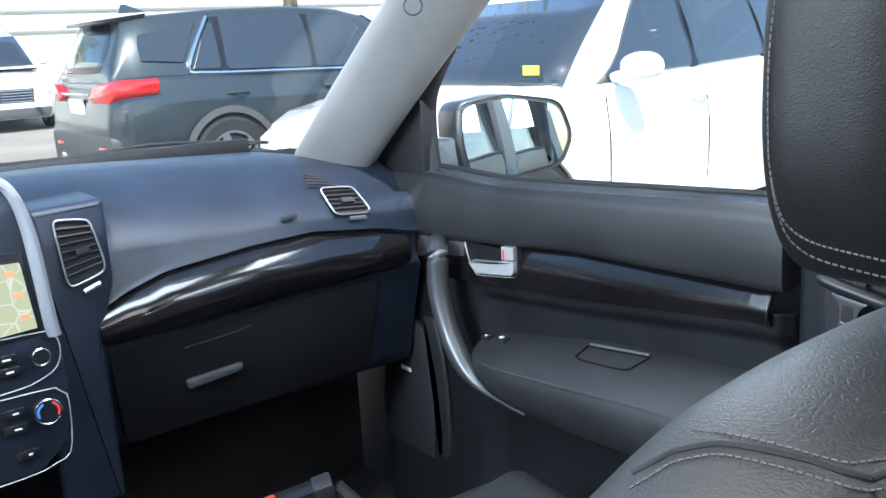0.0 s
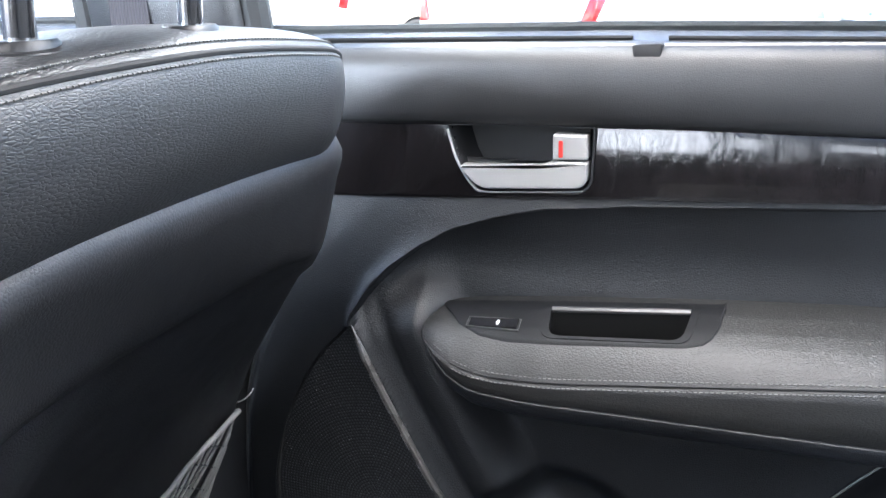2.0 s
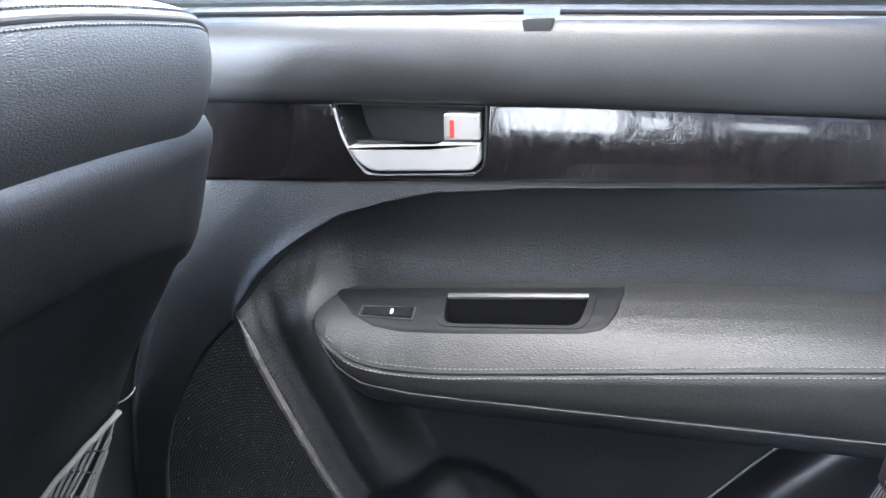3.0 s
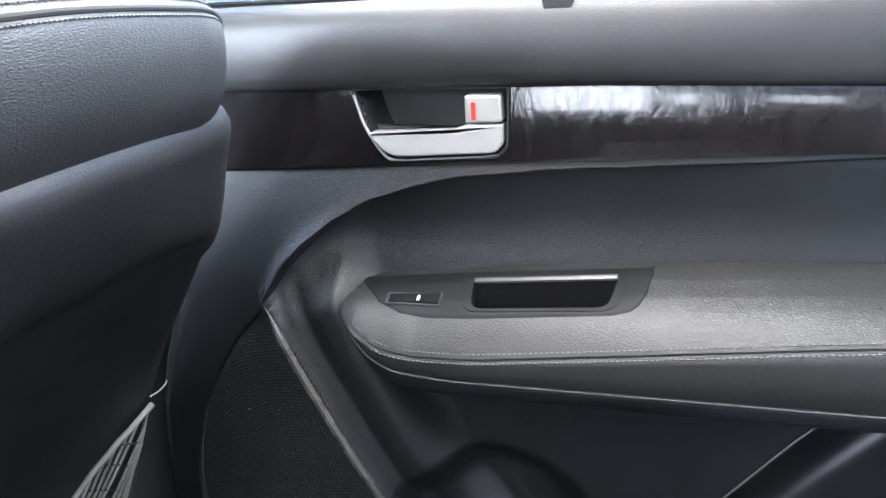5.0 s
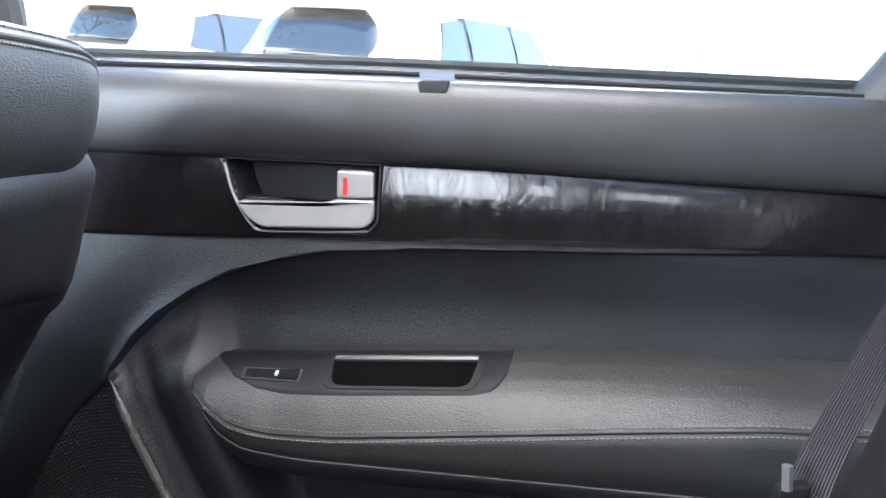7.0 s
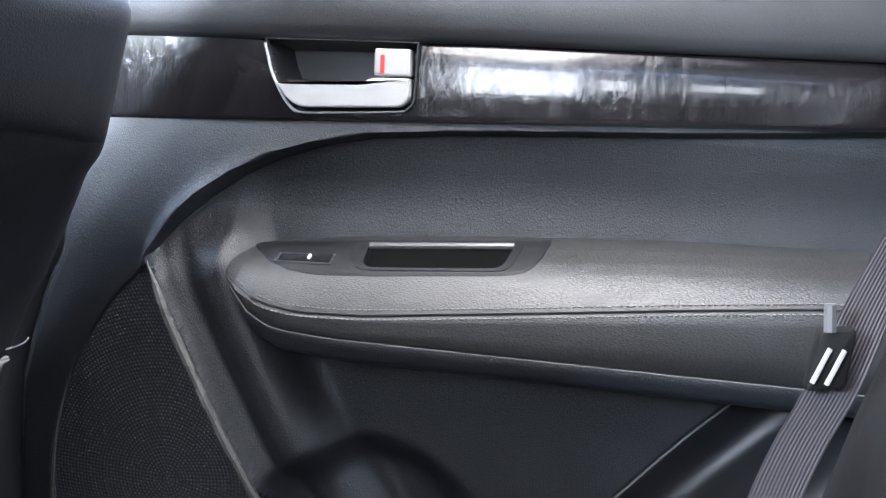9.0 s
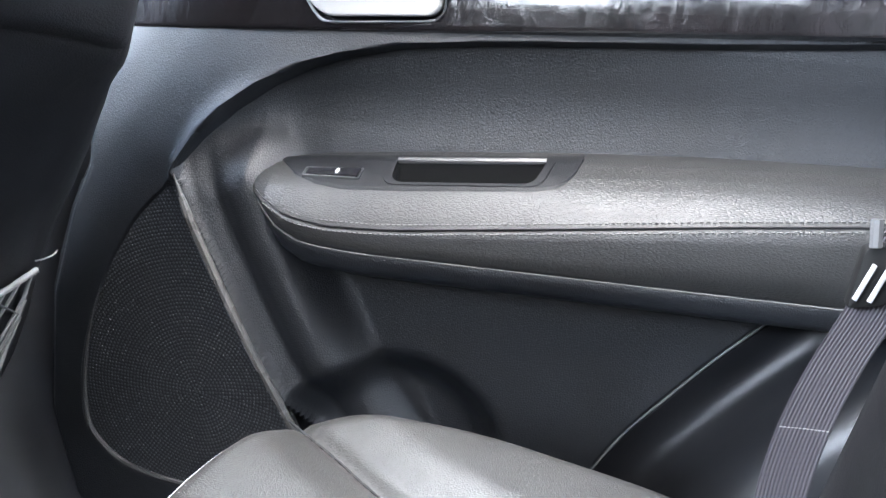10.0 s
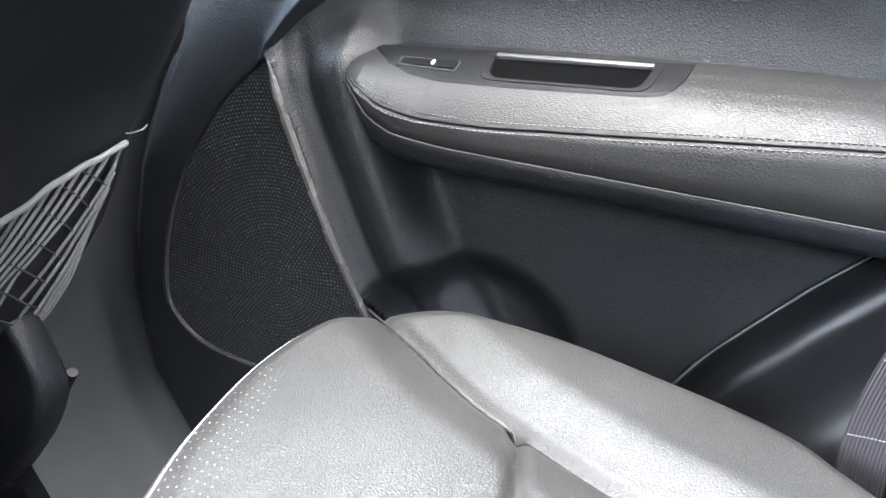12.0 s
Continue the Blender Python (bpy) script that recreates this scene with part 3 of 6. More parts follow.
def rear_armrest():
    arm = empty_part("armrest", rear_door, "padded black leather armrest with stitching")
    ys = span(-0.62, 0.085, 0.003) + span(0.0865, 0.138, 0.0015)
    ks = [0, 0.1, 0.2] + [0.26 + 0.02 * i for i in range(23)] + [0.74, 0.78, 0.84, 0.88, 0.92, 0.95, 0.98, 1.0]
    verts, faces = [], []
    m = len(ks) + 6
    for y in ys:
        row = [arm_top(y, k) for k in ks]
        xo, zs, zb = lerp_table(ARM_OUT, y), lerp_table(ARM_STITCH, y), lerp_table(ARM_LOW, y)
        h = zs - zb
        xs = xo + lerp_table(ARM_LEAN, y)
        row += [(xs + 0.0022, y, zs - 0.0006), (xs - 0.0008, y, zs - 0.0024), (xs - 0.0012, y, zs - 0.25 * h), (xs + 0.0002, y, zs - 0.6 * h), (xo + 0.0045, y, zb + 0.002), (xo + 0.009, y, zb)]
        verts += row
    for i in range(len(ys) - 1):
        for j in range(m - 1):
            if j < len(ks) - 1 and in_pocket((ys[i] + ys[i + 1]) / 2, (ks[j] + ks[j + 1]) / 2):
                continue
            faces.append((i * m + j, (i + 1) * m + j, (i + 1) * m + j + 1, i * m + j + 1))
    make("armrest_pad", verts, faces, LEATHER_ARM, arm, "black leather armrest pad", sharp=75)
    rings = []
    for y in ys[::3] + [ys[-1]]:
        xo, zb = lerp_table(ARM_OUT, y), lerp_table(ARM_LOW, y)
        q = min(1.0, (0.768 - xo) / 0.086)
        rings.append([(0.785, y, zb + 0.002), (xo + 0.009, y, zb + 0.0012), (xo + 0.0070, y, zb - 0.0015), (xo + 0.0085, y, zb - 0.008 * q), (xo + 0.012, y, zb - 0.016 * q), (xo + 0.012 + 0.006 * q, y, zb - 0.021 * q), (xo + 0.012 + 0.016 * q, y, zb - 0.0245 * q), (xo + 0.012 + 0.045 * q, y, zb - 0.028 * q), (0.785, y, zb - 0.034 * q)])
    make("armrest_base", *loft(rings), PLASTIC, arm, "smooth black armrest underside", sharp=60)
    # thin lighter cord added to paint the highlight along the pad's lower edge
    make("piping", *tube([(lerp_table(ARM_OUT, y) + 0.0035, y, lerp_table(ARM_LOW, y) + 0.0004) for y in span(-0.60, 0.125, 0.012)], 0.0007, 6), ARM_THREAD, arm, "narrow edge below the pad")
    make("seam", *tube([(lerp_table(ARM_OUT, y) + lerp_table(ARM_LEAN, y) + 0.0004, y, lerp_table(ARM_STITCH, y) + 0.0004) for y in span(-0.60, 0.118, 0.012)], 0.0007, 6), SEAM, arm, "dark sunk seam line")
    # two rows of stitches beside the seam
    for off in (0.0040, -0.0034):
        pts = [(lerp_table(ARM_OUT, y) + lerp_table(ARM_LEAN, y) + (0.0022 if off > 0 else -0.0016) - 0.0002, y, lerp_table(ARM_STITCH, y) + off) for y in span(-0.45, 0.105, 0.03)]
        make("stitching", *stitches(pts, 125, 0.0027, 0.00065), THREAD, arm, "row of grey stitches")
    # switch plate lying in the top
    pys = span(-0.1575, 0.112, 0.003)
    K1 = [(-0.158, 0.16), (-0.155, 0.45), (-0.150, 0.62), (-0.143, 0.70), (-0.128, 0.735), (0.03, 0.735), (0.060, 0.700), (0.085, 0.58), (0.105, 0.32), (0.113, 0.14)]
    fr = [0, 0.12, 0.24] + [0.27 + 0.025 * i for i in range(28)] + [0.97, 1.0]
    verts, faces = [], []
    for y in pys:
        k1 = lerp_table(K1, y)
        for q in fr:
            k = 0.06 + (k1 - 0.06) * q
            verts.append(arm_top(y, k, 0.0016 if 0 < q < 1 else -0.001))
    m = len(fr)
    for i in range(len(pys) - 1):
        for j in range(m - 1):
            cy = (pys[i] + pys[i + 1]) / 2
            ck = 0.06 + (lerp_table(K1, cy) - 0.06) * (fr[j] + fr[j + 1]) / 2
            if in_pocket(cy, ck):
                continue
            faces.append((i * m + j, (i + 1) * m + j, (i + 1) * m + j + 1, i * m + j + 1))
    plate = make("switch_plate", verts, faces, PLATE_BLACK, arm, "matt charcoal switch plate", sharp=60)
    # pull pocket sunk in the top
    rim = POCKET_RIM
    r0 = [arm_top(-0.066 + (y + 0.066) * 1.065, 0.47 + (k - 0.47) * 1.10, 0.0024) for y, k in rim]
    r1 = [arm_top(-0.066 + (y + 0.066) * 0.955, 0.47 + (k - 0.47) * 0.92, 0.0022) for y, k in rim]
    make("pocket_rim", *loft([[(p[0], p[1], p[2] - 0.004) for p in r0], r0, r1], cap=False), PLATE_BLACK, arm, "matt rim of the pull pocket", sharp=60)
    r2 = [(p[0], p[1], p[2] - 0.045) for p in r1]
    # recess shade is painted with the near-black, on top of its real depth
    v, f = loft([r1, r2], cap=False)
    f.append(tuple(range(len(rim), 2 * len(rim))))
    make("pull_pocket", v, f, POCKET_BLACK, arm, "deep pull pocket, shade painted in near-black")
    make("pocket_lip", *tube([arm_top(y, 0.275, 0.0015) for y in span(-0.128, -0.002, 0.009)], 0.0030, 8), SATIN_LIP, arm, "shiny rounded pocket lip")
    # window switch
    def flat(quad, lift, drop):
        q = [arm_top(y, k, lift) for y, k in quad]
        return loft([[(p[0], p[1], p[2] - drop) for p in q], q])
    make("window_switch", *flat(rounded([(0.024, 0.46), (0.076, 0.46), (0.076, 0.62), (0.024, 0.62)], 0.004, 2), 0.0024, 0.004), PLASTIC_DARK, arm, "black window switch")
    rk = [arm_top(0.026, 0.485, 0.0046), arm_top(0.074, 0.485, 0.0030), arm_top(0.074, 0.60, 0.0030), arm_top(0.026, 0.60, 0.0046)]
    make("switch_outline", *tube([arm_top(y, k, 0.0030) for y, k in ((0.024, 0.47), (0.0765, 0.47), (0.0765, 0.615), (0.024, 0.615), (0.024, 0.47))], 0.0004, 5), SATIN_LIP, arm, "thin bright switch outline")
    make("rocker", *loft([[(p[0], p[1], p[2] - 0.005) for p in rk], rk]), BLACK, arm, "glossy black rocker", smooth=False)
    make("switch_mark", *flat([(0.044, 0.53), (0.0462, 0.53), (0.0467, 0.575), (0.0445, 0.575)], 0.0058, 0.003), WHITE_MARK, arm, "small white mark")


rear_armrest()

# the slot itself is a black cord that paints its shade
# strip with the slot for the window blind and its catch
slot = []
for a, b in ((0.296, -0.058), (-0.088, -0.42)):
    slot.append(tube([(0.7560, y, lerp_table(SILL, y) - 0.0062) for y in span(a, b, 0.04)], 0.0026, 6))
make("blind_slot", *join(*slot), POCKET_BLACK, rear_door, "thin black slot along the sill")
catch = rounded([(-0.060, 1.094), (-0.086, 1.096), (-0.084, 1.083), (-0.063, 1.081)], 0.003, 3)
part("blind_catch", prism(catch, "x", 0.736, 0.7555, 0.001), SEAM, rear_door, "small black catch in the sill")
seal_pts = [(0.7805, y, lerp_table(SILL, y) + 0.0025) for y in span(0.31, -0.62, 0.05)]
make("window_seal", *tube(seal_pts, 0.0048, 8), RUBBER, rear_door, "black rubber window seal")


# ---- front passenger seat ----
def seat_back_y(z):
    return 0.114 + (1.10 - z) * 0.43


def front_seat():
    seat = empty("front_passenger_seat", "black leather front car seat with a headrest and net pocket", "car seat", loc=(0, 0, 0))
    x0, x1 = 0.152, 0.612
    xc, hw = (x0 + x1) / 2, (x1 - x0) / 2
    prof = [(0.51, 0.42), (0.496, 0.42), (0.456, 0.50), (0.398, 0.62), (0.334, 0.76), (0.228, 0.90), (0.170, 0.985), (0.145, 1.008), (0.129, 1.022), (0.117, 1.044),
            (0.112, 1.070), (0.1125, 1.090), (0.1165, 1.1015), (0.124, 1.108), (0.136, 1.1115), (0.155, 1.1135), (0.180, 1.114), (0.205, 1.1110), (0.228, 1.103), (0.247, 1.088), (0.262, 1.066),
            (0.278, 1.03), (0.30, 0.96), (0.345, 0.85), (0.42, 0.70), (0.49, 0.55), (0.54, 0.42)]

    def along(p):
        """Depth and height at p along the profile, smoothed."""
        i = min(int(p), len(prof) - 2)
        u = p - i
        a, b, c, d = (prof[max(0, min(len(prof) - 1, i + k))] for k in (-1, 0, 1, 2))
        return [0.5 * (2 * b[k] + (c[k] - a[k]) * u + (2 * a[k] - 5 * b[k] + 4 * c[k] - d[k]) * u * u + (3 * b[k] - a[k] - 3 * c[k] + d[k]) * u ** 3) for k in (0, 1)]

    def surface(t, p):
        """A point of the backrest: t across (-1 inboard, 1 outboard), p along the profile."""
        y, z = along(p)
        if p < 7:
            y -= 0.050 * (1 - step(0.76, 0.98, z)) * (1 - step(-0.7, -0.1, t))
        a = max(0.0, (abs(t) - 0.62) / 0.38)
        drop = 1 - math.sqrt(max(0.0, 1 - min(1.0, a) ** 2))
        low = 1 - step(0.80, 1.10, z)
        yc = 0.200 + (1.06 - z) * 0.40
        front = step(0.0, 0.03, y - yc)
        zz = z + 0.010 * (1 - t * t) - 0.003 - 0.006 * step(0.0, 1.0, t) * step(1.0, 1.1, z)
        zz -= (0.006 * step(-0.35, -0.90, t) + 0.039 * drop) * step(0.97, 1.10, z)
        pull = 1 - max(0.0, 1 - max(0.0, (-t - 0.45) / 0.55) ** 3) ** (1 / 3) if t < 0 else min(0.90, drop * 0.82)
        yy = y + (yc + 0.055 * low + 0.02 - y) * pull + 0.055 * front * step(0.45, 0.95, abs(t)) * low * (1 - min(1.0, drop))
        wide = 0.0
        if t < 0:
            wide = (0.121 * (1 - step(0.90, 1.17, z)) + 0.021) * min(1.0, max(0.0, (-t - 0.30) / 0.70)) ** 2
        slim = 0.07 * (1 - step(0.46, 0.70, z)) * t if t > 0 else 0.0
        return Vector((xc + hw * t * (1 + 0.05 * low) - wide - slim, yy, zz))
    across = [math.sin(math.pi / 2 * (-1 + 2 * i / 96)) for i in range(97)]
    rings = [[tuple(surface(t, 0.25 * k)) for k in range(4 * len(prof) - 3)] for t in across]
    verts, faces = loft(rings, cap=False)
    n = len(rings[0])
    faces.append(tuple(range(len(verts) - n, len(verts))))
    make("backrest", verts, faces, LEATHER, seat, "black leather backrest", sharp=60)

    # piped seam with stitches along the rear top edge and round the inboard end
    tail = (-0.1, 0.1, 0.3, 0.5, 0.7, 0.85, 0.92)
    line = [surface(t, p) for t, p in ((-0.766, 12.5), (-0.707, 12.25), (-0.643, 12.2), (-0.5, 12.1), (-0.3, 12))] + [surface(t, 12) for t in tail]
    round_end = [surface(t, p) for t, p in ((-0.766, 12.5), (-0.793, 13.375), (-0.808, 14.4), (-0.828, 15.4), (-0.845, 16.3), (-0.866, 16.9), (-0.880, 17.35), (-0.897, 17.6), (-0.91, 18.2))]
    for path, n in ((line, 84), (round_end, 40)):
        make("seam", *tube(path, 0.0020, 8, n), SEAM, seat, "dark recessed seam")
    upper = [surface(t, p) for t, p in ((-0.752, 13.25), (-0.707, 12.75), (-0.643, 12.75), (-0.5, 12.75), (-0.3, 12.75))] + [surface(t, 12.75) for t in tail]
    lower = [surface(t, p) for t, p in ((-0.78, 12.125), (-0.737, 11.75), (-0.65, 11.7), (-0.5, 11.6), (-0.3, 11.55))] + [surface(t, 11.55) for t in tail]
    up_end = [surface(t, p) for t, p in ((-0.752, 13.25), (-0.78, 13.75), (-0.806, 15.3), (-0.819, 16.375), (-0.819, 17.4))]
    low_end = [surface(t, p) for t, p in ((-0.78, 12.125), (-0.806, 12.75), (-0.843, 14.625), (-0.866, 16.0), (-0.887, 16.625), (-0.906, 17.125), (-0.930, 17.45), (-0.945, 18.0))]
    for path, n in ((upper, 118), (lower, 118), (up_end, 22), (low_end, 30)):
        make("stitching", *stitches([q + Vector((-0.0003, -0.0005, 0.0006)) for q in path], n, 0.0028, 0.0007), THREAD, seat, "row of pale grey stitches")

    def at_x(p, x):
        lo, hi = -0.97, -0.6
        for _ in range(24):
            mid = (lo + hi) / 2
            lo, hi = (mid, hi) if surface(mid, p).x < x else (lo, mid)
        return surface(lo, p)
    down = [at_x(p, x) for p, x in ((12.0, 0.187), (11.4, 0.1855), (10.9, 0.184), (10.2, 0.182), (9.5, 0.180), (9, 0.179), (8, 0.179), (7, 0.181), (6, 0.188), (5, 0.197), (4, 0.210))]
    make("stitching", *stitches([q + Vector((0.0035, -0.0006, 0)) for q in down], 110, 0.0030, 0.0006), THREAD, seat, "row of pale grey stitches")
    make("seam", *tube(down, 0.0014, 6, 60), SEAM, seat, "dark vertical seam")

    # hard back shell, with a recessed panel under its upper band
    poly_top = 1.024
    half = [(0.46, 0.20), (0.50, 0.27), (0.53, 0.305), (0.57, 0.325), (0.62, 0.335), (0.66, 0.332), (0.72, 0.320), (0.80, 0.320), (0.84, 0.310), (0.88, 0.290), (0.92, 0.267), (0.96, 0.245), (1.00, 0.232), (1.024, 0.224)]

    def shell_y(t, z):
        low = 1 - step(0.76, 0.98, z)
        across_x = 1.28 * t if t < 0 else t
        edge = max(0.0, (abs(t) - 0.8) / 0.2)
        y = seat_back_y(z) - 0.006 - 0.007 * (1 - min(1.0, abs(across_x)) ** 4)
        y += 0.030 * edge * edge * (1 - 0.6 * low) + 0.053 * low * step(-0.7, -0.1, across_x)
        y -= 0.014 * (1 - step(0.90, 1.0, z)) * step(-0.1, -0.6, across_x)
        if t < -0.60:
            y += 0.060 * ((-t - 0.60) / 0.40) ** 2
        side = 1 - step(0.80, 0.90, abs(t))
        return y + 0.006 * side * (1 - step(0.9452, 0.9505, z)) * step(0.62, 0.66, z)
    verts, faces = [], []
    nx = 48
    heights = [0.46 + 0.02 * j for j in range(24)] + [0.932, 0.940, 0.9445, 0.947, 0.949, 0.952, 0.960, 0.972, 0.985, 0.996, 1.006, 1.013, 1.018, 1.0215, poly_top]
    for z in heights:
        top = step(poly_top - 0.03, poly_top, z)
        roll = max(0.0, (z - poly_top + 0.010) / 0.010)
        for i in range(nx + 1):
            t = -1 + 2 * i / nx
            a = max(0.0, (abs(t) - 0.86) / 0.14)
            corner = 0.022 * (1 - math.sqrt(max(0, 1 - a * a))) * top if t > 0 else 0.085 * max(0.0, (-t - 0.30) / 0.70) ** 2 * step(0.55, poly_top, z)
            band = 0.022 * max(0.0, (t - 0.3) / 0.7) ** 2 * step(0.90, 0.94, z) * (1 - step(0.95, 1.0, z))
            w = lerp_table(half, z) if t > 0 else 0.302 - 0.020 * step(poly_top - 0.012, poly_top, z)
            yb = shell_y(t, z) + 0.010 * (1 - math.sqrt(max(0.0, 1 - roll * roll)))
            verts.append((xc + w * t, yb, z - corner - band))
    m = nx + 1
    for j in range(len(heights) - 1):
        for i in range(nx):
            faces.append((j * m + i, j * m + i + 1, (j + 1) * m + i + 1, (j + 1) * m + i))
    shell = make("back_shell", verts, faces, PLASTIC_SOFT, seat, "black grained hard plastic back shell", sharp=60)
    s = shell.modifiers.new("thickness", "SOLIDIFY")
    s.thickness, s.offset = 0.012, 1.0

    # elastic net hung across the recessed panel
    net = empty_part("net_pocket", seat, "pale grey elastic net pocket")

    def on_back(x, z, off=0.006):
        return Vector((x, 0.315 + 0.43 * (0.715 - z) - off, z))
    top = [(0.674, 0.719), (0.638, 0.708), (0.603, 0.697), (0.574, 0.680), (0.554, 0.671), (0.50, 0.658), (0.44, 0.655), (0.36, 0.665), (0.28, 0.69), (0.22, 0.72)]
    side = [(0.674, 0.719), (0.6735, 0.702), (0.678, 0.671), (0.678, 0.637), (0.679, 0.611), (0.680, 0.577), (0.676, 0.546), (0.659, 0.521), (0.627, 0.500), (0.56, 0.485), (0.46, 0.48)]
    topc = spline([Vector((x, 0, z)) for x, z in top], 61)
    sidec = spline([Vector((x, 0, z)) for x, z in side], 61)
    rnd = random.Random(11)
    make("net_edge", *tube([on_back(p.x, p.z + 0.0012 * math.sin(i * 1.3) * (i > 3), 0.009) for i, p in enumerate(topc)], 0.0030, 8), NET, net, "thick elastic cord")
    make("net_edge", *tube([on_back(p.x, p.z, 0.006) for p in sidec], 0.0018, 8), NET, net, "thin elastic cord")

    def strand(x0, z0, x1, z1, r, sag=0.0):
        pts = []
        for k in range(9):
            q = k / 8
            b = 4 * q * (1 - q)
            pts.append(on_back(x0 + (x1 - x0) * q + sag * b + rnd.uniform(-0.0006, 0.0006), z0 + (z1 - z0) * q - 0.3 * sag * b + rnd.uniform(-0.0006, 0.0006), 0.007 + 0.003 * b))
        return tube(pts, r, 5, 18)
    # pale cords that fan out from the tip and from the side edge
    starts = [topc[i] for i in (2, 4, 6, 8, 10, 12, 14, 16, 18, 20, 22, 25, 28, 31, 34, 37, 41, 45, 49, 53)]
    for k, p in enumerate(starts):
        make("net_cord", *strand(p.x, p.z, p.x - 0.062 - 0.002 * k, 0.60 - 0.008 * k if k < 10 else 0.52, 0.0017, 0.004), NET, net)
        if k < 10:
            make("net_cord", *strand(p.x - 0.062 - 0.002 * k, 0.60 - 0.008 * k, p.x - 0.105, 0.50, 0.0017, 0.002), NET, net)
    for x0, z0, x1, z1 in ((0.674, 0.697, 0.616, 0.565), (0.677, 0.687, 0.626, 0.541), (0.679, 0.670, 0.637, 0.514), (0.677, 0.655, 0.648, 0.512), (0.678, 0.633, 0.656, 0.515), (0.678, 0.606, 0.664, 0.522)):
        make("net_cord", *strand(x0, z0, x1, z1, 0.0017, 0.003), NET, net)
    dark = material("net_dark", (0.10, 0.10, 0.105), 0.8)
    for x0, z0, x1, z1 in ((0.627, 0.701, 0.676, 0.672), (0.603, 0.694, 0.675, 0.643), (0.576, 0.683, 0.678, 0.611), (0.556, 0.665, 0.676, 0.583), (0.547, 0.642, 0.673, 0.553), (0.520, 0.632, 0.665, 0.530), (0.490, 0.625, 0.655, 0.510)):
        make("net_cross_cord", *strand(x0, z0, x1, z1, 0.0011, 0.002), dark, net, "dark cross cord")
    make("loose_thread", *tube([on_back(0.676, 0.7265, 0.003), on_back(0.684, 0.7272, 0.006), on_back(0.695, 0.7285, 0.006), on_back(0.702, 0.731, 0.004)], 0.0009, 5, 12), NET, net, "loose grey thread")

    # headrest on two posts
    head = empty_part("headrest", seat, "padded black leather headrest")
    hx, hy, z0, z1 = 0.344, 0.170, 1.171, 1.418
    a_groove = math.pi + 0.58

    def head_point(a, z, out=0.0):
        """A place on the headrest: a round it in plan (pi inboard, 1.5 pi to the rear), z its height."""
        c, s = math.cos(a), math.sin(a)
        q = (z - z0) / (z1 - z0)
        low, up = max(0.0, (0.42 - q) / 0.42), max(0.0, (q - 0.50) / 0.50)
        g = 1.03 - 0.30 * (1 - math.sqrt(max(0.0, 1 - low ** 2.6))) - 0.42 * (1 - math.sqrt(max(0.0, 1 - up * up)))
        g = g * (0.975 + 0.025 * step(0.0, 0.6, q))
        e = 0.58
        px = 0.131 * math.copysign(abs(c) ** e, c) * g
        py = 0.064 * math.copysign(abs(s) ** e, s) * (0.45 + 0.55 * g)
        py -= 0.014 * (1 - (px / 0.131) ** 2)
        for ag in (a_groove, 3 * math.pi - a_groove):
            d = 0.011 * math.exp(-((a - ag) / 0.055) ** 2)
            px += d * (1 if c < 0 else -1) * 0.8
            py += d * 0.8
        n = Vector((c, s, 0))
        return Vector((hx + px, hy + py - 0.03 * (z - z0), z)) + n * out
    hr = []
    for i in range(45):
        q = i / 44
        q = q * q * (3 - 2 * q)
        hr.append([head_point(2 * math.pi * k / 180, z0 + (z1 - z0) * q) for k in range(180)])
    make("cushion", *loft(hr), LEATHER_SHADED, head, "black leather headrest cushion", sharp=70)
    und = rounded([(hx - 0.065, hy - 0.060), (hx + 0.085, hy - 0.060), (hx + 0.085, hy + 0.03), (hx - 0.065, hy + 0.03)], 0.03, 5)
    part("base", prism(und, "z", 1.158, 1.182, 0.008), PLASTIC_DARK, head, "black plastic underside")
    for da, dz in ((0.0, 0.0), (0.0, 0.010)):
        hs = [head_point(math.pi + u, z + dz, 0.0004) for u, z in ((-0.34, 1.40), (-0.34, 1.36), (-0.34, 1.30), (-0.34, 1.25), (-0.33, 1.22), (-0.29, 1.200), (-0.20, 1.190), (-0.05, 1.184), (0.10, 1.181), (0.25, 1.180), (0.38, 1.182), (0.44, 1.19))]
        if dz:
            hs = hs[4:]
        make("stitching", *stitches(hs, 74 if not dz else 34, 0.0034, 0.0006), THREAD, head, "row of pale grey stitches")
    for x in (0.294, 0.422):
        make("post", *tube([(x, 0.150, 1.085), (x, 0.149, 1.13), (x, 0.146, 1.178)], 0.0072, 20), DARK_CHROME, seat, "chrome headrest post")
        bez = empty_part("post_guide", seat, "black plastic post guide")
        rings = []
        for q, r in ((1.104, 0.034), (1.1130, 0.033), (1.1160, 0.030), (1.1165, 0.022), (1.1190, 0.021), (1.1210, 0.019), (1.1210, 0.0088)):
            rings.append([(x + r * 1.0 * math.cos(2 * math.pi * k / 36), 0.150 + 0.66 * r * math.sin(2 * math.pi * k / 36), q) for k in range(36)])
        make("collar", *loft(rings), BLACK_SATIN, bez, "satin black oval collar", sharp=50)
    # seat cushion in front
    rings = []
    for i in range(25):
        t = -1 + 2 * i / 24
        a = max(0, (abs(t) - 0.6) / 0.4)
        d = 0.05 * (1 - math.sqrt(max(0, 1 - a * a)))
        x = xc + 0.25 * t
        b = 0.022 * step(0.5, 0.85, abs(t))
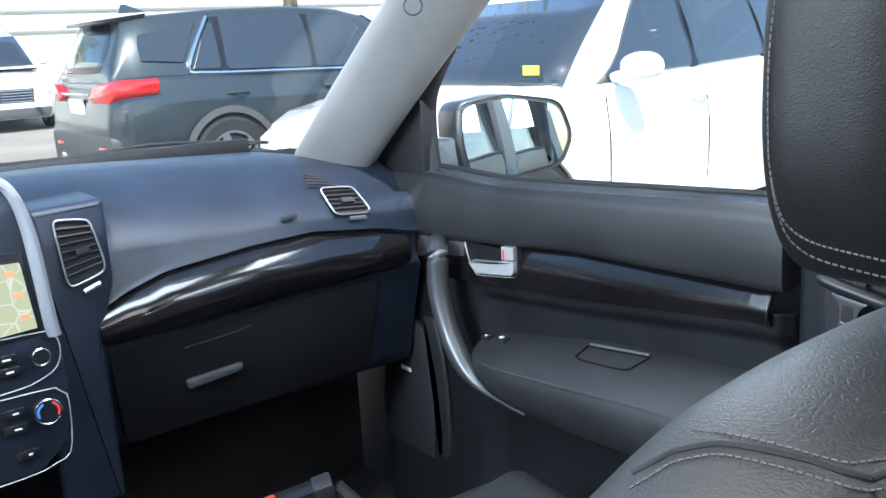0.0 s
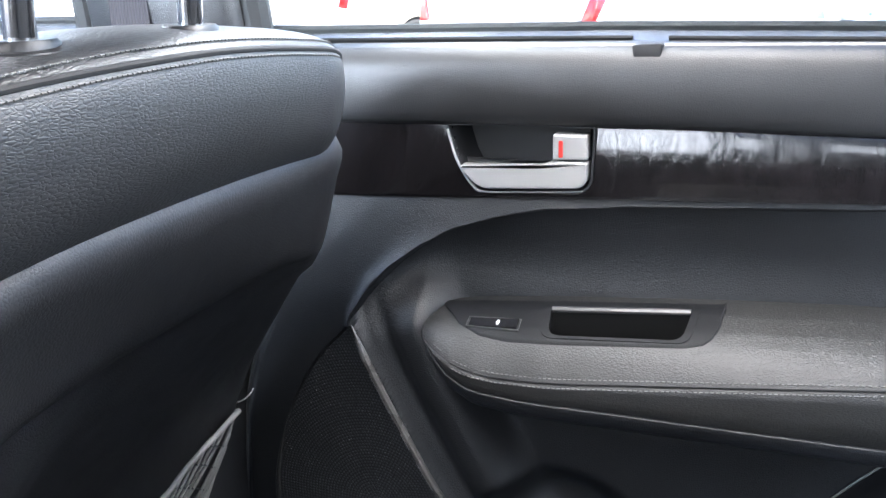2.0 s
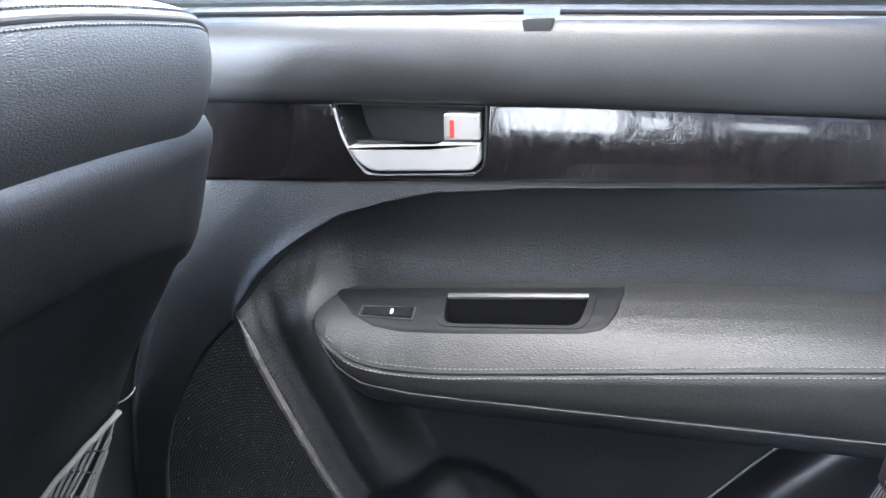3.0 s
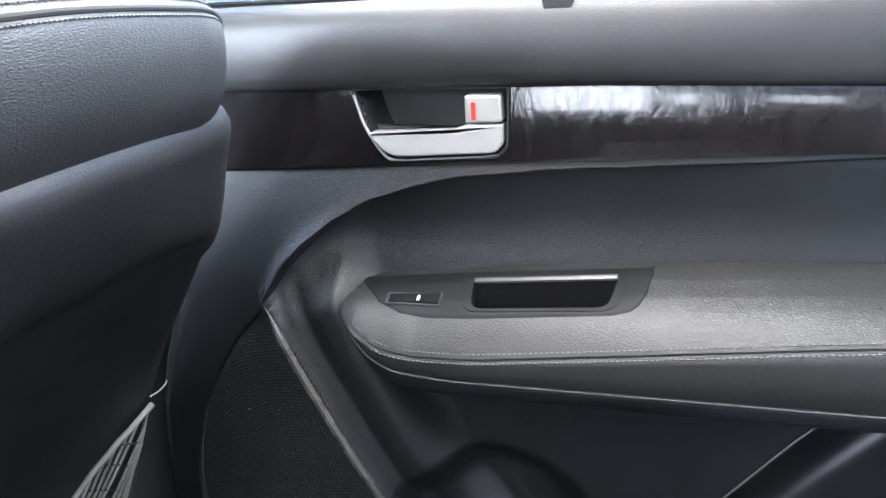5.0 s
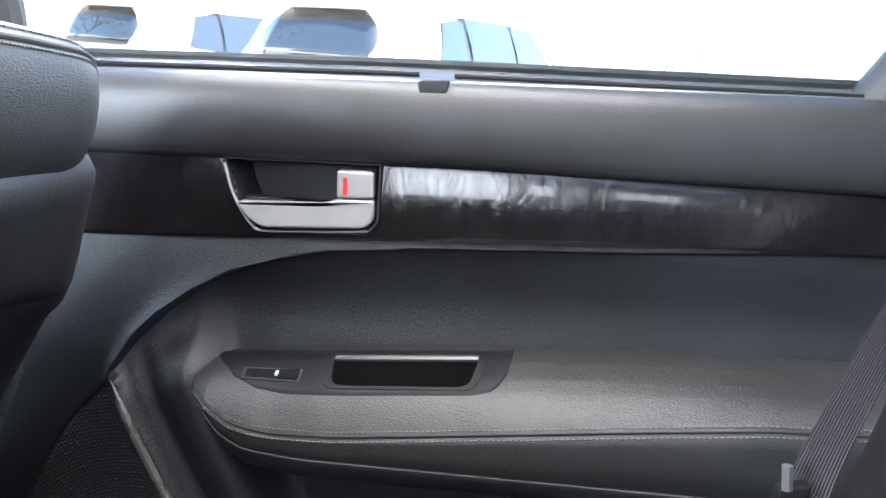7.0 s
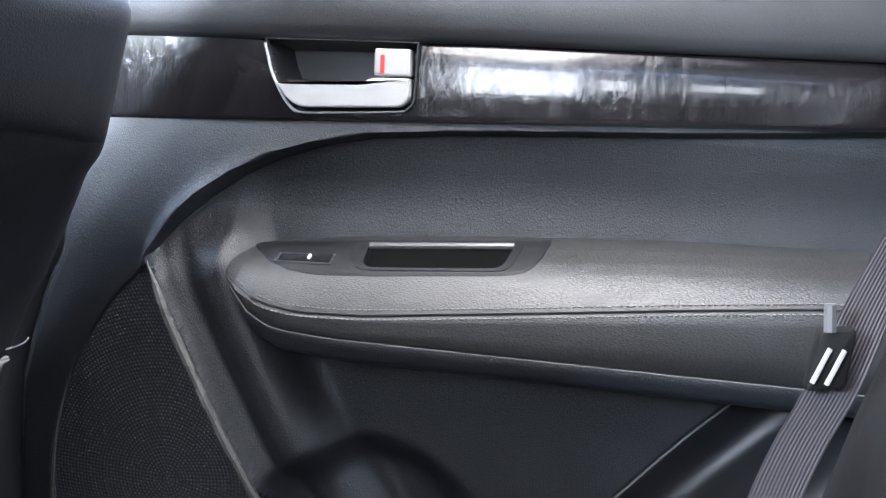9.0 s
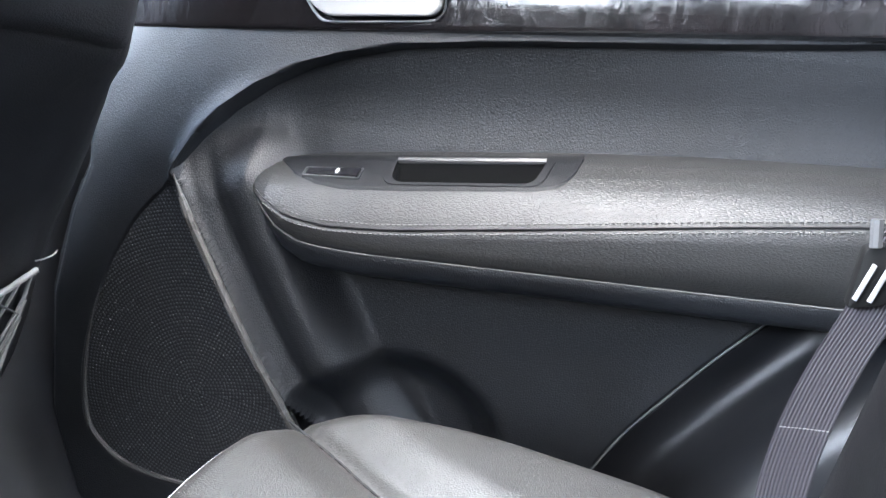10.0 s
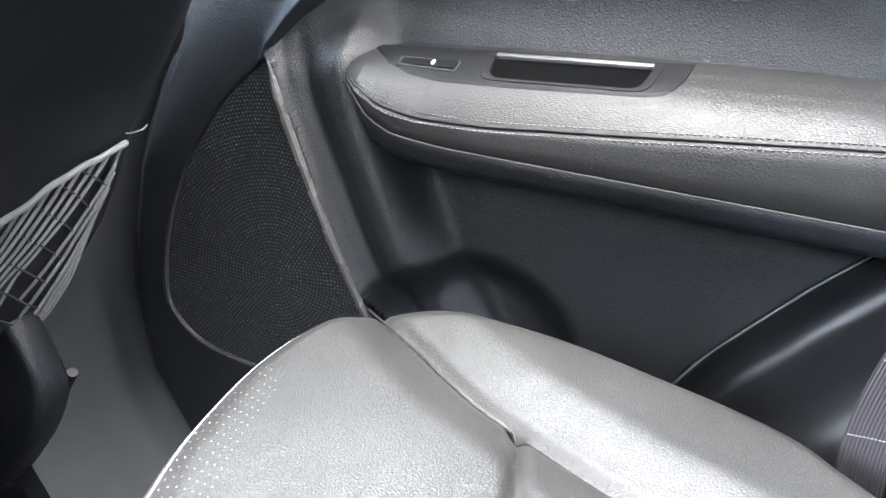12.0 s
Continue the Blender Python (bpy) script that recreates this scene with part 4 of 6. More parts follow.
        rings.append([(x, 0.40, 0.42), (x, 0.40, 0.66 - d), (x, 0.55, 0.645 - d + b), (x, 0.75, 0.665 - d + b), (x, 0.84, 0.672 - d + b), (x, 0.875, 0.66 - d), (x, 0.885, 0.63 - d), (x, 0.87, 0.42)])
    make("seat_cushion", *loft(rings), LEATHER, seat, "black leather seat cushion", sharp=50)
    shield = rounded([(0.338, 0.475), (0.385, 0.55), (0.62, 0.53), (0.86, 0.51), (0.87, 0.36), (0.45, 0.31), (0.395, 0.35), (0.352, 0.425)], 0.03, 4)
    part("side_shield", prism(shield, "x", 0.610, 0.652, 0.010, 3), PLASTIC, seat, "black plastic seat side cover")
    make("recline_lever", *tube([(0.654, 0.346, 0.482), (0.658, 0.356, 0.465), (0.660, 0.368, 0.440), (0.660, 0.384, 0.395), (0.656, 0.402, 0.35)], 0.0055, 8, 16), BLACK_SATIN, seat, "glossy black recline lever")
    part("seat_base", box((0.18, 0.42, 0.30), (0.56, 0.84, 0.43), 0.02), PLASTIC_DARK, seat, "black plastic seat base")
    return seat


front_seat()


# ---- rear bench ----
PALE_DOT = material("pale_dot", (0.22, 0.22, 0.215), 0.6)


def rear_bench():
    bench = empty("rear_seat", "black leather rear bench with stitched bolsters", "car seat")
    cx, cyy = 0.20, -0.18
    out = spline([Vector(p) for p in [(-0.62, -0.42, 0), (-0.62, -0.05, 0), (-0.55, 0.03, 0), (-0.2, 0.005, 0), (0.10, -0.012, 0), (0.20, -0.008, 0), (0.25, -0.003, 0), (0.295, 0.005, 0), (0.349, 0.018, 0), (0.40, 0.025, 0), (0.44, 0.027, 0), (0.485, 0.024, 0), (0.53, 0.013, 0), (0.557, -0.003, 0), (0.571, -0.030, 0), (0.577, -0.068, 0), (0.575, -0.13, 0), (0.561, -0.19, 0), (0.547, -0.24, 0), (0.530, -0.278, 0), (0.505, -0.305, 0), (0.48, -0.34, 0), (0.46, -0.42, 0)]], 330)
    back = [Vector((0.46 - 1.08 * i / 40, -0.42, 0)) for i in range(1, 40)]
    outline = [(p.x, p.y) for p in out] + [(p.x, p.y) for p in back]
    seam_line = [(0.580, 0.030), (0.548, 0.004), (0.51, -0.045), (0.487, -0.072), (0.465, -0.10), (0.449, -0.128), (0.43, -0.164), (0.418, -0.19), (0.40, -0.24), (0.385, -0.30), (0.37, -0.42)]

    def dist_seam(x, y):
        best, side = 9.0, 0
        for (a, b), (c, d) in zip(seam_line, seam_line[1:]):
            lx, ly = c - a, d - b
            t = max(0.0, min(1.0, ((x - a) * lx + (y - b) * ly) / (lx * lx + ly * ly)))
            ddx, ddy = x - a - t * lx, y - b - t * ly
            r = math.hypot(ddx, ddy)
            if r < best:
                best, side = r, (1 if lx * ddy - ly * ddx > 0 else -1)
        return best, side

    def height(x, y):
        r, side = dist_seam(x, y)
        h = 0.694
        if side > 0:
            h += 0.011 * step(0.0, 0.05, r)
        else:
            h += 0.010 * step(0.0, 0.05, r) - 0.004 * step(0.05, 0.2, r)
            c = abs((y + 0.128) - (x - 0.448) * 0.25)
            if x < 0.450:
                h -= 0.006 * math.exp(-(c / 0.0045) ** 2)
        h -= 0.0065 * math.exp(-(r / 0.0050) ** 2)
        return h
    rings = []
    for z in (0.50, 0.60, 0.645):
        rings.append([(x, y, z) for x, y in outline])
    lv = [1.0, 0.997, 0.99, 0.98, 0.965, 0.945] + [0.93 - 0.0085 * i for i in range(109)] + [0.0008]
    for i, s in enumerate(lv):
        ring = []
        for x, y in outline:
            px, py = cx + (x - cx) * s, cyy + (y - cyy) * s
            edge = math.hypot(x - px, y - py)
            e = min(edge / 0.034, 1.0)
            roll = 0.034 * (1 - math.sqrt(max(0.0, 1 - (1 - e) ** 2)))
            ring.append((px, py, height(px, py) - roll))
        rings.append(ring)
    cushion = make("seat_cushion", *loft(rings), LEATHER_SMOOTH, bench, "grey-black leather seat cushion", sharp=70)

    def on_top(p, inset, lift=0.0):
        """A place on the cushion, inset from its outline towards the middle."""
        v = Vector((cx - p.x, cyy - p.y)).normalized() * inset
        x, y = p.x + v.x, p.y + v.y
        e = min(inset / 0.034, 1.0)
        return Vector((x, y, height(x, y) - 0.034 * (1 - math.sqrt(max(0.0, 1 - (1 - e) ** 2))) + lift))
    for side in (-1, 1):
        run = [q for q in (on_top(p, 0.009, 0.0004) for p in out[138:308:2]) if dist_seam(q.x, q.y)[0] > 0.012 and dist_seam(q.x, q.y)[1] == side]
        make("stitching", *stitches(run, int(len(run) * 2.7), 0.0036, 0.0007), WHITE_MARK, bench, "row of white stitches")
    make("piping", *tube([on_top(p, 0.0055, 0.0) for p in out[138:308:3]], 0.0016, 6), LEATHER_SMOOTH, bench, "narrow leather piping")
    crease = spline([Vector((x, y, 0)) for x, y in seam_line[1:]], 120)
    make("seam", *tube([(p.x, p.y, height(p.x, p.y) + 0.0006) for p in crease], 0.0010, 6), SEAM, bench, "dark sunk seam")
    # perforation rows near the front edge
    dots = []
    for row in range(7):
        pts = spline([on_top(p, 0.017 + 0.0062 * row, 0.0003) for p in out[90:240:4]], 240)
        for c in pts[row % 2::2]:
            if 0.1 < c.x < 0.575 and dist_seam(c.x, c.y)[1] < 0 and dist_seam(c.x, c.y)[0] > 0.006:
                dots.append(([c + Vector((0.0006 * math.cos(a), 0.0006 * math.sin(a), 0)) for a in (0, 1.26, 2.51, 3.77, 5.03)] + [c + Vector((0, 0, 0.0004))], [(0, 1, 5), (1, 2, 5), (2, 3, 5), (3, 4, 5), (4, 0, 5)]))
    if dots:
        tagged(make("perforation", *join(*dots), PALE_DOT, bench, "rows of tiny pale perforations"), kind="stuff")
    # backrest with an outboard wing
    rings = []
    for i in range(61):
        x = -0.60 + 1.205 * i / 60
        t = (x - 0.02) / 0.55
        a = max(0.0, (x - 0.50) / 0.105)
        d = 1 - math.sqrt(max(0.0, 1 - min(1, a) ** 2))
        wing = 0.045 * step(0.36, 0.47, x)
        f = -0.375 + wing
        rings.append([(x, f - 0.06 * d, 0.62), (x, f - 0.0 - 0.06 * d, 0.70), (x, f - 0.025 - 0.06 * d, 0.82), (x, f - 0.065 - 0.06 * d, 0.98), (x, f - 0.095 - 0.06 * d, 1.10), (x, f - 0.125 - 0.04 * d, 1.155 - 0.02 * d), (x, f - 0.17, 1.165 - 0.02 * d), (x, f - 0.21, 1.14), (x, f - 0.22, 0.62)])
    # the dark copy again: the backrest's shade is painted, not cast
    make("backrest", *loft(rings), LEATHER_SHADED, bench, "black leather backrest", sharp=50)
    return bench


rear_bench()


# ---- front door ----
front_door = empty("front_door", "closed black car door trim with wood strip and pull handle", "car door")
upper_pad(front_door, 0.512, 1.46)
front_hole = inner_handle(front_door, 1.022, -0.049, -0.05)
wood_trim(front_door, 0.535, 1.345, front_hole, 0.036)


def front_panel():
    zs, ys = span(0.33, 0.955, 0.0035), span(0.512, 1.40, 0.006)
    verts, faces = [], []
    for z in zs:
        for y in ys:
            x = 0.754 + 0.014 * step(0.0, 0.022, lerp_table(WOOD_LOW, y) - 0.008 - z) * (1 - step(1.05, 1.12, y))
            x += 0.02 * (1 - step(0.0, 0.02, y - 0.512))
            x -= 0.02 * (1 - step(0.40, 0.62, z))
            verts.append((x, y, z))
    m = len(ys)
    for i in range(len(zs) - 1):
        for k in range(m - 1):
            faces.append((i * m + k, i * m + k + 1, (i + 1) * m + k + 1, (i + 1) * m + k))
    backed(make("inner_panel", verts, faces, PLATE_BLACK, front_door, "moulded black plastic panel", sharp=60), 0.004)


front_panel()
F_TOP = [(0.50, 0.868), (0.69, 0.853), (0.85, 0.835), (1.06, 0.797), (1.10, 0.785)]
F_OUT = [(0.50, 0.682), (0.98, 0.684), (1.04, 0.690), (1.075, 0.700), (1.10, 0.722)]
F_STI = [(0.50, 0.815), (0.70, 0.801), (0.85, 0.785), (1.02, 0.768), (1.10, 0.765)]
F_LOW = [(0.50, 0.735), (0.70, 0.727), (0.846, 0.717), (1.02, 0.722), (1.10, 0.742)]


def front_armrest():
    arm = empty_part("armrest", front_door, "padded black armrest")
    rings = []
    for y in span(0.512, 1.10, 0.012):
        tabs = (F_TOP, F_OUT, F_STI)
        row = [arm_top(y, k, tabs=tabs) for k in (0, 0.2, 0.4, 0.6, 0.75, 0.85, 0.93, 0.98, 1.0)]
        xo, zs, zb = lerp_table(F_OUT, y), lerp_table(F_STI, y), lerp_table(F_LOW, y)
        row += [(xo + 0.002, y, zs - 0.001), (xo - 0.001, y, zs - 0.004), (xo, y, (zs + zb) / 2), (xo + 0.004, y, zb), (xo + 0.03, y, zb - 0.02), (0.772, y, zb - 0.03)]
        rings.append(row)
    make("armrest_pad", *loft(rings), PAD_VINYL, arm, "soft black armrest pad", sharp=60)
    for off in (0.003, -0.006):
        pts = [(lerp_table(F_OUT, y) + 0.0012, y, lerp_table(F_STI, y) + off) for y in span(0.55, 1.06, 0.05)]
        make("stitching", *stitches(pts, 130, 0.003, 0.0007), ARM_THREAD, arm, "row of grey stitches")
    tabs = (F_TOP, F_OUT, F_STI)
    rim = rounded([(0.72, 0.22), (0.845, 0.22), (0.845, 0.60), (0.735, 0.64)], [0.012, 0.012, 0.05, 0.05], 4)
    r0 = [arm_top(y, k, 0.0026, tabs=tabs) for y, k in rim]
    r1 = [arm_top(0.785 + (y - 0.785) * 0.95, 0.42 + (k - 0.42) * 0.9, 0.0022, tabs=tabs) for y, k in rim]
    r2 = [(p[0], p[1], p[2] - 0.004) for p in r1]
    # only 4 mm deep; the black floor paints the missing depth
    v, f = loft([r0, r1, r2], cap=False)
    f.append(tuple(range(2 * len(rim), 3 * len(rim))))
    make("pull_pocket", v, f, POCKET_BLACK, arm, "shallow pull pocket, depth painted in near-black")
    make("pocket_lip", *tube([arm_top(y, 0.20, 0.002, tabs=tabs) for y in span(0.725, 0.84, 0.02)], 0.003, 8), SATIN_LIP, arm, "shiny pocket lip")
    for y in (1.035, 1.085):
        q = [arm_top(yy, k, 0.005, tabs=tabs) for yy, k in ((y - 0.016, 0.30), (y + 0.016, 0.30), (y + 0.016, 0.48), (y - 0.016, 0.48))]
        make("window_switch", *loft([[(a, b, c - 0.006) for a, b, c in q], q]), PLASTIC_DARK, arm, "black switch")
        q = [arm_top(yy, k, 0.0062, tabs=tabs) for yy, k in ((y - 0.004, 0.34), (y + 0.006, 0.34), (y + 0.006, 0.40), (y - 0.004, 0.40))]
        make("switch_mark", *loft([[(a, b, c - 0.002) for a, b, c in q], q]), WHITE_MARK, arm, "small white mark")


front_armrest()
pull = [(0.742, 1.200, 0.945), (0.716, 1.178, 0.948), (0.700, 1.152, 0.940), (0.695, 1.150, 0.90), (0.693, 1.143, 0.86), (0.692, 1.123, 0.81), (0.690, 1.095, 0.772), (0.688, 1.062, 0.743), (0.686, 1.02, 0.726), (0.685, 0.97, 0.719), (0.685, 0.92, 0.716)]
make("pull_handle", *tube(pull, lambda t: 0.019 if t < 0.55 else 0.019 - 0.0165 * step(0.55, 0.85, t), 14, 60), material("satin_dark", (0.085, 0.088, 0.092), 0.32, 0.5), front_door, "satin dark silver curved pull handle")
part("handle_plate", prism([(1.13, 0.955), (1.345, 0.948), (1.338, 0.888), (1.275, 0.893), (1.25, 0.915), (1.135, 0.93)], "x", 0.7415, 0.752, 0.002), material("satin_plate", (0.2, 0.2, 0.2), 0.3, 0.7), front_door, "satin dark metal plate behind the pull handle")
strip = [(1.279, 0.787), (1.236, 0.789), (1.216, 0.72), (1.206, 0.644), (1.204, 0.56), (1.215, 0.45), (1.245, 0.45), (1.236, 0.56), (1.245, 0.66), (1.262, 0.74)]
part("speaker_ridge", prism(rounded(strip, 0.008, 3), "x", 0.744, 0.756, 0.006, 3), PLASTIC_DARK, front_door, "raised moulded ridge")
part("speaker_grille", prism(rounded([(1.275, 0.77), (1.40, 0.78), (1.44, 0.5), (1.26, 0.45), (1.25, 0.6)], 0.03, 4), "x", 0.742, 0.754, 0.002), GRILLE_MAT, front_door, "perforated black loudspeaker cover")
for i in range(4):
    part("letter_bar", box((0.7405, 1.348 - 0.009 * i, 0.660), (0.7425, 1.354 - 0.009 * i, 0.668)), WHITE_MARK, front_door, "small pale lettering")
sail = rounded([(1.425, 1.062), (1.262, 1.215), (1.240, 1.20), (1.240, 1.058)], 0.008, 3)
part("mirror_sail", prism(sail, "x", 0.742, 0.775, 0.003), BLACK_SATIN, front_door, "black triangular corner cover")
frame_path = [(0.765, 1.248, 1.06), (0.764, 1.252, 1.19), (0.745, 1.165, 1.285), (0.72, 1.055, 1.365), (0.675, 0.86, 1.48), (0.655, 0.72, 1.52)]
make("window_frame", *tube(frame_path, 0.020, 10, 40, 0.7), PLASTIC_DARK, front_door, "black window frame")
make("window_frame", *tube([(0.762, 0.508, 1.05), (0.74, 0.508, 1.20), (0.70, 0.51, 1.36), (0.655, 0.52, 1.52)], 0.016, 10, 20), PLASTIC_DARK, front_door, "black window frame")
make("window_seal", *tube([(0.778, y, lerp_table(SILL, y) + 0.002) for y in span(0.51, 1.25, 0.05)], 0.005, 8), RUBBER, front_door, "black rubber window seal")

# rear door window frame
make("window_frame", *tube([(0.770, 0.312, 1.05), (0.755, 0.318, 1.16), (0.72, 0.335, 1.32), (0.655, 0.36, 1.52)], 0.017, 10, 20), PLASTIC_DARK, rear_door, "black window frame")
make("window_frame", *tube([(0.772, -0.412, 1.07), (0.770, -0.450, 1.125), (0.755, -0.508, 1.23), (0.72, -0.583, 1.37), (0.665, -0.66, 1.50)], 0.030, 12, 24), PLASTIC_DARK, rear_door, "black window frame")


# ---- window panes ----
def pane(name, quad, label):
    v = [Vector(q) for q in quad]
    n = (v[1] - v[0]).cross(v[3] - v[0]).normalized() * 0.004
    ob = make(name, *loft([v, [q + n for q in v]]), GLASS, smooth=False)
    ob.visible_shadow = False
    return tagged(ob, label, "window", kind="structure")


pane("window_1", [(0.786, 1.30, 1.05), (0.786, 0.50, 1.05), (0.665, 0.51, 1.54), (0.665, 0.70, 1.54)], "clear front side window of the car")
pane("window_2", [(0.786, 0.31, 1.05), (0.786, -0.60, 1.05), (0.665, -0.66, 1.54), (0.665, 0.36, 1.54)], "clear rear side window of the car")
# unseen far pane, added dark to dim the sky's reflection on the wood
pane("window_8", [(-0.800, -0.72, 1.05), (-0.800, 0.36, 1.05), (-0.755, 0.36, 1.56), (-0.755, -0.78, 1.56)], "unseen far rear window, darkened to dim its reflection").data.materials[0] = TINTED
pane("window_3", [(-0.68, 1.66, 1.10), (0.68, 1.66, 1.08), (0.56, 0.85, 1.555), (-0.56, 0.85, 1.555)], "clear sloping windscreen of the car")

# ---- pillars, roof, floor, far side ----
STRUCT = dict(kind="structure")


def pillar(name, left, right, depth, mat, label):
    rings = []
    n = len(left)
    for a, b in zip(left, right):
        a, b = Vector(a), Vector(b)
        w = b - a
        out = Vector((1, 0.6, 0.35)).normalized()
        inn = -out
        rings.append([tuple(q) for q in (a, a + w * 0.06 + inn * depth * 0.45, a + w * 0.25 + inn * depth * 0.9, a + w * 0.5 + inn * depth, a + w * 0.75 + inn * depth * 0.85, a + w * 0.94 + inn * depth * 0.4, b, b + out * 0.05, a + out * 0.05)])
    return tagged(make(name, *loft(rings), mat, sharp=60), label, "pillar", kind="structure")


pillar("trim_1", [(0.635, 1.58, 1.03), (0.602, 1.46, 1.112), (0.596, 1.29, 1.237), (0.590, 1.105, 1.366), (0.575, 0.823, 1.56)], [(0.735, 1.44, 1.01), (0.700, 1.366, 1.070), (0.716, 1.20, 1.215), (0.722, 1.02, 1.357), (0.70, 0.76, 1.56)], 0.022, PLASTIC_GREY, "light grey plastic windscreen pillar cover")
make("trim_2", *tube([(0.588 + 0.012 * math.cos(2 * math.pi * k / 24), 1.028 - 0.006 * math.cos(2 * math.pi * k / 24), 1.352 + 0.013 * math.sin(2 * math.pi * k / 24)) for k in range(25)], 0.0012, 6), PLASTIC_DARK)
tagged(bpy.data.objects["trim_2"], "round fastener cap on the pillar cover", "cap", kind="structure")

rings = []
for z, x, ya, yb in ((1.02, 0.742, 0.318, 0.498), (1.10, 0.738, 0.320, 0.498), (1.20, 0.722, 0.328, 0.500), (1.32, 0.695, 0.338, 0.505), (1.45, 0.660, 0.350, 0.51), (1.57, 0.62, 0.36, 0.515)):
    rings.append([(x + 0.05, ya, z), (x + 0.012, ya, z), (x, ya + 0.012, z), (x - 0.005, (ya + yb) / 2, z), (x, yb - 0.012, z), (x + 0.012, yb, z), (x + 0.05, yb, z)])
tagged(make("trim_3", *loft(rings), PLASTIC_GREY, sharp=50), "light grey plastic middle pillar cover", "pillar", **STRUCT)
rings = []
for z, x, ya, yb in ((0.60, 0.775, 0.375, 0.50), (0.75, 0.752, 0.36, 0.50), (0.90, 0.742, 0.318, 0.498), (1.04, 0.738, 0.316, 0.498), (1.10, 0.730, 0.318, 0.498), (1.150, 0.722, 0.322, 0.498), (1.160, 0.728, 0.326, 0.494)):
    rings.append([(x + 0.05, ya, z), (x + 0.012, ya, z), (x - 0.002, ya + 0.014, z), (x - 0.008, (ya + yb) / 2, z), (x - 0.002, yb - 0.014, z), (x + 0.012, yb, z), (x + 0.05, yb, z)])
tagged(make("trim_4", *loft(rings), PLASTIC, sharp=50), "black grained plastic lower pillar cover", "pillar", **STRUCT)

# seal and sill moulding along the door's front and lower edge
path = [(1.0, 0.306), (0.86, 0.308), (0.808, 0.314), (0.76, 0.333), (0.679, 0.355), (0.557, 0.360), (0.471, 0.336), (0.397, 0.280), (0.345, 0.21), (0.315, 0.10), (0.305, -0.05)]
sp = spline([Vector((0, y, z)) for z, y in path], 60)
rings = []
for i, p in enumerate(sp):
    d = (sp[min(i + 1, 59)] - sp[max(i - 1, 0)]).normalized()
    o = Vector((0, d.z, -d.y))
    if o.y < 0 and i < 30:
        o = -o
    o = Vector((0, 1, 0)).lerp(Vector((0, 0.35, -1)), step(0.45, 0.85, i / 59)).normalized()
    g = 1 - step(0.86, 0.96, p.z)
    rings.append([(0.782, *(p - o * 0.004).yz), (0.772, *p.yz), (0.762, *(p + o * 0.004).yz)] + [(0.752 - w * g, *(p + o * d).yz) for w, d in ((0.0, 0.014), (0.014, 0.030), (0.034, 0.050), (0.062, 0.075), (0.112, 0.10), (0.112, 0.13))] + [(0.79, *(p + o * 0.12).yz)])
tagged(make("trim_5", *loft(rings), grained("sill_plastic", (0.034, 0.0345, 0.036), 0.33, 700, 0.15), sharp=50), "black plastic sill and pillar moulding beside the door", "sill", **STRUCT)
make("trim_6", *tube([(0.772, q.y - 0.004, q.z) for q in sp], 0.007, 8), RUBBER)
tagged(bpy.data.objects["trim_6"], "black rubber door seal", "seal", **STRUCT)

# wheel-arch side trim behind the rear door
edge = [(-0.152, 0.502), (-0.215, 0.615), (-0.247, 0.658), (-0.286, 0.706), (-0.318, 0.741), (-0.346, 0.771), (-0.376, 0.797), (-0.44, 0.84), (-0.60, 0.90)]
es = spline([Vector((0, a, b)) for a, b in edge], 50)
rings = []
for p in es:
    o = Vector((0, -0.75, -0.66))
    rings.append([(0.80, *p.yz), (0.778, *(p + o * 0.001).yz), (0.7735, *(p + o * 0.004).yz), (0.778, *(p + o * 0.016).yz), (0.779, *(p + o * 0.030).yz), (0.772, *(p + o * 0.043).yz), (0.750, *(p + o * 0.054).yz), (0.716, *(p + o * 0.061).yz), (0.694, *(p + o * 0.071).yz), (0.686, *(p + o * 0.088).yz), (0.676, *(p + o * 0.118).yz), (0.674, *(p + o * 0.16).yz), (0.674, *(p + o * 0.24).yz), (0.80, *(p + o * 0.26).yz)])
tagged(make("trim_7", *loft(rings), grained("gloss_trim", (0.009, 0.0095, 0.011), 0.34, 700, 0.10), sharp=50), "smooth black plastic side trim over the wheel arch", "side trim", **STRUCT)
bpy.data.materials["gloss_trim"].node_tree.nodes["Principled BSDF"].inputs["Specular IOR Level"].default_value = 0.25
make("trim_8", *tube([(0.7745, p.y - 0.0010, p.z - 0.001) for p in es], 0.0011, 8), material("edging", (0.14, 0.14, 0.14), 0.5))
tagged(bpy.data.objects["trim_8"], "narrow grey edging of the door opening", "edging", **STRUCT)
tagged(part("wall_right", box((0.835, -2.2, 0.25), (0.875, 2.2, 1.04), 0.015), PLASTIC_DARK), "dark side of the car body behind the door trims", "car body", **STRUCT)
tagged(part("wall_left", box((-0.93, -2.2, 0.25), (-0.76, 2.2, 1.07), 0.03), PLASTIC_SOFT), "dark far side of the car below the windows", "car body", **STRUCT)
tagged(part("floor", box((-0.80, -2.2, 0.24), (0.80, 2.0, 0.315)), CARPET), "dark carpeted car floor", "floor", **STRUCT)
for i, (a, b, c) in enumerate((((-0.765, 0.32), (-0.61, 0.36), 0.17), ((-0.765, -0.62), (-0.62, -0.72), 0.22), ((0.765, -0.72), (0.62, -0.80), 0.24))):
    s = math.copysign(1, a[0])
    rings = []
    for q in (0, 0.5, 1):
        x, y = a[0] + (b[0] - a[0]) * q, a[1] + (b[1] - a[1]) * q
        z = 1.02 + 0.56 * q
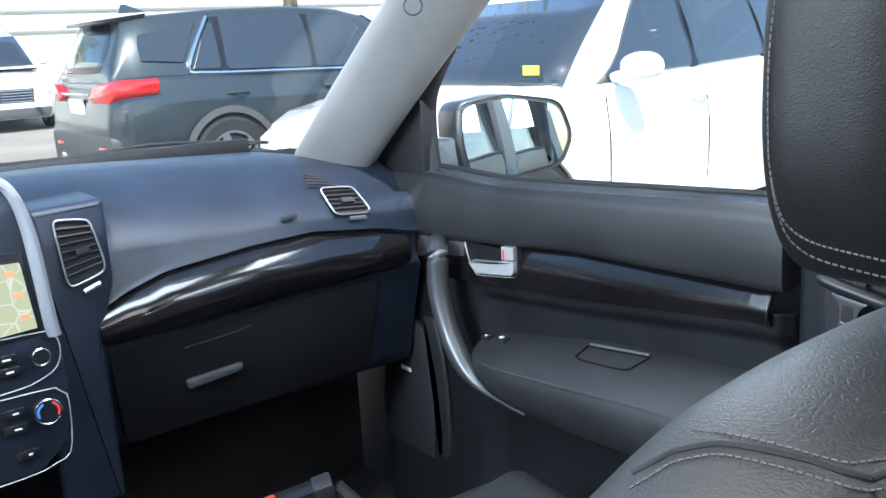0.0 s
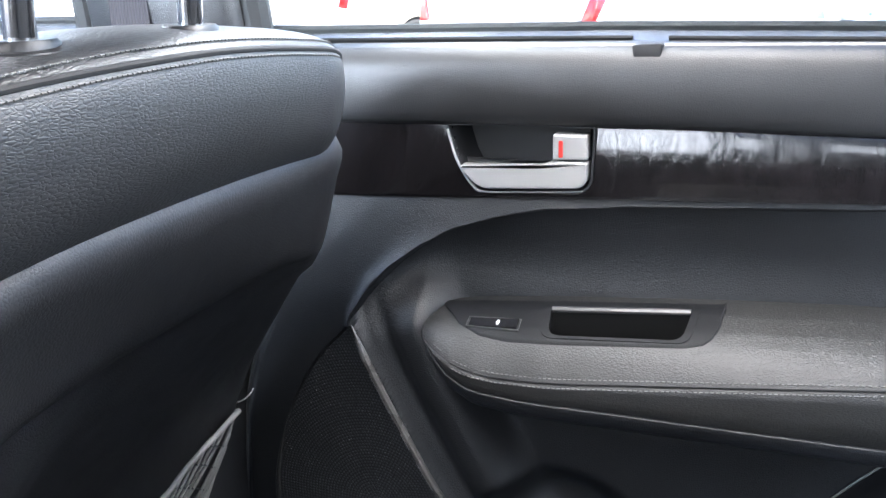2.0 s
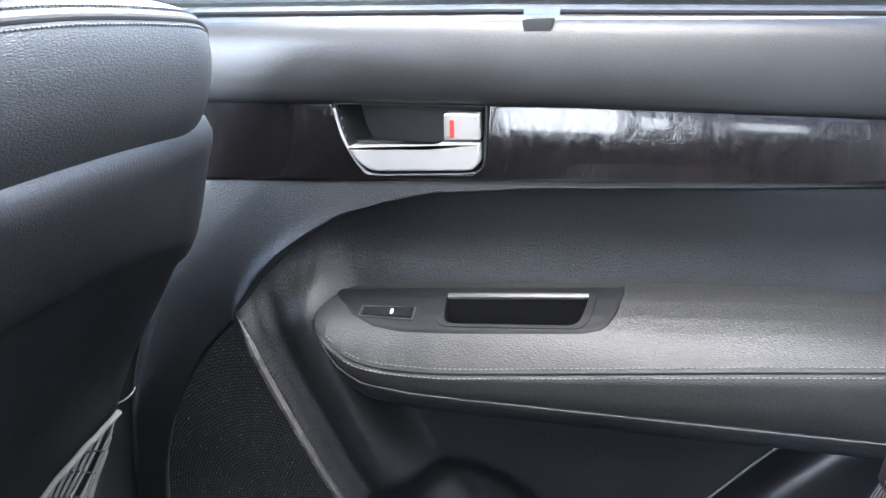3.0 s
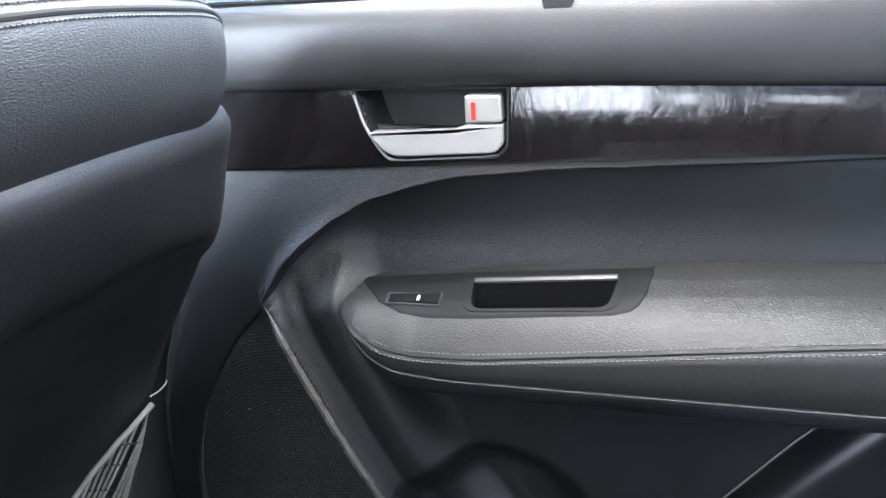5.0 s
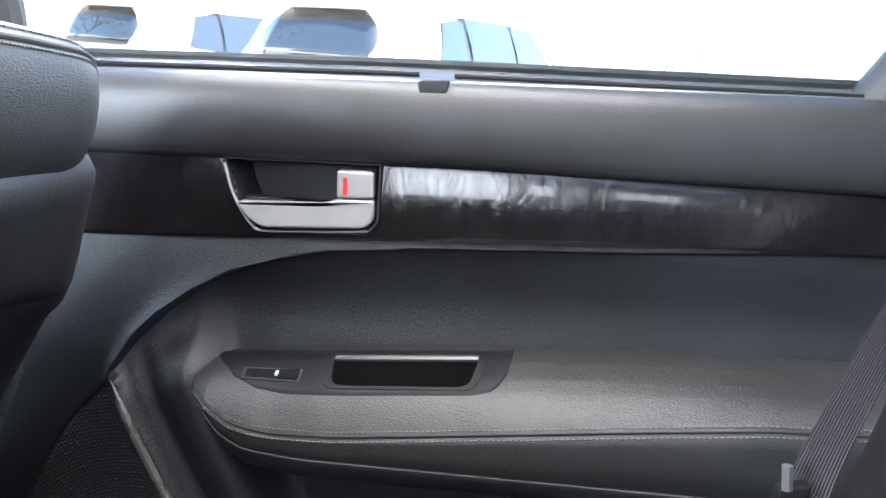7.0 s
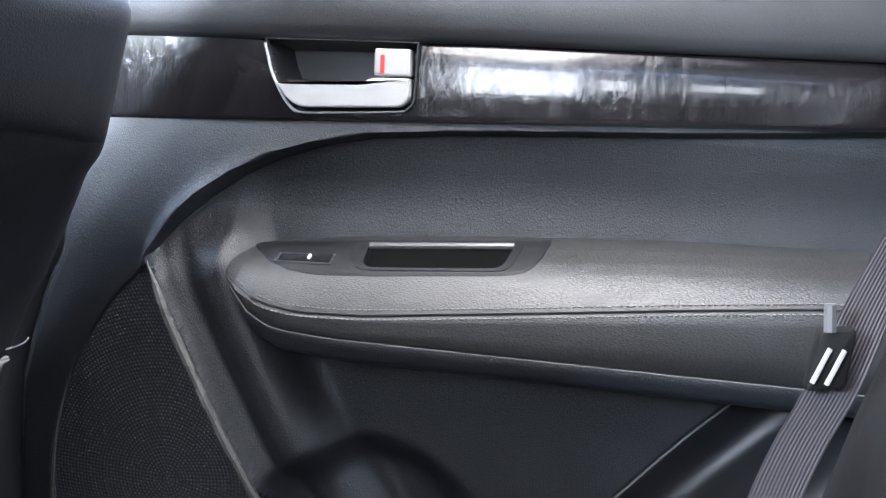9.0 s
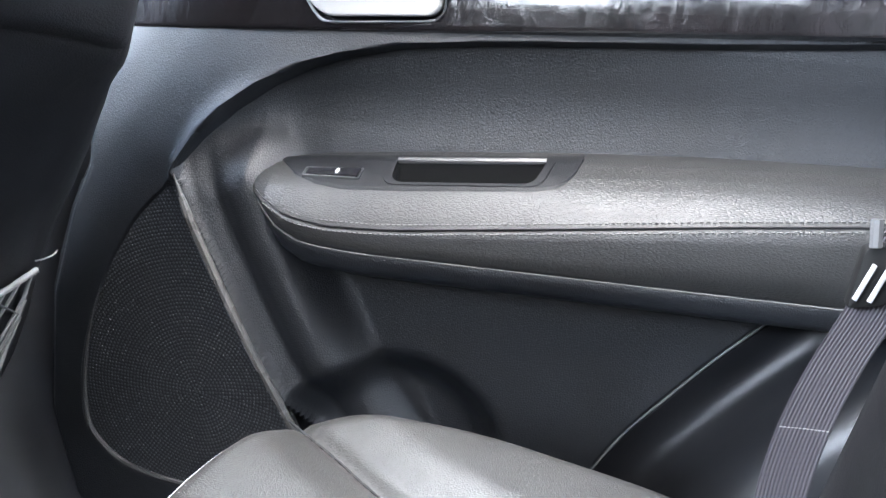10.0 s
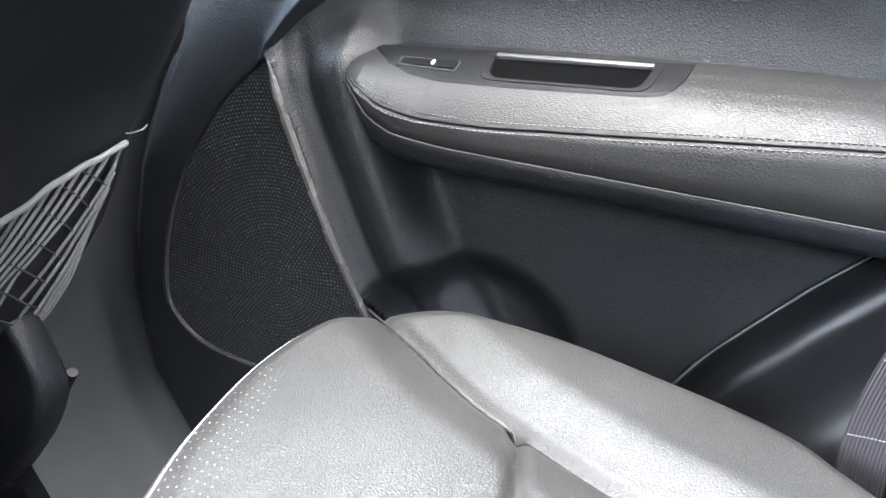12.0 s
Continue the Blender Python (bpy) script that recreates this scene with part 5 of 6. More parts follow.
        rings.append([(x, y, z), (x, y - c / 2, z), (x + s * 0.05, y - c / 2, z), (x + s * 0.05, y + c / 2, z), (x, y + c / 2, z)])
    tagged(make("trim_%d" % (9 + i), *loft(rings), PLASTIC_GREY, sharp=40), "light grey plastic pillar cover", "pillar", **STRUCT)
pillar("trim_12", [(-0.615, 1.56, 1.03), (-0.585, 1.29, 1.237), (-0.547, 0.823, 1.56)], [(-0.72, 1.40, 1.01), (-0.685, 1.173, 1.215), (-0.64, 0.707, 1.56)], 0.0, PLASTIC_GREY, "light grey plastic windscreen pillar cover")
rings = []
for y, h in ((0.86, 1.555), (0.80, 1.575), (0.4, 1.60), (-0.4, 1.61), (-1.2, 1.60), (-1.9, 1.56)):
    rings.append([(-0.66, y, h - 0.03), (-0.60, y, h - 0.005), (0, y, h + 0.015), (0.60, y, h - 0.005), (0.66, y, h - 0.03), (0.70, y, h + 0.03), (0, y, h + 0.06), (-0.70, y, h + 0.03)])
tagged(make("ceiling", *loft(rings), HEADLINER, sharp=50), "pale fabric headlining of the car roof", "ceiling", **STRUCT)
roof_glass = tagged(part("window_4", box((-0.42, -0.74, 1.578), (0.42, 0.44, 1.586), 0.003), material("roof_glass", (0.02, 0.022, 0.025), 0.05, 0.0, 1.0)), "tinted glass roof panel above the seats", "window", kind="structure")
# opaque panels added out of view to keep light from the rear out
LIGHT_BLOCK = material("light_block", (0.012, 0.012, 0.013), 0.1)
tagged(part("window_5", box((-0.72, -2.06, 1.10), (0.72, -2.04, 1.58)), LIGHT_BLOCK), "unseen rear window, made opaque to keep light out", "window", kind="structure")
for i, x in enumerate((-0.75, 0.74)):
    tagged(part("window_%d" % (6 + i), box((x, -2.04, 1.03), (x + 0.01, -0.80, 1.58)), LIGHT_BLOCK), "unseen quarter window, made opaque to keep light out", "window", kind="structure")
tagged(part("wall_rear", box((-0.80, -2.2, 0.3), (0.80, -2.05, 1.12), 0.02), PLASTIC_SOFT), "dark tailgate trim", "tailgate", **STRUCT)
tagged(part("wall_front", box((-0.80, 1.62, 0.3), (0.80, 1.70, 1.04), 0.02), CARPET), "dark bulkhead behind the dashboard", "bulkhead", **STRUCT)
rings = [[(-0.85, y, z - 0.06), (-0.75, y, z - 0.01), (0, y, z + 0.03), (0.75, y, z - 0.01), (0.85, y, z - 0.06), (0.85, y, z - 0.2), (-0.85, y, z - 0.2)] for y, z in ((1.78, 1.03), (2.1, 1.0), (2.5, 0.93), (2.75, 0.80))]
tagged(make("wall_bonnet", *loft(rings), material("own_paint", (0.10, 0.105, 0.11), 0.3, 0.3, 1.0), sharp=50), "dark grey painted car bonnet", "car body", **STRUCT)
rings = [[(x, 1.60, 1.118 - 0.03 * abs(x)), (x, 1.80, 1.075 - 0.03 * abs(x)), (x, 1.80, 1.0), (x, 1.60, 1.0)] for x in span(-0.72, 0.72, 0.08)]
tagged(make("trim_13", *loft(rings), PLASTIC_DARK, sharp=40), "black plastic cowl below the windscreen", "cowl", **STRUCT)
tagged(part("trim_14", box((-0.70, 1.575, 1.10), (0.56, 1.592, 1.1315), 0.004), BLACK_SATIN), "black border along the foot of the windscreen", "edging", **STRUCT)
wiper = empty("windscreen_wiper", "black windscreen wiper resting on the cowl", "wiper")
make("arm", *tube([(0.66, 1.70, 1.105), (0.50, 1.695, 1.122), (0.40, 1.69, 1.128), (0.30, 1.685, 1.125)], 0.004, 8, 20), PLASTIC_DARK, wiper, "black wiper arm")
make("blade", *tube([(0.62, 1.675, 1.108), (0.42, 1.672, 1.122), (0.20, 1.668, 1.124), (0.0, 1.668, 1.128)], 0.0035, 6, 20), RUBBER, wiper, "rubber wiper blade")

# ---- dashboard ----
dash = empty("dashboard", "black car dashboard with wood trim and air vents", "dashboard")
DW_TOP = [(-0.7, 0.99), (0.10, 0.905), (0.149, 0.934), (0.19, 0.955), (0.256, 0.976), (0.398, 0.990), (0.513, 0.994), (0.648, 0.977), (0.72, 0.96)]
DW_LOW = [(-0.7, 0.883), (0.142, 0.883), (0.245, 0.884), (0.388, 0.892), (0.548, 0.897), (0.655, 0.901), (0.72, 0.903)]


LATCH_GREY = material("latch_grey", (0.06, 0.063, 0.067), 0.4, 0.2)


def dashboard():
    rings = []
    for x in span(-0.74, 0.735, 0.018):
        wt, wl = lerp_table(DW_TOP, x), lerp_table(DW_LOW, x)
        e = step(0.52, 0.73, x)
        top = 1.128 - 0.05 * max(0, (x - 0.2)) * (1 if x > 0.2 else 0) - 0.02 * e
        back = 0.10 * e
        rings.append([(x, 1.64 - 0.22 * e, top - 0.012), (x, 1.52 - back, top), (x, 1.45 - back * 0.7, top - 0.002), (x, 1.39 - back * 0.4, top - 0.012), (x, 1.34 - back * 0.2, top - 0.030),
                      (x, 1.305, top - 0.052), (x, 1.28, 1.045 - 0.012 * e), (x, 1.266, 1.018), (x, 1.258, wt + 0.012), (x, 1.252, wt + 0.003), (x, 1.264, wt), (x, 1.27, (wt + wl) / 2), (x, 1.262, wl), (x, 1.256, wl - 0.003),
                      (x, 1.264, wl - 0.03), (x, 1.285, 0.80), (x, 1.305, 0.72), (x, 1.315, 0.695), (x, 1.36, 0.68), (x, 1.60, 0.66), (x, 1.66, 0.9)])
    make("dash_body", *loft(rings), PLASTIC_DASH, dash, "black soft dashboard moulding", sharp=60)
    rings = []
    for x in span(0.146, 0.70, 0.01):
        wt, wl = lerp_table(DW_TOP, x) - 0.0025, lerp_table(DW_LOW, x) + 0.002
        e = min(1, (x - 0.140) / 0.07) * (1 - 0.6 * step(0.62, 0.70, x))
        h = wt - wl
        rings.append([(x, 1.268, wt), (x, 1.2535, wt), (x, 1.248 - 0.006 * e, wt - 0.10 * h), (x, 1.242 - 0.014 * e, wt - 0.35 * h), (x, 1.240 - 0.017 * e, wt - 0.6 * h), (x, 1.243 - 0.012 * e, wt - 0.85 * h), (x, 1.25, wl), (x, 1.268, wl)])
    make("wood_trim", *loft(rings), DASH_WOOD, dash, "glossy dark wood dash panel", sharp=60)
    # glove box lid
    lid = rounded([(0.155, 0.874), (0.645, 0.890), (0.63, 0.712), (0.175, 0.70)], 0.015, 4)
    bm = prism(lid, "y", 1.2545, 1.272, 0.003)
    for v in bm.verts:
        v.co.y += 0.22 * (0.885 - v.co.z)
    part("glove_box", bm, PLATE_BLACK, dash, "closed black glove box lid")
    slit = [Vector((0.272, 1.2625, 0.846)), Vector((0.36, 1.2615, 0.852)), Vector((0.388, 1.2600, 0.858))]
    make("lid_groove", *tube(slit, 0.0015, 6), SEAM, dash, "thin groove")
    g = rounded([(0.272, 0.789), (0.372, 0.796), (0.370, 0.781), (0.275, 0.772)], [0.006, 0.012, 0.012, 0.006], 4)
    gb = prism(g, "y", 1.268, 1.285, 0.004)
    part("latch", gb, LATCH_GREY, dash, "satin grey glove box latch")
    part("badge_bar", box((0.46, 1.2555, 1.024), (0.488, 1.262, 1.030), 0.001), PLASTIC_DARK, dash, "small dark embossed lettering")


SATIN_GREY = material("satin_grey", (0.30, 0.31, 0.33), 0.35, 0.5)
dashboard()


LOUVRE = material("louvre", (0.035, 0.036, 0.040), 0.4)


def vent(corners, n, name_label, out):
    """An air vent: corner places clockwise from the upper inboard one; out: the way it faces."""
    v = empty_part("air_vent", dash, name_label)
    c = [Vector(q) for q in corners]
    o = Vector(out).normalized()

    def at(u, w, d=0.0):
        top, bot = c[0].lerp(c[1], u), c[3].lerp(c[2], u)
        return top.lerp(bot, w) + o * d
    loop = [(0.14, 0), (0.5, -0.01), (0.86, 0), (0.96, 0.03), (1, 0.12), (1.01, 0.5), (1, 0.82), (0.95, 0.94), (0.84, 1), (0.5, 1.01), (0.15, 1), (0.04, 0.96), (0, 0.86), (-0.01, 0.5), (0, 0.12), (0.04, 0.03), (0.14, 0)]
    make("bezel", *tube([at(u, w, 0.004) for u, w in loop], 0.0016, 8, 70), SATIN_GREY, v, "thin satin silver frame")
    rim = [(0.08, 0.02), (0.92, 0.02), (0.98, 0.10), (0.98, 0.86), (0.90, 0.98), (0.08, 0.98), (0.02, 0.90), (0.02, 0.10)]
    r0 = [at(u, w, 0.003) for u, w in rim]
    r1 = [at(u, w, -0.001) for u, w in rim]
    v0, f0 = loft([r0, r1], cap=False)
    f0.append(tuple(range(len(rim), 2 * len(rim))))
    make("duct", v0, f0, RUBBER, v, "black duct")
    side = (c[1] - c[0]).normalized()
    for i in range(n):
        w = 0.09 + 0.82 * (i + 0.5) / n
        a, b = at(0.05, w), at(0.95, w)
        dn = (at(0.5, 1) - at(0.5, 0)).normalized()
        h = (at(0.5, 1) - at(0.5, 0)).length * 0.82 / n
        ring = [o * 0.003 - dn * h * 0.34, o * 0.006 - dn * h * 0.18, o * 0.0015 + dn * h * 0.12, -o * 0.0005 + dn * h * 0.0]
        make("slat", *loft([[a + q for q in ring], [b + q for q in ring]]), LOUVRE, v, "black louvre", smooth=False)
    a, b = at(0.36, 0.50, 0.010), at(0.72, 0.50, 0.010)
    dn = (at(0.5, 1) - at(0.5, 0)).normalized() * 0.0045
    make("vane_tab", *loft([[a - dn, a - dn - o * 0.008, a + dn - o * 0.008, a + dn], [b - dn, b - dn - o * 0.008, b + dn - o * 0.008, b + dn]]), PLASTIC_SOFT, v, "small adjusting tab", smooth=False)
    a, b = at(0.32, 1.16, 0.004), at(0.74, 1.16, 0.004)
    dn = dn * 0.85
    make("thumb_wheel", *loft([[a - dn, a + o * 0.003, a + dn, a - o * 0.006], [b - dn, b + o * 0.003, b + dn, b - o * 0.006]]), SATIN_GREY, v, "ribbed thumb wheel")


vent([(0.548, 1.285, 1.062), (0.612, 1.283, 1.056), (0.635, 1.258, 1.010), (0.562, 1.258, 1.016)], 5, "dashboard air vent with silver frame", (0, -1, 0.45))
vent([(0.101, 1.243, 1.084), (0.150, 1.243, 1.078), (0.166, 1.243, 1.001), (0.110, 1.243, 0.984)], 7, "tall air vent with silver frame", (0.1, -1, 0.05))
# demister grille at the end of the dash
for i in range(4):
    y = 1.300 + 0.010 * i
    make("demister_slot", *tube([(0.536 + 0.004 * i, y + 0.004, 1.0700 + 0.0042 * i), (0.556, y + 0.002, 1.0680 + 0.0042 * i), (0.590 - 0.006 * i, y - 0.001, 1.0610 + 0.0046 * i)], 0.0022, 6, 12), SEAM, dash, "narrow black demister slot")

# ---- centre console stack ----
stack = empty("centre_stack", "centre console with lit map screen and control knobs", "console")
face = rounded([(-0.30, 1.17), (0.02, 1.165), (0.058, 1.135), (0.075, 1.09), (0.078, 0.93), (0.084, 0.86), (0.07, 0.775), (0.03, 0.74), (-0.30, 0.735)], 0.012, 4)
part("stack_body", prism(face, "y", 1.20, 1.34, 0.006), PLASTIC_DASH, stack, "black console body")
cheek = rounded([(0.06, 1.10), (0.176, 1.105), (0.176, 0.98), (0.150, 0.90), (0.150, 0.64), (0.06, 0.64)], 0.008, 3)
part("stack_cheek", prism(cheek, "y", 1.2445, 1.36, 0.010, 4), PLASTIC_DASH, stack, "black vent surround")
make("bezel_arm", *tube([(0.015, 1.199, 1.165), (0.045, 1.197, 1.14), (0.060, 1.196, 1.09), (0.066, 1.195, 1.02), (0.070, 1.194, 0.955), (0.073, 1.194, 0.935)], 0.0105, 10, 40, 0.7), SATIN_GREY, stack, "satin blue-grey bezel")
SCREEN = material("screen_glass", (0.02, 0.02, 0.02), 0.08)
_, lks, bs = nodes_of(SCREEN)
vv = coords(SCREEN.node_tree, (1, 1, 1))
vr = SCREEN.node_tree.nodes.new("ShaderNodeTexVoronoi")
vr.feature = "DISTANCE_TO_EDGE"
vr.inputs["Scale"].default_value = 38
lks.new(vv, vr.inputs["Vector"])
lks.new(ramp(SCREEN.node_tree, vr.outputs["Distance"], [(0.0, (0.9, 0.92, 0.85)), (0.05, (0.62, 0.66, 0.40))]), bs.inputs["Emission Color"])
bs.inputs["Emission Strength"].default_value = 0.35
scr = rounded([(-0.12, 1.047), (0.044, 1.043), (0.053, 0.950), (-0.12, 0.940)], 0.002, 2)
part("screen_frame", prism(rounded([(-0.14, 1.062), (0.050, 1.058), (0.061, 0.940), (-0.14, 0.928)], 0.005, 3), "y", 1.1965, 1.203, 0.002), BLACK, stack, "glossy black screen surround")
part("screen", prism(scr, "y", 1.1945, 1.198), SCREEN, stack, "lit pale yellow map screen")
for x, z in ((0.030, 1.030), (0.036, 1.000), (0.040, 0.968)):
    part("map_icon", prism(rounded([(x - 0.006, z + 0.004), (x + 0.006, z + 0.004), (x + 0.006, z - 0.004), (x - 0.006, z - 0.004)], 0.002, 2), "y", 1.1935, 1.195), material("map_icon", (0.7, 0.25, 0.12), 0.5), stack, "small orange map symbol")
for zt, zb in ((0.943, 0.872), (0.860, 0.745)):
    loop = [(-0.2, zt), (0.04, zt), (0.068, zt - 0.006), (0.078, zt - 0.022), (0.072, zb + 0.02), (0.05, zb + 0.005), (0.0, zb - 0.004), (-0.2, zb - 0.01)]
    make("panel_outline", *tube([(x, 1.197, z) for x, z in loop], 0.0010, 6, 60), SATIN, stack, "thin chrome outline")


def knob(x, z, r, label, coloured=False):
    k = empty_part("knob", stack, label)
    rings = []
    for d, q in ((0.0, 1.0), (-0.010, 0.96), (-0.013, 0.86), (-0.013, 0.0)):
        rings.append([(x + r * q * math.cos(2 * math.pi * i / 36), 1.197 + d, z + r * q * math.sin(2 * math.pi * i / 36)) for i in range(36)])
    make("dial", *loft(rings[:3]), BLACK, k, "black dial")
    make("dial_ring", *tube([(x + r * 0.92 * math.cos(2 * math.pi * i / 36), 1.185, z + r * 0.92 * math.sin(2 * math.pi * i / 36)) for i in range(37)], 0.0014, 6), CHROME, k, "chrome ring")
    if coloured:
        for a0, a1, col in ((2.0, 3.6, (0.05, 0.2, 0.7)), (-0.5, 1.1, (0.65, 0.05, 0.05))):
            make("scale_arc", *tube([(x + r * 0.72 * math.cos(a0 + (a1 - a0) * i / 10), 1.1835, z + r * 0.72 * math.sin(a0 + (a1 - a0) * i / 10)) for i in range(11)], 0.0018, 5), material("scale", col, 0.4), k, "coloured temperature scale")


knob(0.050, 0.911, 0.0125, "round black tuning knob with chrome ring")
knob(0.048, 0.832, 0.019, "round temperature knob with chrome ring", True)
for x, z, w in ((0.010, 0.915, 0.02), (0.012, 0.897, 0.018), (0.010, 0.838, 0.016), (0.010, 0.815, 0.018), (0.02, 0.775, 0.012)):
    part("button", box((x - 0.02, 1.194, z - 0.007), (x + 0.012, 1.199, z + 0.007), 0.002), BLACK, stack, "black push button")
    part("button_mark", box((x - w / 3, 1.1932, z - 0.0011), (x + w / 3 - 0.003, 1.1942, z + 0.0011)), WHITE_MARK, stack, "small white mark")
part("tunnel", box((-0.12, 0.30, 0.31), (0.12, 1.25, 0.62), 0.03), PLASTIC_DARK, stack, "black centre tunnel")

# ---- door mirror ----
mirror = empty("door_mirror", "dark door mirror with a wide glass", "mirror")
mo = rounded([(0.835, 1.184), (0.92, 1.198), (1.022, 1.180), (1.042, 1.112), (1.018, 1.055), (0.90, 1.030), (0.845, 1.036), (0.832, 1.11)], 0.022, 4)
MY = 1.2055
rings = []
for d, s in ((0.003, 0.965), (-0.002, 0.985), (-0.001, 1.0), (0.006, 1.012), (0.05, 1.0), (0.085, 0.85), (0.11, 0.55), (0.115, 0.25)):
    rings.append([(0.94 + (x - 0.94) * s, MY + d - 0.473 * s * (x - 0.94) + 0.08 * s * (z - 1.12), 1.115 + (z - 1.115) * s) for x, z in mo])
make("housing", *loft(rings), material("mirror_shell", (0.035, 0.037, 0.040), 0.35, 0.2, 0.5), mirror, "dark grey mirror housing")
gl = [(0.938 + (x - 0.938) * 0.90, 1.114 + (z - 1.114) * 0.89) for x, z in mo]
make("mirror_glass", *loft([[(x, MY - 0.0005 - d - 0.473 * (x - 0.94) + 0.08 * (z - 1.12), z) for x, z in gl] for d in (0, 0.003)]), MIRROR, mirror, "mirror glass", smooth=False)
part("mount", prism(rounded([(0.79, 1.12), (0.87, 1.12), (0.87, 1.045), (0.79, 1.045)], 0.012, 4), "y", 1.26, 1.32, 0.01), material("mount", (0.25, 0.26, 0.27), 0.4), mirror, "grey mirror foot")

# ---- belts and buckle ----
WEB = grained("webbing", (0.024, 0.021, 0.026), 0.75, 900, 0.9, (1, 1, 1), 0.0012, 0.4)
nt = WEB.node_tree
wv = nt.nodes.new("ShaderNodeTexWave")
wv.inputs["Scale"].default_value = 7
uvn = nt.nodes.new("ShaderNodeUVMap")
wv.bands_direction = "X"
nt.links.new(uvn.outputs["UV"], wv.inputs["Vector"])
bump(WEB, wv.outputs["Fac"], 0.5, 0.0012)
nt.links.new(ramp(nt, wv.outputs["Fac"], [(0.2, (0.018, 0.016, 0.020)), (0.8, (0.027, 0.0235, 0.029))]), nt.nodes["Principled BSDF"].inputs["Base Color"])


def webbing(name, parent, centre, across, width, label, n=60, thick=0.0016):
    c = spline(centre, n)
    a = spline(across, n)
    verts, faces, cols = [], [], 8
    for p, q in zip(c, a):
        q = Vector(q).normalized()
        for side in (0, 1):
            for k in range(cols + 1):
                verts.append(p + q * width * (k / cols - 0.5) + Vector((-thick, 0, 0)) * side)
    m = 2 * (cols + 1)
    for i in range(n - 1):
        for k in range(m):
            faces.append((i * m + k, i * m + (k + 1 if k != m - 1 else 0), (i + 1) * m + (k + 1 if k != m - 1 else 0), (i + 1) * m + k))
    ob = make(name, verts, faces, WEB, parent, label, sharp=60)
    uv = ob.data.uv_layers.new(name="UVMap")
    for poly in ob.data.polygons:
        for li in poly.loop_indices:
            vi = ob.data.loops[li].vertex_index
            i, k = divmod(vi, m)
            uv.data[li].uv = ((k % (cols + 1)) / cols * 0.6, i * 0.2)
    return ob


belt = empty("seat_belt", "grey-purple woven rear seat belt with a plastic clip", "seat belt")
webbing("belt", belt, [(0.66, -0.62, 1.40), (0.625, -0.47, 1.12), (0.603, -0.405, 0.965), (0.585, -0.370, 0.880), (0.572, -0.352, 0.825), (0.572, -0.338, 0.785), (0.573, -0.328, 0.745), (0.574, -0.322, 0.700), (0.572, -0.322, 0.660), (0.57, -0.33, 0.60)],
        [(0.1, -1, -0.35), (0.1, -1, -0.35), (0.1, -1, -0.35), (0.1, -1, -0.4), (0.35, -0.9, -0.3), (0.4, -0.9, 0.0), (-0.35, -0.92, 0.10), (-0.4, -0.9, 0.1), (-0.4, -0.9, 0.1), (-0.4, -0.9, 0.1)], 0.030, "woven belt webbing", 90)
part("belt_clip", prism(rounded([(-0.338, 0.860), (-0.358, 0.864), (-0.356, 0.828), (-0.334, 0.822)], 0.004, 3), "x", 0.560, 0.574, 0.002), POCKET_BLACK, belt, "black plastic belt clip")
for dy in (0.0, -0.008):
    make("clip_bar", *tube([(0.5585, -0.3440 + dy, 0.851), (0.5585, -0.3370 + dy, 0.829)], 0.0016, 6), SATIN, belt, "bright metal bar")
make("guide_pin", *tube([(0.560, -0.3405, 0.877), (0.559, -0.3425, 0.861)], 0.0036, 8), SATIN_LIP, belt, "short bright pin")
for z, y in ((0.742, -0.326), (0.690, -0.320)):
    make("belt_stitch", *stitches([Vector((0.5665, y + 0.014, z - 0.0014)), Vector((0.5665, y, z)), Vector((0.5645, y - 0.014, z + 0.0016))], 14, 0.0016, 0.00035), PALE_DOT, belt, "pale bar tack")

buckle = empty("belt_buckle", "black seat belt buckle with a red button beside the front seat", "buckle")
bk = Matrix.Translation((0.29, 0.955, 0.70)) @ Euler((radians(6), radians(-12), radians(-22))).to_matrix().to_4x4()
for nm, lo, hi, mt, lb in (("housing", (-0.055, -0.016, -0.014), (0.035, 0.016, 0.014), BLACK, "black buckle housing"), ("collar", (0.030, -0.018, -0.016), (0.058, 0.018, 0.016), PLASTIC_DARK, "black collar"), ("release_button", (-0.060, -0.011, 0.002), (-0.02, 0.011, 0.0165), RED, "red release button")):
    b = box(lo, hi, 0.004)
    b.transform(bk)
    part(nm, b, mt, buckle, lb)
make("stalk", *tube([(0.345, 0.935, 0.71), (0.38, 0.90, 0.66), (0.40, 0.86, 0.60)], 0.012, 8, 12), PLASTIC_DARK, buckle, "black stalk")
front_belt = empty("front_seat_belt", "dark woven front seat belt on the pillar", "seat belt")
webbing("belt", front_belt, [(0.68, 0.43, 1.38), (0.712, 0.43, 1.20), (0.722, 0.43, 1.08), (0.726, 0.43, 1.0), (0.732, 0.43, 0.96)], [(0, 1, 0)] * 5, 0.047, "dark belt webbing", 40)
rings = []
for q in span(0.0, 1.0, 0.0625):
    r = 0.0075 * math.sqrt(max(0.05, 1 - (2 * q - 1) ** 8))
    c = Vector((0.716, 0.460 - 0.090 * q, 1.023 - 0.017 * q))
    rings.append([tuple(c + Vector((0.85 * r * math.cos(k * math.pi / 6), 0, r * math.sin(k * math.pi / 6)))) for k in range(12)])
tongue = make("tongue", *loft(rings), BLACK_SATIN, front_belt, "black plastic grip of the belt tongue")
plate = rounded([(0.440, 1.010), (0.428, 0.996), (0.432, 0.958), (0.412, 0.956), (0.408, 0.996), (0.397, 1.004)], [0.003, 0.008, 0.004, 0.004, 0.008, 0.003], 4)
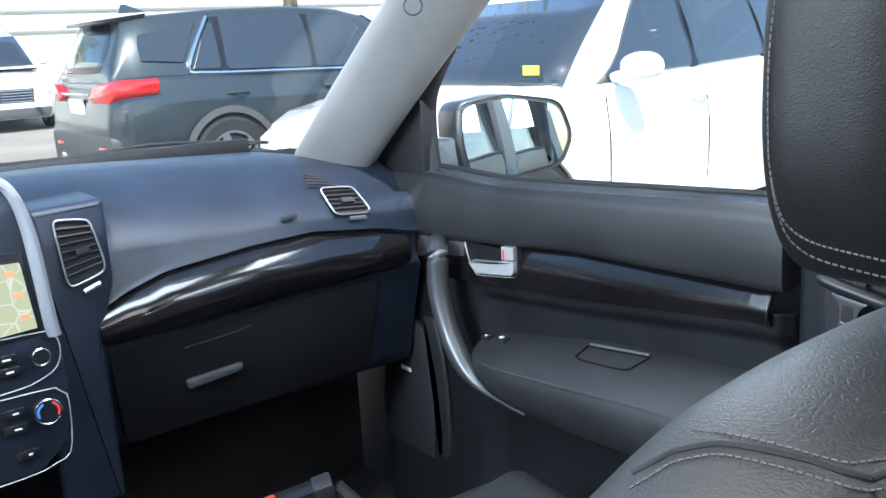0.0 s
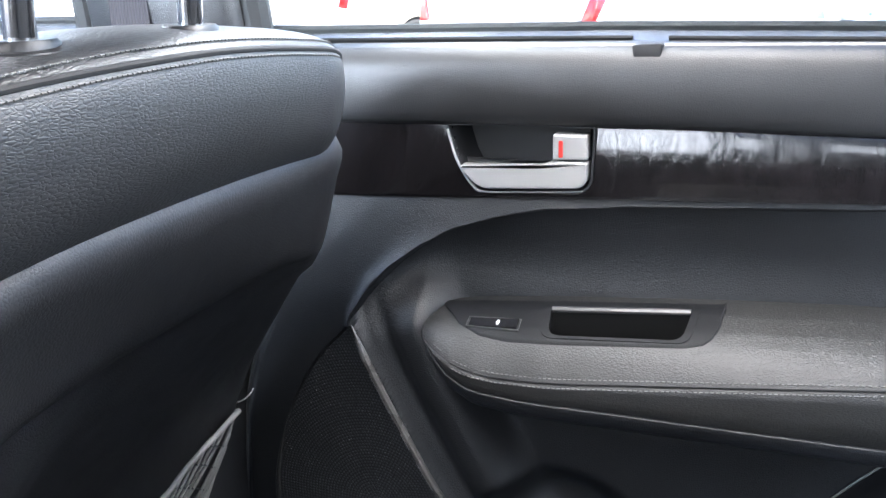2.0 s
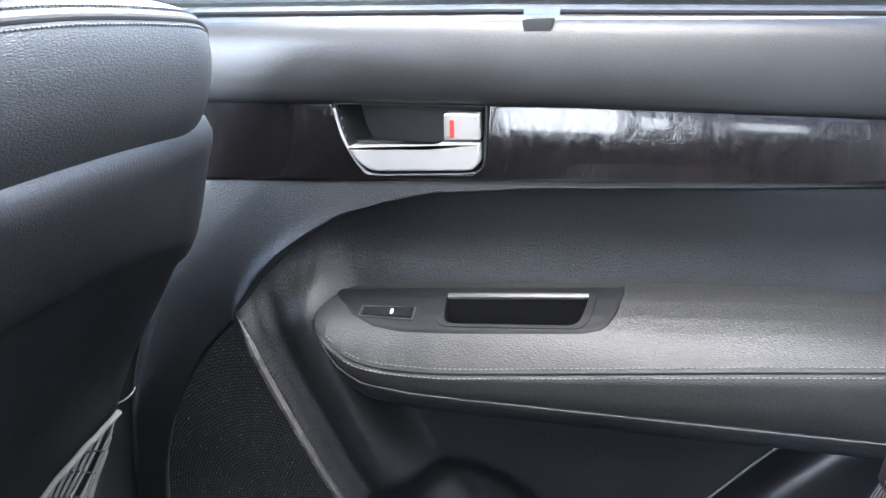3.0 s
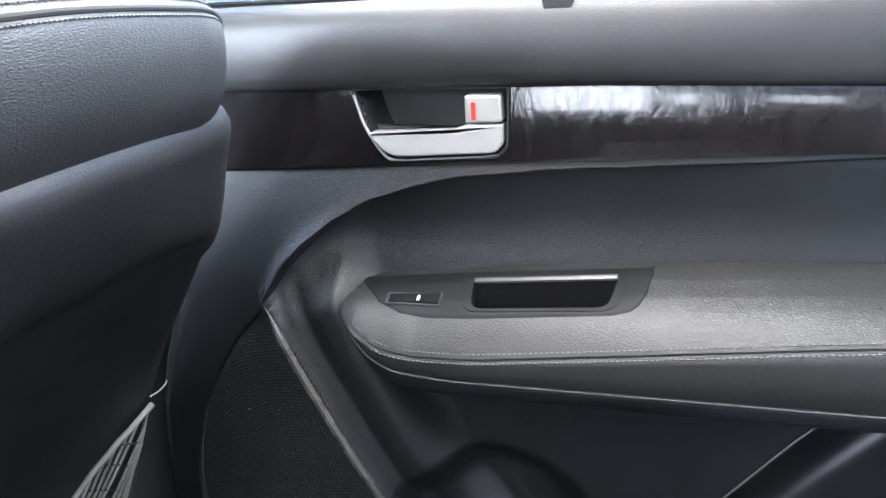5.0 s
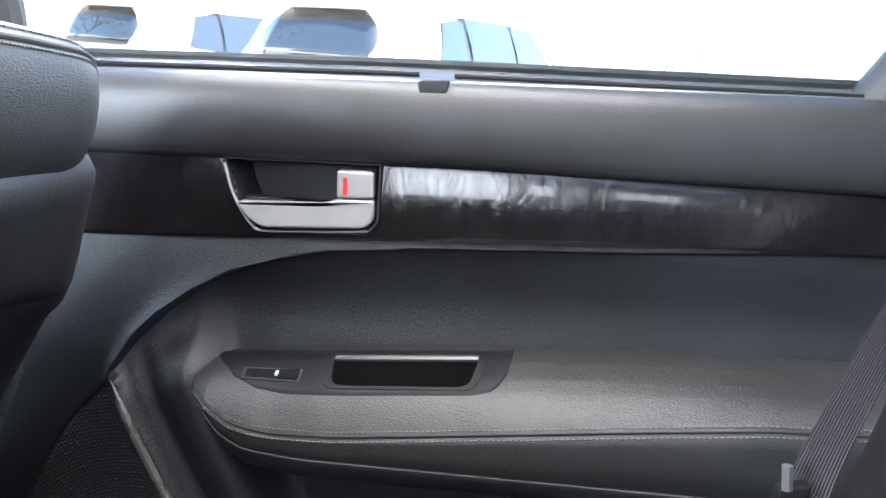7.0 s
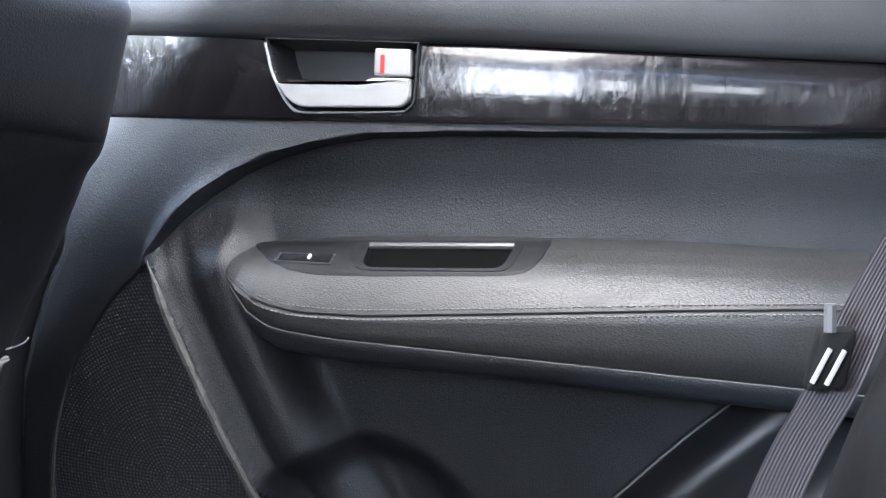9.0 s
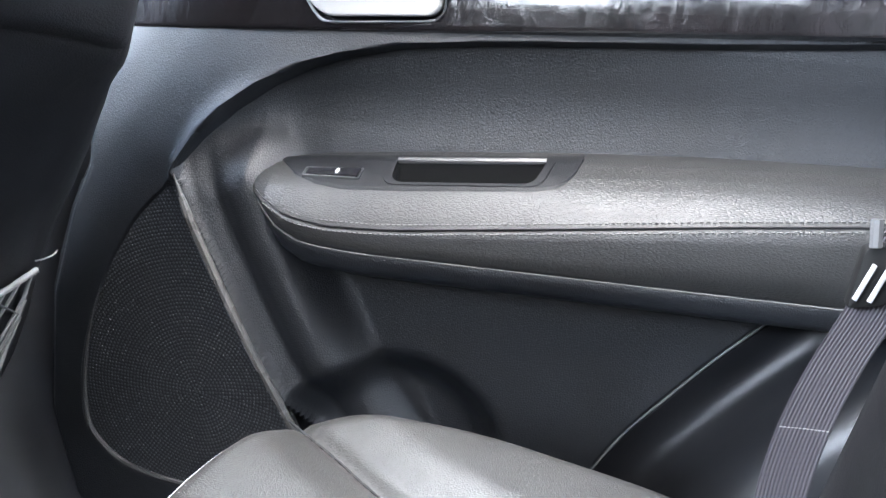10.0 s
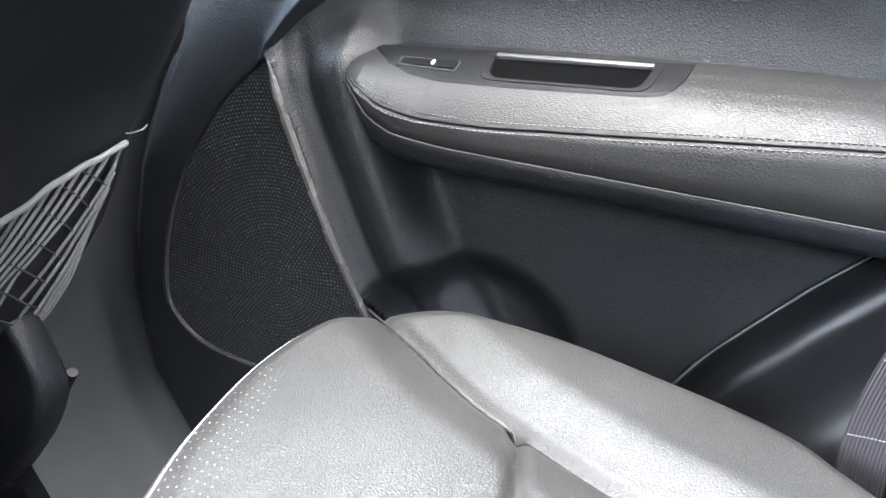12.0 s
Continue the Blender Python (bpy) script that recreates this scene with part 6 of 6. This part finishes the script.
part("plate", prism(plate, "x", 0.7135, 0.7160, 0.0006), LATCH_GREY, tongue, "grey metal tongue plate")
slot = rounded([(0.426, 0.999), (0.427, 0.980), (0.413, 0.978), (0.413, 0.998)], 0.004, 4)
part("slot", prism(slot, "x", 0.7125, 0.7150, 0.0004), SEAM, tongue, "dark slot")
for z in (0.9785, 0.9635):
    make("slot_edge", *tube([(0.7125, 0.427, z + 0.001), (0.7125, 0.420, z - 0.0005), (0.7125, 0.413, z)], 0.0007, 6, 8), SATIN, tongue, "bright worn edge")


# ---- parked cars ----
def paint(name, col, metal=0.0, rough=0.35):
    m = material(name, col, rough, metal, 1.0)
    m.node_tree.nodes["Principled BSDF"].inputs["Coat Roughness"].default_value = 0.05
    return m


TYRE = material("tyre", (0.02, 0.02, 0.021), 0.85)
ALLOY = material("alloy", (0.55, 0.55, 0.56), 0.3, 0.9)
CAR_GLASS = material("car_glass", (0.022, 0.028, 0.034), 0.03, 0.0, 1.0, 0.7)
TAIL = material("tail_lamp", (0.62, 0.012, 0.012), 0.12, 0.0, 1.0)
LAMP = material("head_lamp", (0.75, 0.77, 0.8), 0.1, 0.2, 1.0)
PLATE = material("plate_white", (0.8, 0.8, 0.8), 0.5)
CLADDING = material("cladding", (0.07, 0.07, 0.072), 0.6)


def wheel(car, at, r=0.36, w=0.23):
    wh = empty_part("wheel", car)
    wh.location = at
    prof = [(r * 0.66, -w / 2), (r * 0.92, -w / 2), (r, -w / 2 + 0.03), (r, w / 2 - 0.03), (r * 0.92, w / 2), (r * 0.66, w / 2)]
    rings = [[(q * math.cos(2 * math.pi * i / 32), d, q * math.sin(2 * math.pi * i / 32)) for q, d in prof] for i in range(33)]
    make("tyre", *loft(rings, cap=False), TYRE, wh, "black tyre")
    v = []
    for i in range(5):
        a = 2 * math.pi * i / 5
        for s in (-1, 1):
            c, d = math.cos(a), math.sin(a)
            p, q = -d, c
            poly = [(0.03 * c + 0.05 * p, 0.03 * d + 0.05 * q), (0.66 * r * c + 0.03 * p, 0.66 * r * d + 0.03 * q), (0.66 * r * c - 0.03 * p, 0.66 * r * d - 0.03 * q), (0.03 * c - 0.05 * p, 0.03 * d - 0.05 * q)]
            v.append(loft([[(x, s * w * 0.36, z) for x, z in poly], [(x, s * w * 0.46, z) for x, z in poly]]))
    ring = [[(q * math.cos(2 * math.pi * i / 32), d, q * math.sin(2 * math.pi * i / 32)) for q, d in ((0.60 * r, -w * 0.48), (0.68 * r, -w * 0.48), (0.68 * r, w * 0.48), (0.60 * r, w * 0.48))] for i in range(33)]
    make("rim", *join(loft(ring, cap=False), *v), ALLOY, wh, "silver alloy rim")
    rings = [[(q * math.cos(2 * math.pi * i / 24), d, q * math.sin(2 * math.pi * i / 24)) for i in range(24)] for q, d in ((0.60 * r, -0.02), (0.60 * r, 0.02))]
    make("disc", *loft(rings), TYRE, wh, "dark brake disc")


def suv(label, mat, m, L=4.7, W=1.86, H=1.68, belt=1.08, chrome_line=False, nose=1.0, rear="tall", roof_rails=True, lower=None, set_back=0.0, snout=0.0):
    """A parked car; its own x runs from nose (0) to tail (L), y across, z up."""
    car = empty("parked_car", label, "car")
    half = W / 2
    # x, lower edge, shoulder height, half width
    st = [(0.0, 0.42, 0.68, 0.60), (0.06, 0.30, 0.82, 0.74), (0.20, 0.24, 0.92, 0.86), (0.45, 0.22, 0.98, 0.94), (0.9, 0.22, 1.03, 0.985), (1.25, 0.22, 1.06, 1.0), (1.7, 0.22, belt, 1.0), (2.4, 0.22, belt + 0.005, 1.0), (3.2, 0.22, belt + 0.02, 1.0), (L - 0.9, 0.22, belt + 0.05, 1.0), (L - 0.45, 0.24, belt + 0.07, 0.985), (L - 0.18, 0.27, belt + 0.06, 0.955), (L - 0.05, 0.32, belt + 0.02, 0.92), (L, 0.42, 0.72, 0.88)]
    rings = []
    for x, zb, zs, k in st:
        w = half * k
        rings.append([(x, -w * 0.86, zb), (x, -w * 0.97, zb + 0.08), (x, -w, zb + 0.28 * (zs - zb) + 0.05), (x, -w * 0.995, zs - 0.28 * (zs - zb)), (x, -w * 0.965, zs - 0.05), (x, -w * 0.90, zs),
                      (x, -w * 0.4, zs + 0.035 * (1 if x < 1.3 else 0)), (x, w * 0.4, zs + 0.035 * (1 if x < 1.3 else 0)), (x, w * 0.90, zs), (x, w * 0.965, zs - 0.05), (x, w * 0.995, zs - 0.28 * (zs - zb)), (x, w, zb + 0.28 * (zs - zb) + 0.05), (x, w * 0.97, zb + 0.08), (x, w * 0.86, zb)])
    make("body", *loft(rings), mat, car, "painted car body", sharp=45)
    # cabin
    g = [(1.18, belt - 0.04, 0.86, belt - 0.04, 0.80), (1.55, belt - 0.02, 0.885, belt + 0.24, 0.74), (1.95, belt - 0.02, 0.89, H - 0.10, 0.68), (2.25, belt - 0.01, 0.89, H - 0.03, 0.665), (2.8, belt, 0.89, H, 0.66), (3.5, belt + 0.02, 0.89, H - 0.01, 0.66), (L - 0.55, belt + 0.04, 0.88, H - 0.05, 0.65), (L - 0.28, belt + 0.05, 0.86, H - 0.09, 0.63), (L - 0.12, belt + 0.04, 0.82, belt + 0.18, 0.74), (L - 0.07, belt + 0.02, 0.80, belt + 0.05, 0.78)]
    g = [(x + set_back * step(2.6, 1.3, x), zb, kb, zt, kt) for x, zb, kb, zt, kt in g]
    rings = []
    for x, zb, kb, zt, kt in g:
        rings.append([(x, -half * kb, zb), (x, -half * (kb + kt) / 2 - 0.02, (zb + zt) / 2), (x, -half * kt, zt - 0.03), (x, -half * kt + 0.07, zt), (x, 0, zt + 0.015), (x, half * kt - 0.07, zt), (x, half * kt, zt - 0.03), (x, half * (kb + kt) / 2 + 0.02, (zb + zt) / 2), (x, half * kb, zb)])
    make("roof", *loft(rings), mat, car, "painted roof and pillars", sharp=45)

    def gside(x, q, s):
        """A place on the cabin side, q from belt to roof."""
        for a, b in zip(g, g[1:]):
            if x <= b[0]:
                break
        t = (x - a[0]) / (b[0] - a[0])
        zb, kb, zt, kt = (a[i] + (b[i] - a[i]) * t for i in (1, 2, 3, 4))
        z = zb + (zt - zb) * q
        y = half * (kb + (kt - kb) * q) + 0.022 * (1 - abs(2 * q - 1)) + 0.016
        return Vector((x, s * y, z))
    wins = [[(1.66 - 0.2 * set_back, 0.10), (2.64, 0.10), (2.64, 0.88), (2.16 + 0.4 * set_back, 0.88)], [(2.69, 0.10), (3.56, 0.11), (3.53, 0.88), (2.69, 0.88)], [(3.61, 0.12), (4.12, 0.18), (3.92, 0.80), (3.58, 0.88)]]
    if rear == "wide":
        wins[2:] = [[(3.61, 0.12), (3.86, 0.13), (3.72, 0.62), (3.60, 0.87)], [(3.95, 0.24), (4.34, 0.30), (4.27, 0.72), (3.76, 0.84)]]
    for s in (-1, 1):
        for wq in wins:
            q = []
            n = 6
            for i in range(4):
                a, b = wq[i], wq[(i + 1) % 4]
                for k in range(n):
                    q.append((a[0] + (b[0] - a[0]) * k / n, a[1] + (b[1] - a[1]) * k / n))
            outer = [gside(min(x, L - 0.35), z, s) for x, z in q]
            inner = [p - Vector((0, s * 0.05, 0)) for p in outer]
            make("window", *loft([inner, outer]), CAR_GLASS, car, "dark side window")
        for xa, xb in ((2.625, 2.705), (3.535, 3.625)):
            strip = [gside(xa, 0.08, s), gside(xb, 0.09, s), gside(xb, 0.89, s), gside(xa, 0.89, s)]
            make("pillar_trim", *loft([[p - Vector((0, s * 0.04, 0)) for p in strip], [p + Vector((0, s * 0.003, 0)) for p in strip]]), BLACK, car, "black window pillar cover", smooth=False)
        if chrome_line:
            pts = [gside(1.7, 0.06, s), gside(2.6, 0.06, s), gside(3.5, 0.06, s), gside(3.80, 0.07, s), gside(3.91, 0.10, s), gside(3.84, 0.40, s), gside(3.64, 0.90, s)]
            make("window_trim", *tube(pts, 0.016, 6, 60), CHROME, car, "bright window trim")
        for x in (2.55, 3.52):
            make("door_handle", *tube([(x - 0.10, s * (half * 0.99), belt - 0.12), (x, s * (half + 0.025), belt - 0.115), (x + 0.10, s * (half * 0.99), belt - 0.115)], 0.014, 8, 12), mat, car, "door handle")
        for x in (1.62, 2.66, 3.58):
            make("door_gap", *tube([(x, s * half * 0.967, belt - 0.06), (x, s * half * 1.0, belt - 0.3), (x, s * half * 1.0, 0.55), (x + 0.0, s * half * 0.985, 0.36)], 0.005, 5, 12), SEAM, car, "door gap")
        mp = [(1.78, s * (half * 0.9), belt + 0.03), (1.76, s * (half + 0.10), belt + 0.08)]
        rings = []
        for x, k in ((1.64, 0.55), (1.68, 0.9), (1.74, 1.0), (1.80, 0.95)):
            rings.append([(x, s * (half + 0.12) + 0.115 * k * math.cos(2 * math.pi * i / 14), belt + 0.09 + 0.085 * k * math.sin(2 * math.pi * i / 14)) for i in range(14)])
        make("wing_mirror", *join(loft(rings), tube(mp, 0.03, 8)), mat, car, "wing mirror")
        make("sill", *loft([[(x, s * half * k, 0.24), (x, s * (half * k + 0.008), 0.26), (x, s * (half * k + 0.008), z), (x, s * half * k * 0.99, z + 0.02)] for x, k, z in ((1.35, 0.985, 0.36), (1.9, 0.99, 0.40), (3.0, 0.99, 0.40), (L - 1.35, 0.985, 0.36))]), lower or CLADDING, car, "dark sill cladding")
        for x in (0.95, L - 1.02):
            arch = [(x + 0.455 * math.cos(a), 0.36 + 0.455 * math.sin(a)) for a in [math.pi * i / 20 for i in range(21)]]
            inn = [(x + 0.395 * math.cos(a), 0.36 + 0.395 * math.sin(a)) for a in [math.pi * i / 20 for i in range(21)]]
            yy = s * half * 0.955
            make("wheel_arch", *loft([[(p[0], yy + s * 0.065, p[1]) for p in arch], [(p[0], yy + s * 0.072, p[1]) for p in inn], [(p[0], yy - s * 0.25, p[1]) for p in inn]], closed=False), lower or CLADDING, car, "dark wheel arch lining")
            disc = [(x + 0.40 * math.cos(2 * math.pi * i / 32), 0.36 + 0.40 * math.sin(2 * math.pi * i / 32)) for i in range(32)]
            make("arch_hollow", *loft([[(p[0], s * half * 0.90, max(0.2, p[1])) for p in disc], [(p[0], s * (half + 0.004), max(0.2, p[1])) for p in disc]]), SEAM, car, "dark wheel arch hollow")
            wheel(car, (x, s * (half - 0.085), 0.36))
    # windscreen and rear window
    n = 8
    for lo, hi, nm in (((1.22 + set_back, belt - 0.005, 0.80), (1.93 + 0.5 * set_back, H - 0.115, 0.655), "windscreen"), ((L - 0.085, belt + 0.09, 0.66), (L - 0.27, H - 0.13, 0.56), "rear_window")):
        sgn = -1 if nm == "windscreen" else 1
        rings = []
        for t in (0, 0.25, 0.5, 0.75, 1):
            x, z, k = (lo[i] + (hi[i] - lo[i]) * t for i in range(3))
            bow = 0.035 * math.sin(math.pi * t)
            rings.append([(x + sgn * (0.025 + bow * 0.6) - sgn * 0.05 * (abs(2 * i / n - 1) ** 2), half * k * (2 * i / n - 1), z + 0.02) for i in range(n + 1)])
        v, f = loft(rings, closed=False)
        ob = make(nm, v, f, CAR_GLASS, car, "dark glass")
        s2 = ob.modifiers.new("thickness", "SOLIDIFY")
        s2.thickness = 0.012
    # lamps, grille, plate, bumpers
    for s in (-1, 1):
        if rear == "tall":
            q, depth = [(0.77, 0.87), (0.90, 0.85), (0.915, 1.09), (0.86, 1.12)], 0.14
        else:
            q, depth = [(0.42, 0.94), (0.60, 1.05), (0.99, 1.09), (1.0, 0.98), (0.88, 0.90), (0.52, 0.90)], 0.36
        bm = prism(rounded([(s * half * y, z) for y, z in q], 0.02, 3), "x", L - depth, L + 0.012, 0.012)
        for v in bm.verts:
            v.co.x -= 0.22 * max(0.0, abs(v.co.y) / half - 0.72) + 0.10 * max(0.0, v.co.z - 1.0)
        part("tail_lamp", bm, TAIL, car, "red tail lamp")
        q = [(0.05, s * half * 0.50, 0.80), (0.12, s * half * 0.80, 0.84), (0.42, s * half * 0.955, 0.90), (0.30, s * half * 0.95, 0.80), (0.05, s * half * 0.74, 0.72)]
        make("head_lamp", *loft([[Vector(p) + Vector((0.06, -s * 0.04, 0)) for p in q], [Vector(p) + Vector((-0.025, s * 0.012, 0)) for p in q]]), LAMP, car, "clear head lamp", smooth=False)
        part("rear_reflector", box((L - 0.02, s * half * 0.66 - 0.09, 0.50), (L + 0.022, s * half * 0.66 + 0.09, 0.535), 0.006), TAIL, car, "red reflector")
        part("exhaust", box((L - 0.06, s * half * 0.60 - 0.08, 0.36), (L + 0.02, s * half * 0.60 + 0.08, 0.43), 0.02), CHROME, car, "chrome exhaust tip")
    part("rear_bumper", prism(rounded([(-half * 0.90, 0.30), (half * 0.90, 0.30), (half * 0.93, 0.63), (-half * 0.93, 0.63)], 0.06, 4), "x", L - 0.20, L + 0.012, 0.02), lower or CLADDING, car, "dark lower rear bumper")
    part("number_plate", box((L - 0.02, -0.17, 0.80), (L + 0.016, 0.17, 0.93), 0.004), PLATE, car, "plain pale number plate")
    part("tailgate_bar", box((L - 0.03, -0.38, 0.955), (L + 0.012, 0.38, 0.985), 0.006), CHROME, car, "bright tailgate bar")
    for i in range(5):
        part("grille_bar", box((-0.012, -0.42, 0.56 + 0.05 * i), (0.06, 0.42, 0.58 + 0.05 * i), 0.004), CHROME, car, "bright grille bar")
    part("grille_back", box((0.0, -0.44, 0.53), (0.07, 0.44, 0.80), 0.01), SEAM, car, "dark grille opening")
    part("front_bumper", prism(rounded([(-half * 0.7, 0.26), (half * 0.7, 0.26), (half * 0.75, 0.44), (-half * 0.75, 0.44)], 0.05, 4), "x", -0.015, 0.2, 0.02), lower or CLADDING, car, "dark lower front bumper")
    part("spoiler", prism(rounded([(L - 0.52, H - 0.03), (L - 0.16, H - 0.075), (L - 0.16, H - 0.11), (L - 0.5, H - 0.09)], 0.01, 3), "y", -half * 0.60, half * 0.60, 0.01), BLACK if rear == "wide" else mat, car, "roof spoiler")
    if roof_rails:
        for s in (-1, 1):
            make("roof_rail", *tube([(2.2, s * half * 0.60, H - 0.02), (2.4, s * half * 0.61, H + 0.03), (3.6, s * half * 0.61, H + 0.025), (3.95, s * half * 0.60, H - 0.03)], 0.014, 8, 20), ALLOY, car, "silver roof rail")
    make("aerial", *loft([[(L - 0.72, -0.02, H), (L - 0.72, 0.02, H), (L - 0.48, 0.02, H - 0.01), (L - 0.48, -0.02, H - 0.01)], [(L - 0.54, -0.006, H + 0.075), (L - 0.54, 0.006, H + 0.075), (L - 0.50, 0.006, H + 0.07), (L - 0.50, -0.006, H + 0.07)]]), mat, car, "shark fin aerial")
    for ob in car.children:
        if snout and ob.type == "MESH":
            for v in ob.data.vertices:
                if v.co.x < 1.2:
                    v.co.x += snout * (1 - v.co.x / 1.2)
    car.matrix_basis = m
    return car


WHITE_PAINT = paint("white_paint", (0.82, 0.81, 0.78))
PEARL = paint("pearl_paint", (0.80, 0.78, 0.74))
GREY_PAINT = paint("grey_paint", (0.040, 0.050, 0.054), 0.45)
DARK_PAINT = paint("dark_paint", (0.03, 0.032, 0.035), 0.3)
TAN = material("tan_cladding", (0.26, 0.22, 0.18), 0.6)

# the nose of a car built here looks along its -x
white_suv = suv("white family SUV parked across beside the car", WHITE_PAINT, pose(1.72, 3.93, 0, 0, 0, 5.9) @ Matrix.Scale(0.95, 4), 4.9, 1.95, 1.68, 1.08, roof_rails=False, lower=WHITE_PAINT, set_back=0.2, snout=0.38)
part("screen_tag", box((1.452, -0.60, 1.145), (1.458, -0.48, 1.20)), material("yellow_tag", (0.75, 0.72, 0.08), 0.6), white_suv, "small yellow tag inside the windscreen")
suv("dark grey SUV with red tail lamps parked ahead", GREY_PAINT, pose(6.72, 8.46, 0, 0, 0, 181.5) @ Matrix.Scale(1.015, 4), 4.65, 1.84, 1.66, 1.04, True, rear="wide", roof_rails=False)
suv("white SUV facing the car far ahead", WHITE_PAINT, pose(3.35, 18.0, 0, 0, 0, 90), 4.9, 1.95, 1.9, 1.2)
suv("white crossover seen from behind with tall red tail lamps", PEARL, pose(10.28, -0.01, 0, 0, 0, 158) @ Matrix.Scale(0.92, 4), 4.8, 1.90, 1.68, 1.06, lower=TAN)
suv("second white crossover parked beyond the first", PEARL, pose(12.6, 2.9, 0, 0, 0, 158) @ Matrix.Scale(0.92, 4), 4.8, 1.90, 1.68, 1.06, lower=TAN)
pale_car = suv("pale blue car with glare painted into its glass", paint("pale_blue_paint", (0.50, 0.62, 0.78)), pose(5.6, -1.95, 0, 0, 0, 4.0) @ Matrix.Scale(0.95, 4), 4.7, 1.86, 1.60, 1.02, roof_rails=False)
# pale glass colour stands in for overexposed glare on this car's windows
GLARE_GLASS = material("glare_glass", (0.55, 0.56, 0.57), 0.12, 0.0, 1.0)
for piece in pale_car.children_recursive:
    if piece.type == "MESH" and piece.data.materials[0] == CAR_GLASS:
        piece.data.materials[0] = GLARE_GLASS
suv("dark car parked far off in the sun", DARK_PAINT, pose(19.0, 1.0, 0, 0, 0, 160), 5.2, 1.95, 1.75, 1.1)


# ---- buildings round the car park ----
def building(label, lo, hi, mat, rows, cols, face):
    b = empty("building", label, "building")
    part("wall", box(lo, hi, 0.05), mat, b, "rendered wall")
    part("roof", box((lo[0] - 0.3, lo[1] - 0.3, hi[2]), (hi[0] + 0.3, hi[1] + 0.3, hi[2] + 0.35), 0.05), PLASTIC_GREY, b, "grey flat roof edge")
    for r in range(rows):
        for c in range(cols):
            z = 1.0 + r * 3.2
            if face == "y":
                w = (hi[0] - lo[0]) / cols
                x = lo[0] + w * (c + 0.5)
                part("window", box((x - w * 0.3, lo[1] - 0.04, z), (x + w * 0.3, lo[1] + 0.05, z + 1.5), 0.02), CAR_GLASS, b, "dark window")
            else:
                w = (hi[1] - lo[1]) / cols
                y = lo[1] + w * (c + 0.5)
                part("window", box((lo[0] - 0.04, y - w * 0.3, z), (lo[0] + 0.05, y + w * 0.3, z + 1.5), 0.02), CAR_GLASS, b, "dark window")
    return b


RENDER_WHITE = grained("white_render", (0.75, 0.74, 0.71), 0.85, 40, 0.3, mottled=0.06)
hall = empty("building", "long white metal hall with a horizontal band", "building")
part("wall", box((-14, 34, 0), (34, 48, 6.5), 0.05), RENDER_WHITE, hall, "white sheet wall")
for z in (2.2, 2.9, 3.6, 4.3):
    part("wall_rib", box((-14, 33.95, z), (34, 34.0, z + 0.12), 0.01), PLASTIC_GREY, hall, "grey horizontal rib")
building("pale two-storey building behind the car park", (34, -16, 0), (46, 14, 6.4), RENDER_WHITE, 0, 8, "x")


# ---- trees ----
LEAF = material("leaf", (0.10, 0.13, 0.03), 0.6)
nt = LEAF.node_tree
gi = nt.nodes.new("ShaderNodeNewGeometry")
nt.links.new(ramp(nt, gi.outputs["Random Per Island"], [(0.0, (0.05, 0.09, 0.02)), (0.6, (0.14, 0.15, 0.03)), (1.0, (0.30, 0.22, 0.04))]), nt.nodes["Principled BSDF"].inputs["Base Color"])
BARK = grained("bark", (0.12, 0.09, 0.065), 0.9, 60, 0.8)


def tree(x, y, h, seed):
    rnd = random.Random(seed)
    t = empty("tree", "leafy green and yellow tree beside the car park", "tree", "trees round the car park", loc=(x, y, 0))
    limbs = [tube([(0, 0, 0), (0.05, 0.02, h * 0.25), (0.0, 0.05, h * 0.55), (0.05, 0, h * 0.8)], lambda q: 0.16 * (1 - 0.75 * q), 10, 14)]
    tips = []
    for i in range(14):
        a, z = rnd.uniform(0, 6.28), h * rnd.uniform(0.35, 0.75)
        r = h * rnd.uniform(0.18, 0.34)
        tip = Vector((r * math.cos(a), r * math.sin(a), z + h * rnd.uniform(0.08, 0.25)))
        limbs.append(tube([(0, 0, z), tuple(tip * 0.5 + Vector((0, 0, z * 0.5 + 0.05))), tuple(tip)], lambda q: 0.06 * (1 - 0.8 * q), 6, 8))
        tips.append(tip)
    make("trunk", *join(*limbs), BARK, t, "brown trunk and limbs")
    verts, faces = [], []
    for i in range(2600):
        c = rnd.choice(tips) + Vector((rnd.gauss(0, 1), rnd.gauss(0, 1), rnd.gauss(0, 0.8))) * h * 0.09
        u = Vector((rnd.gauss(0, 1), rnd.gauss(0, 1), rnd.gauss(0, 1))).normalized()
        w = u.orthogonal().normalized()
        s = rnd.uniform(0.07, 0.14)
        o = len(verts)
        verts += [c - u * s, c + w * s * 0.5, c + u * s, c - w * s * 0.5]
        faces.append((o, o + 1, o + 2, o + 3))
    make("crown", verts, faces, LEAF, t, "loose crown of small leaves", smooth=False)
    return t


tree(-7.5, 6.5, 7.0, 3)
tree(-9.0, -4.0, 8.0, 4)
tree(-1.0, 24.0, 7.0, 5)
tree(7.6, 14.8, 11.0, 6)
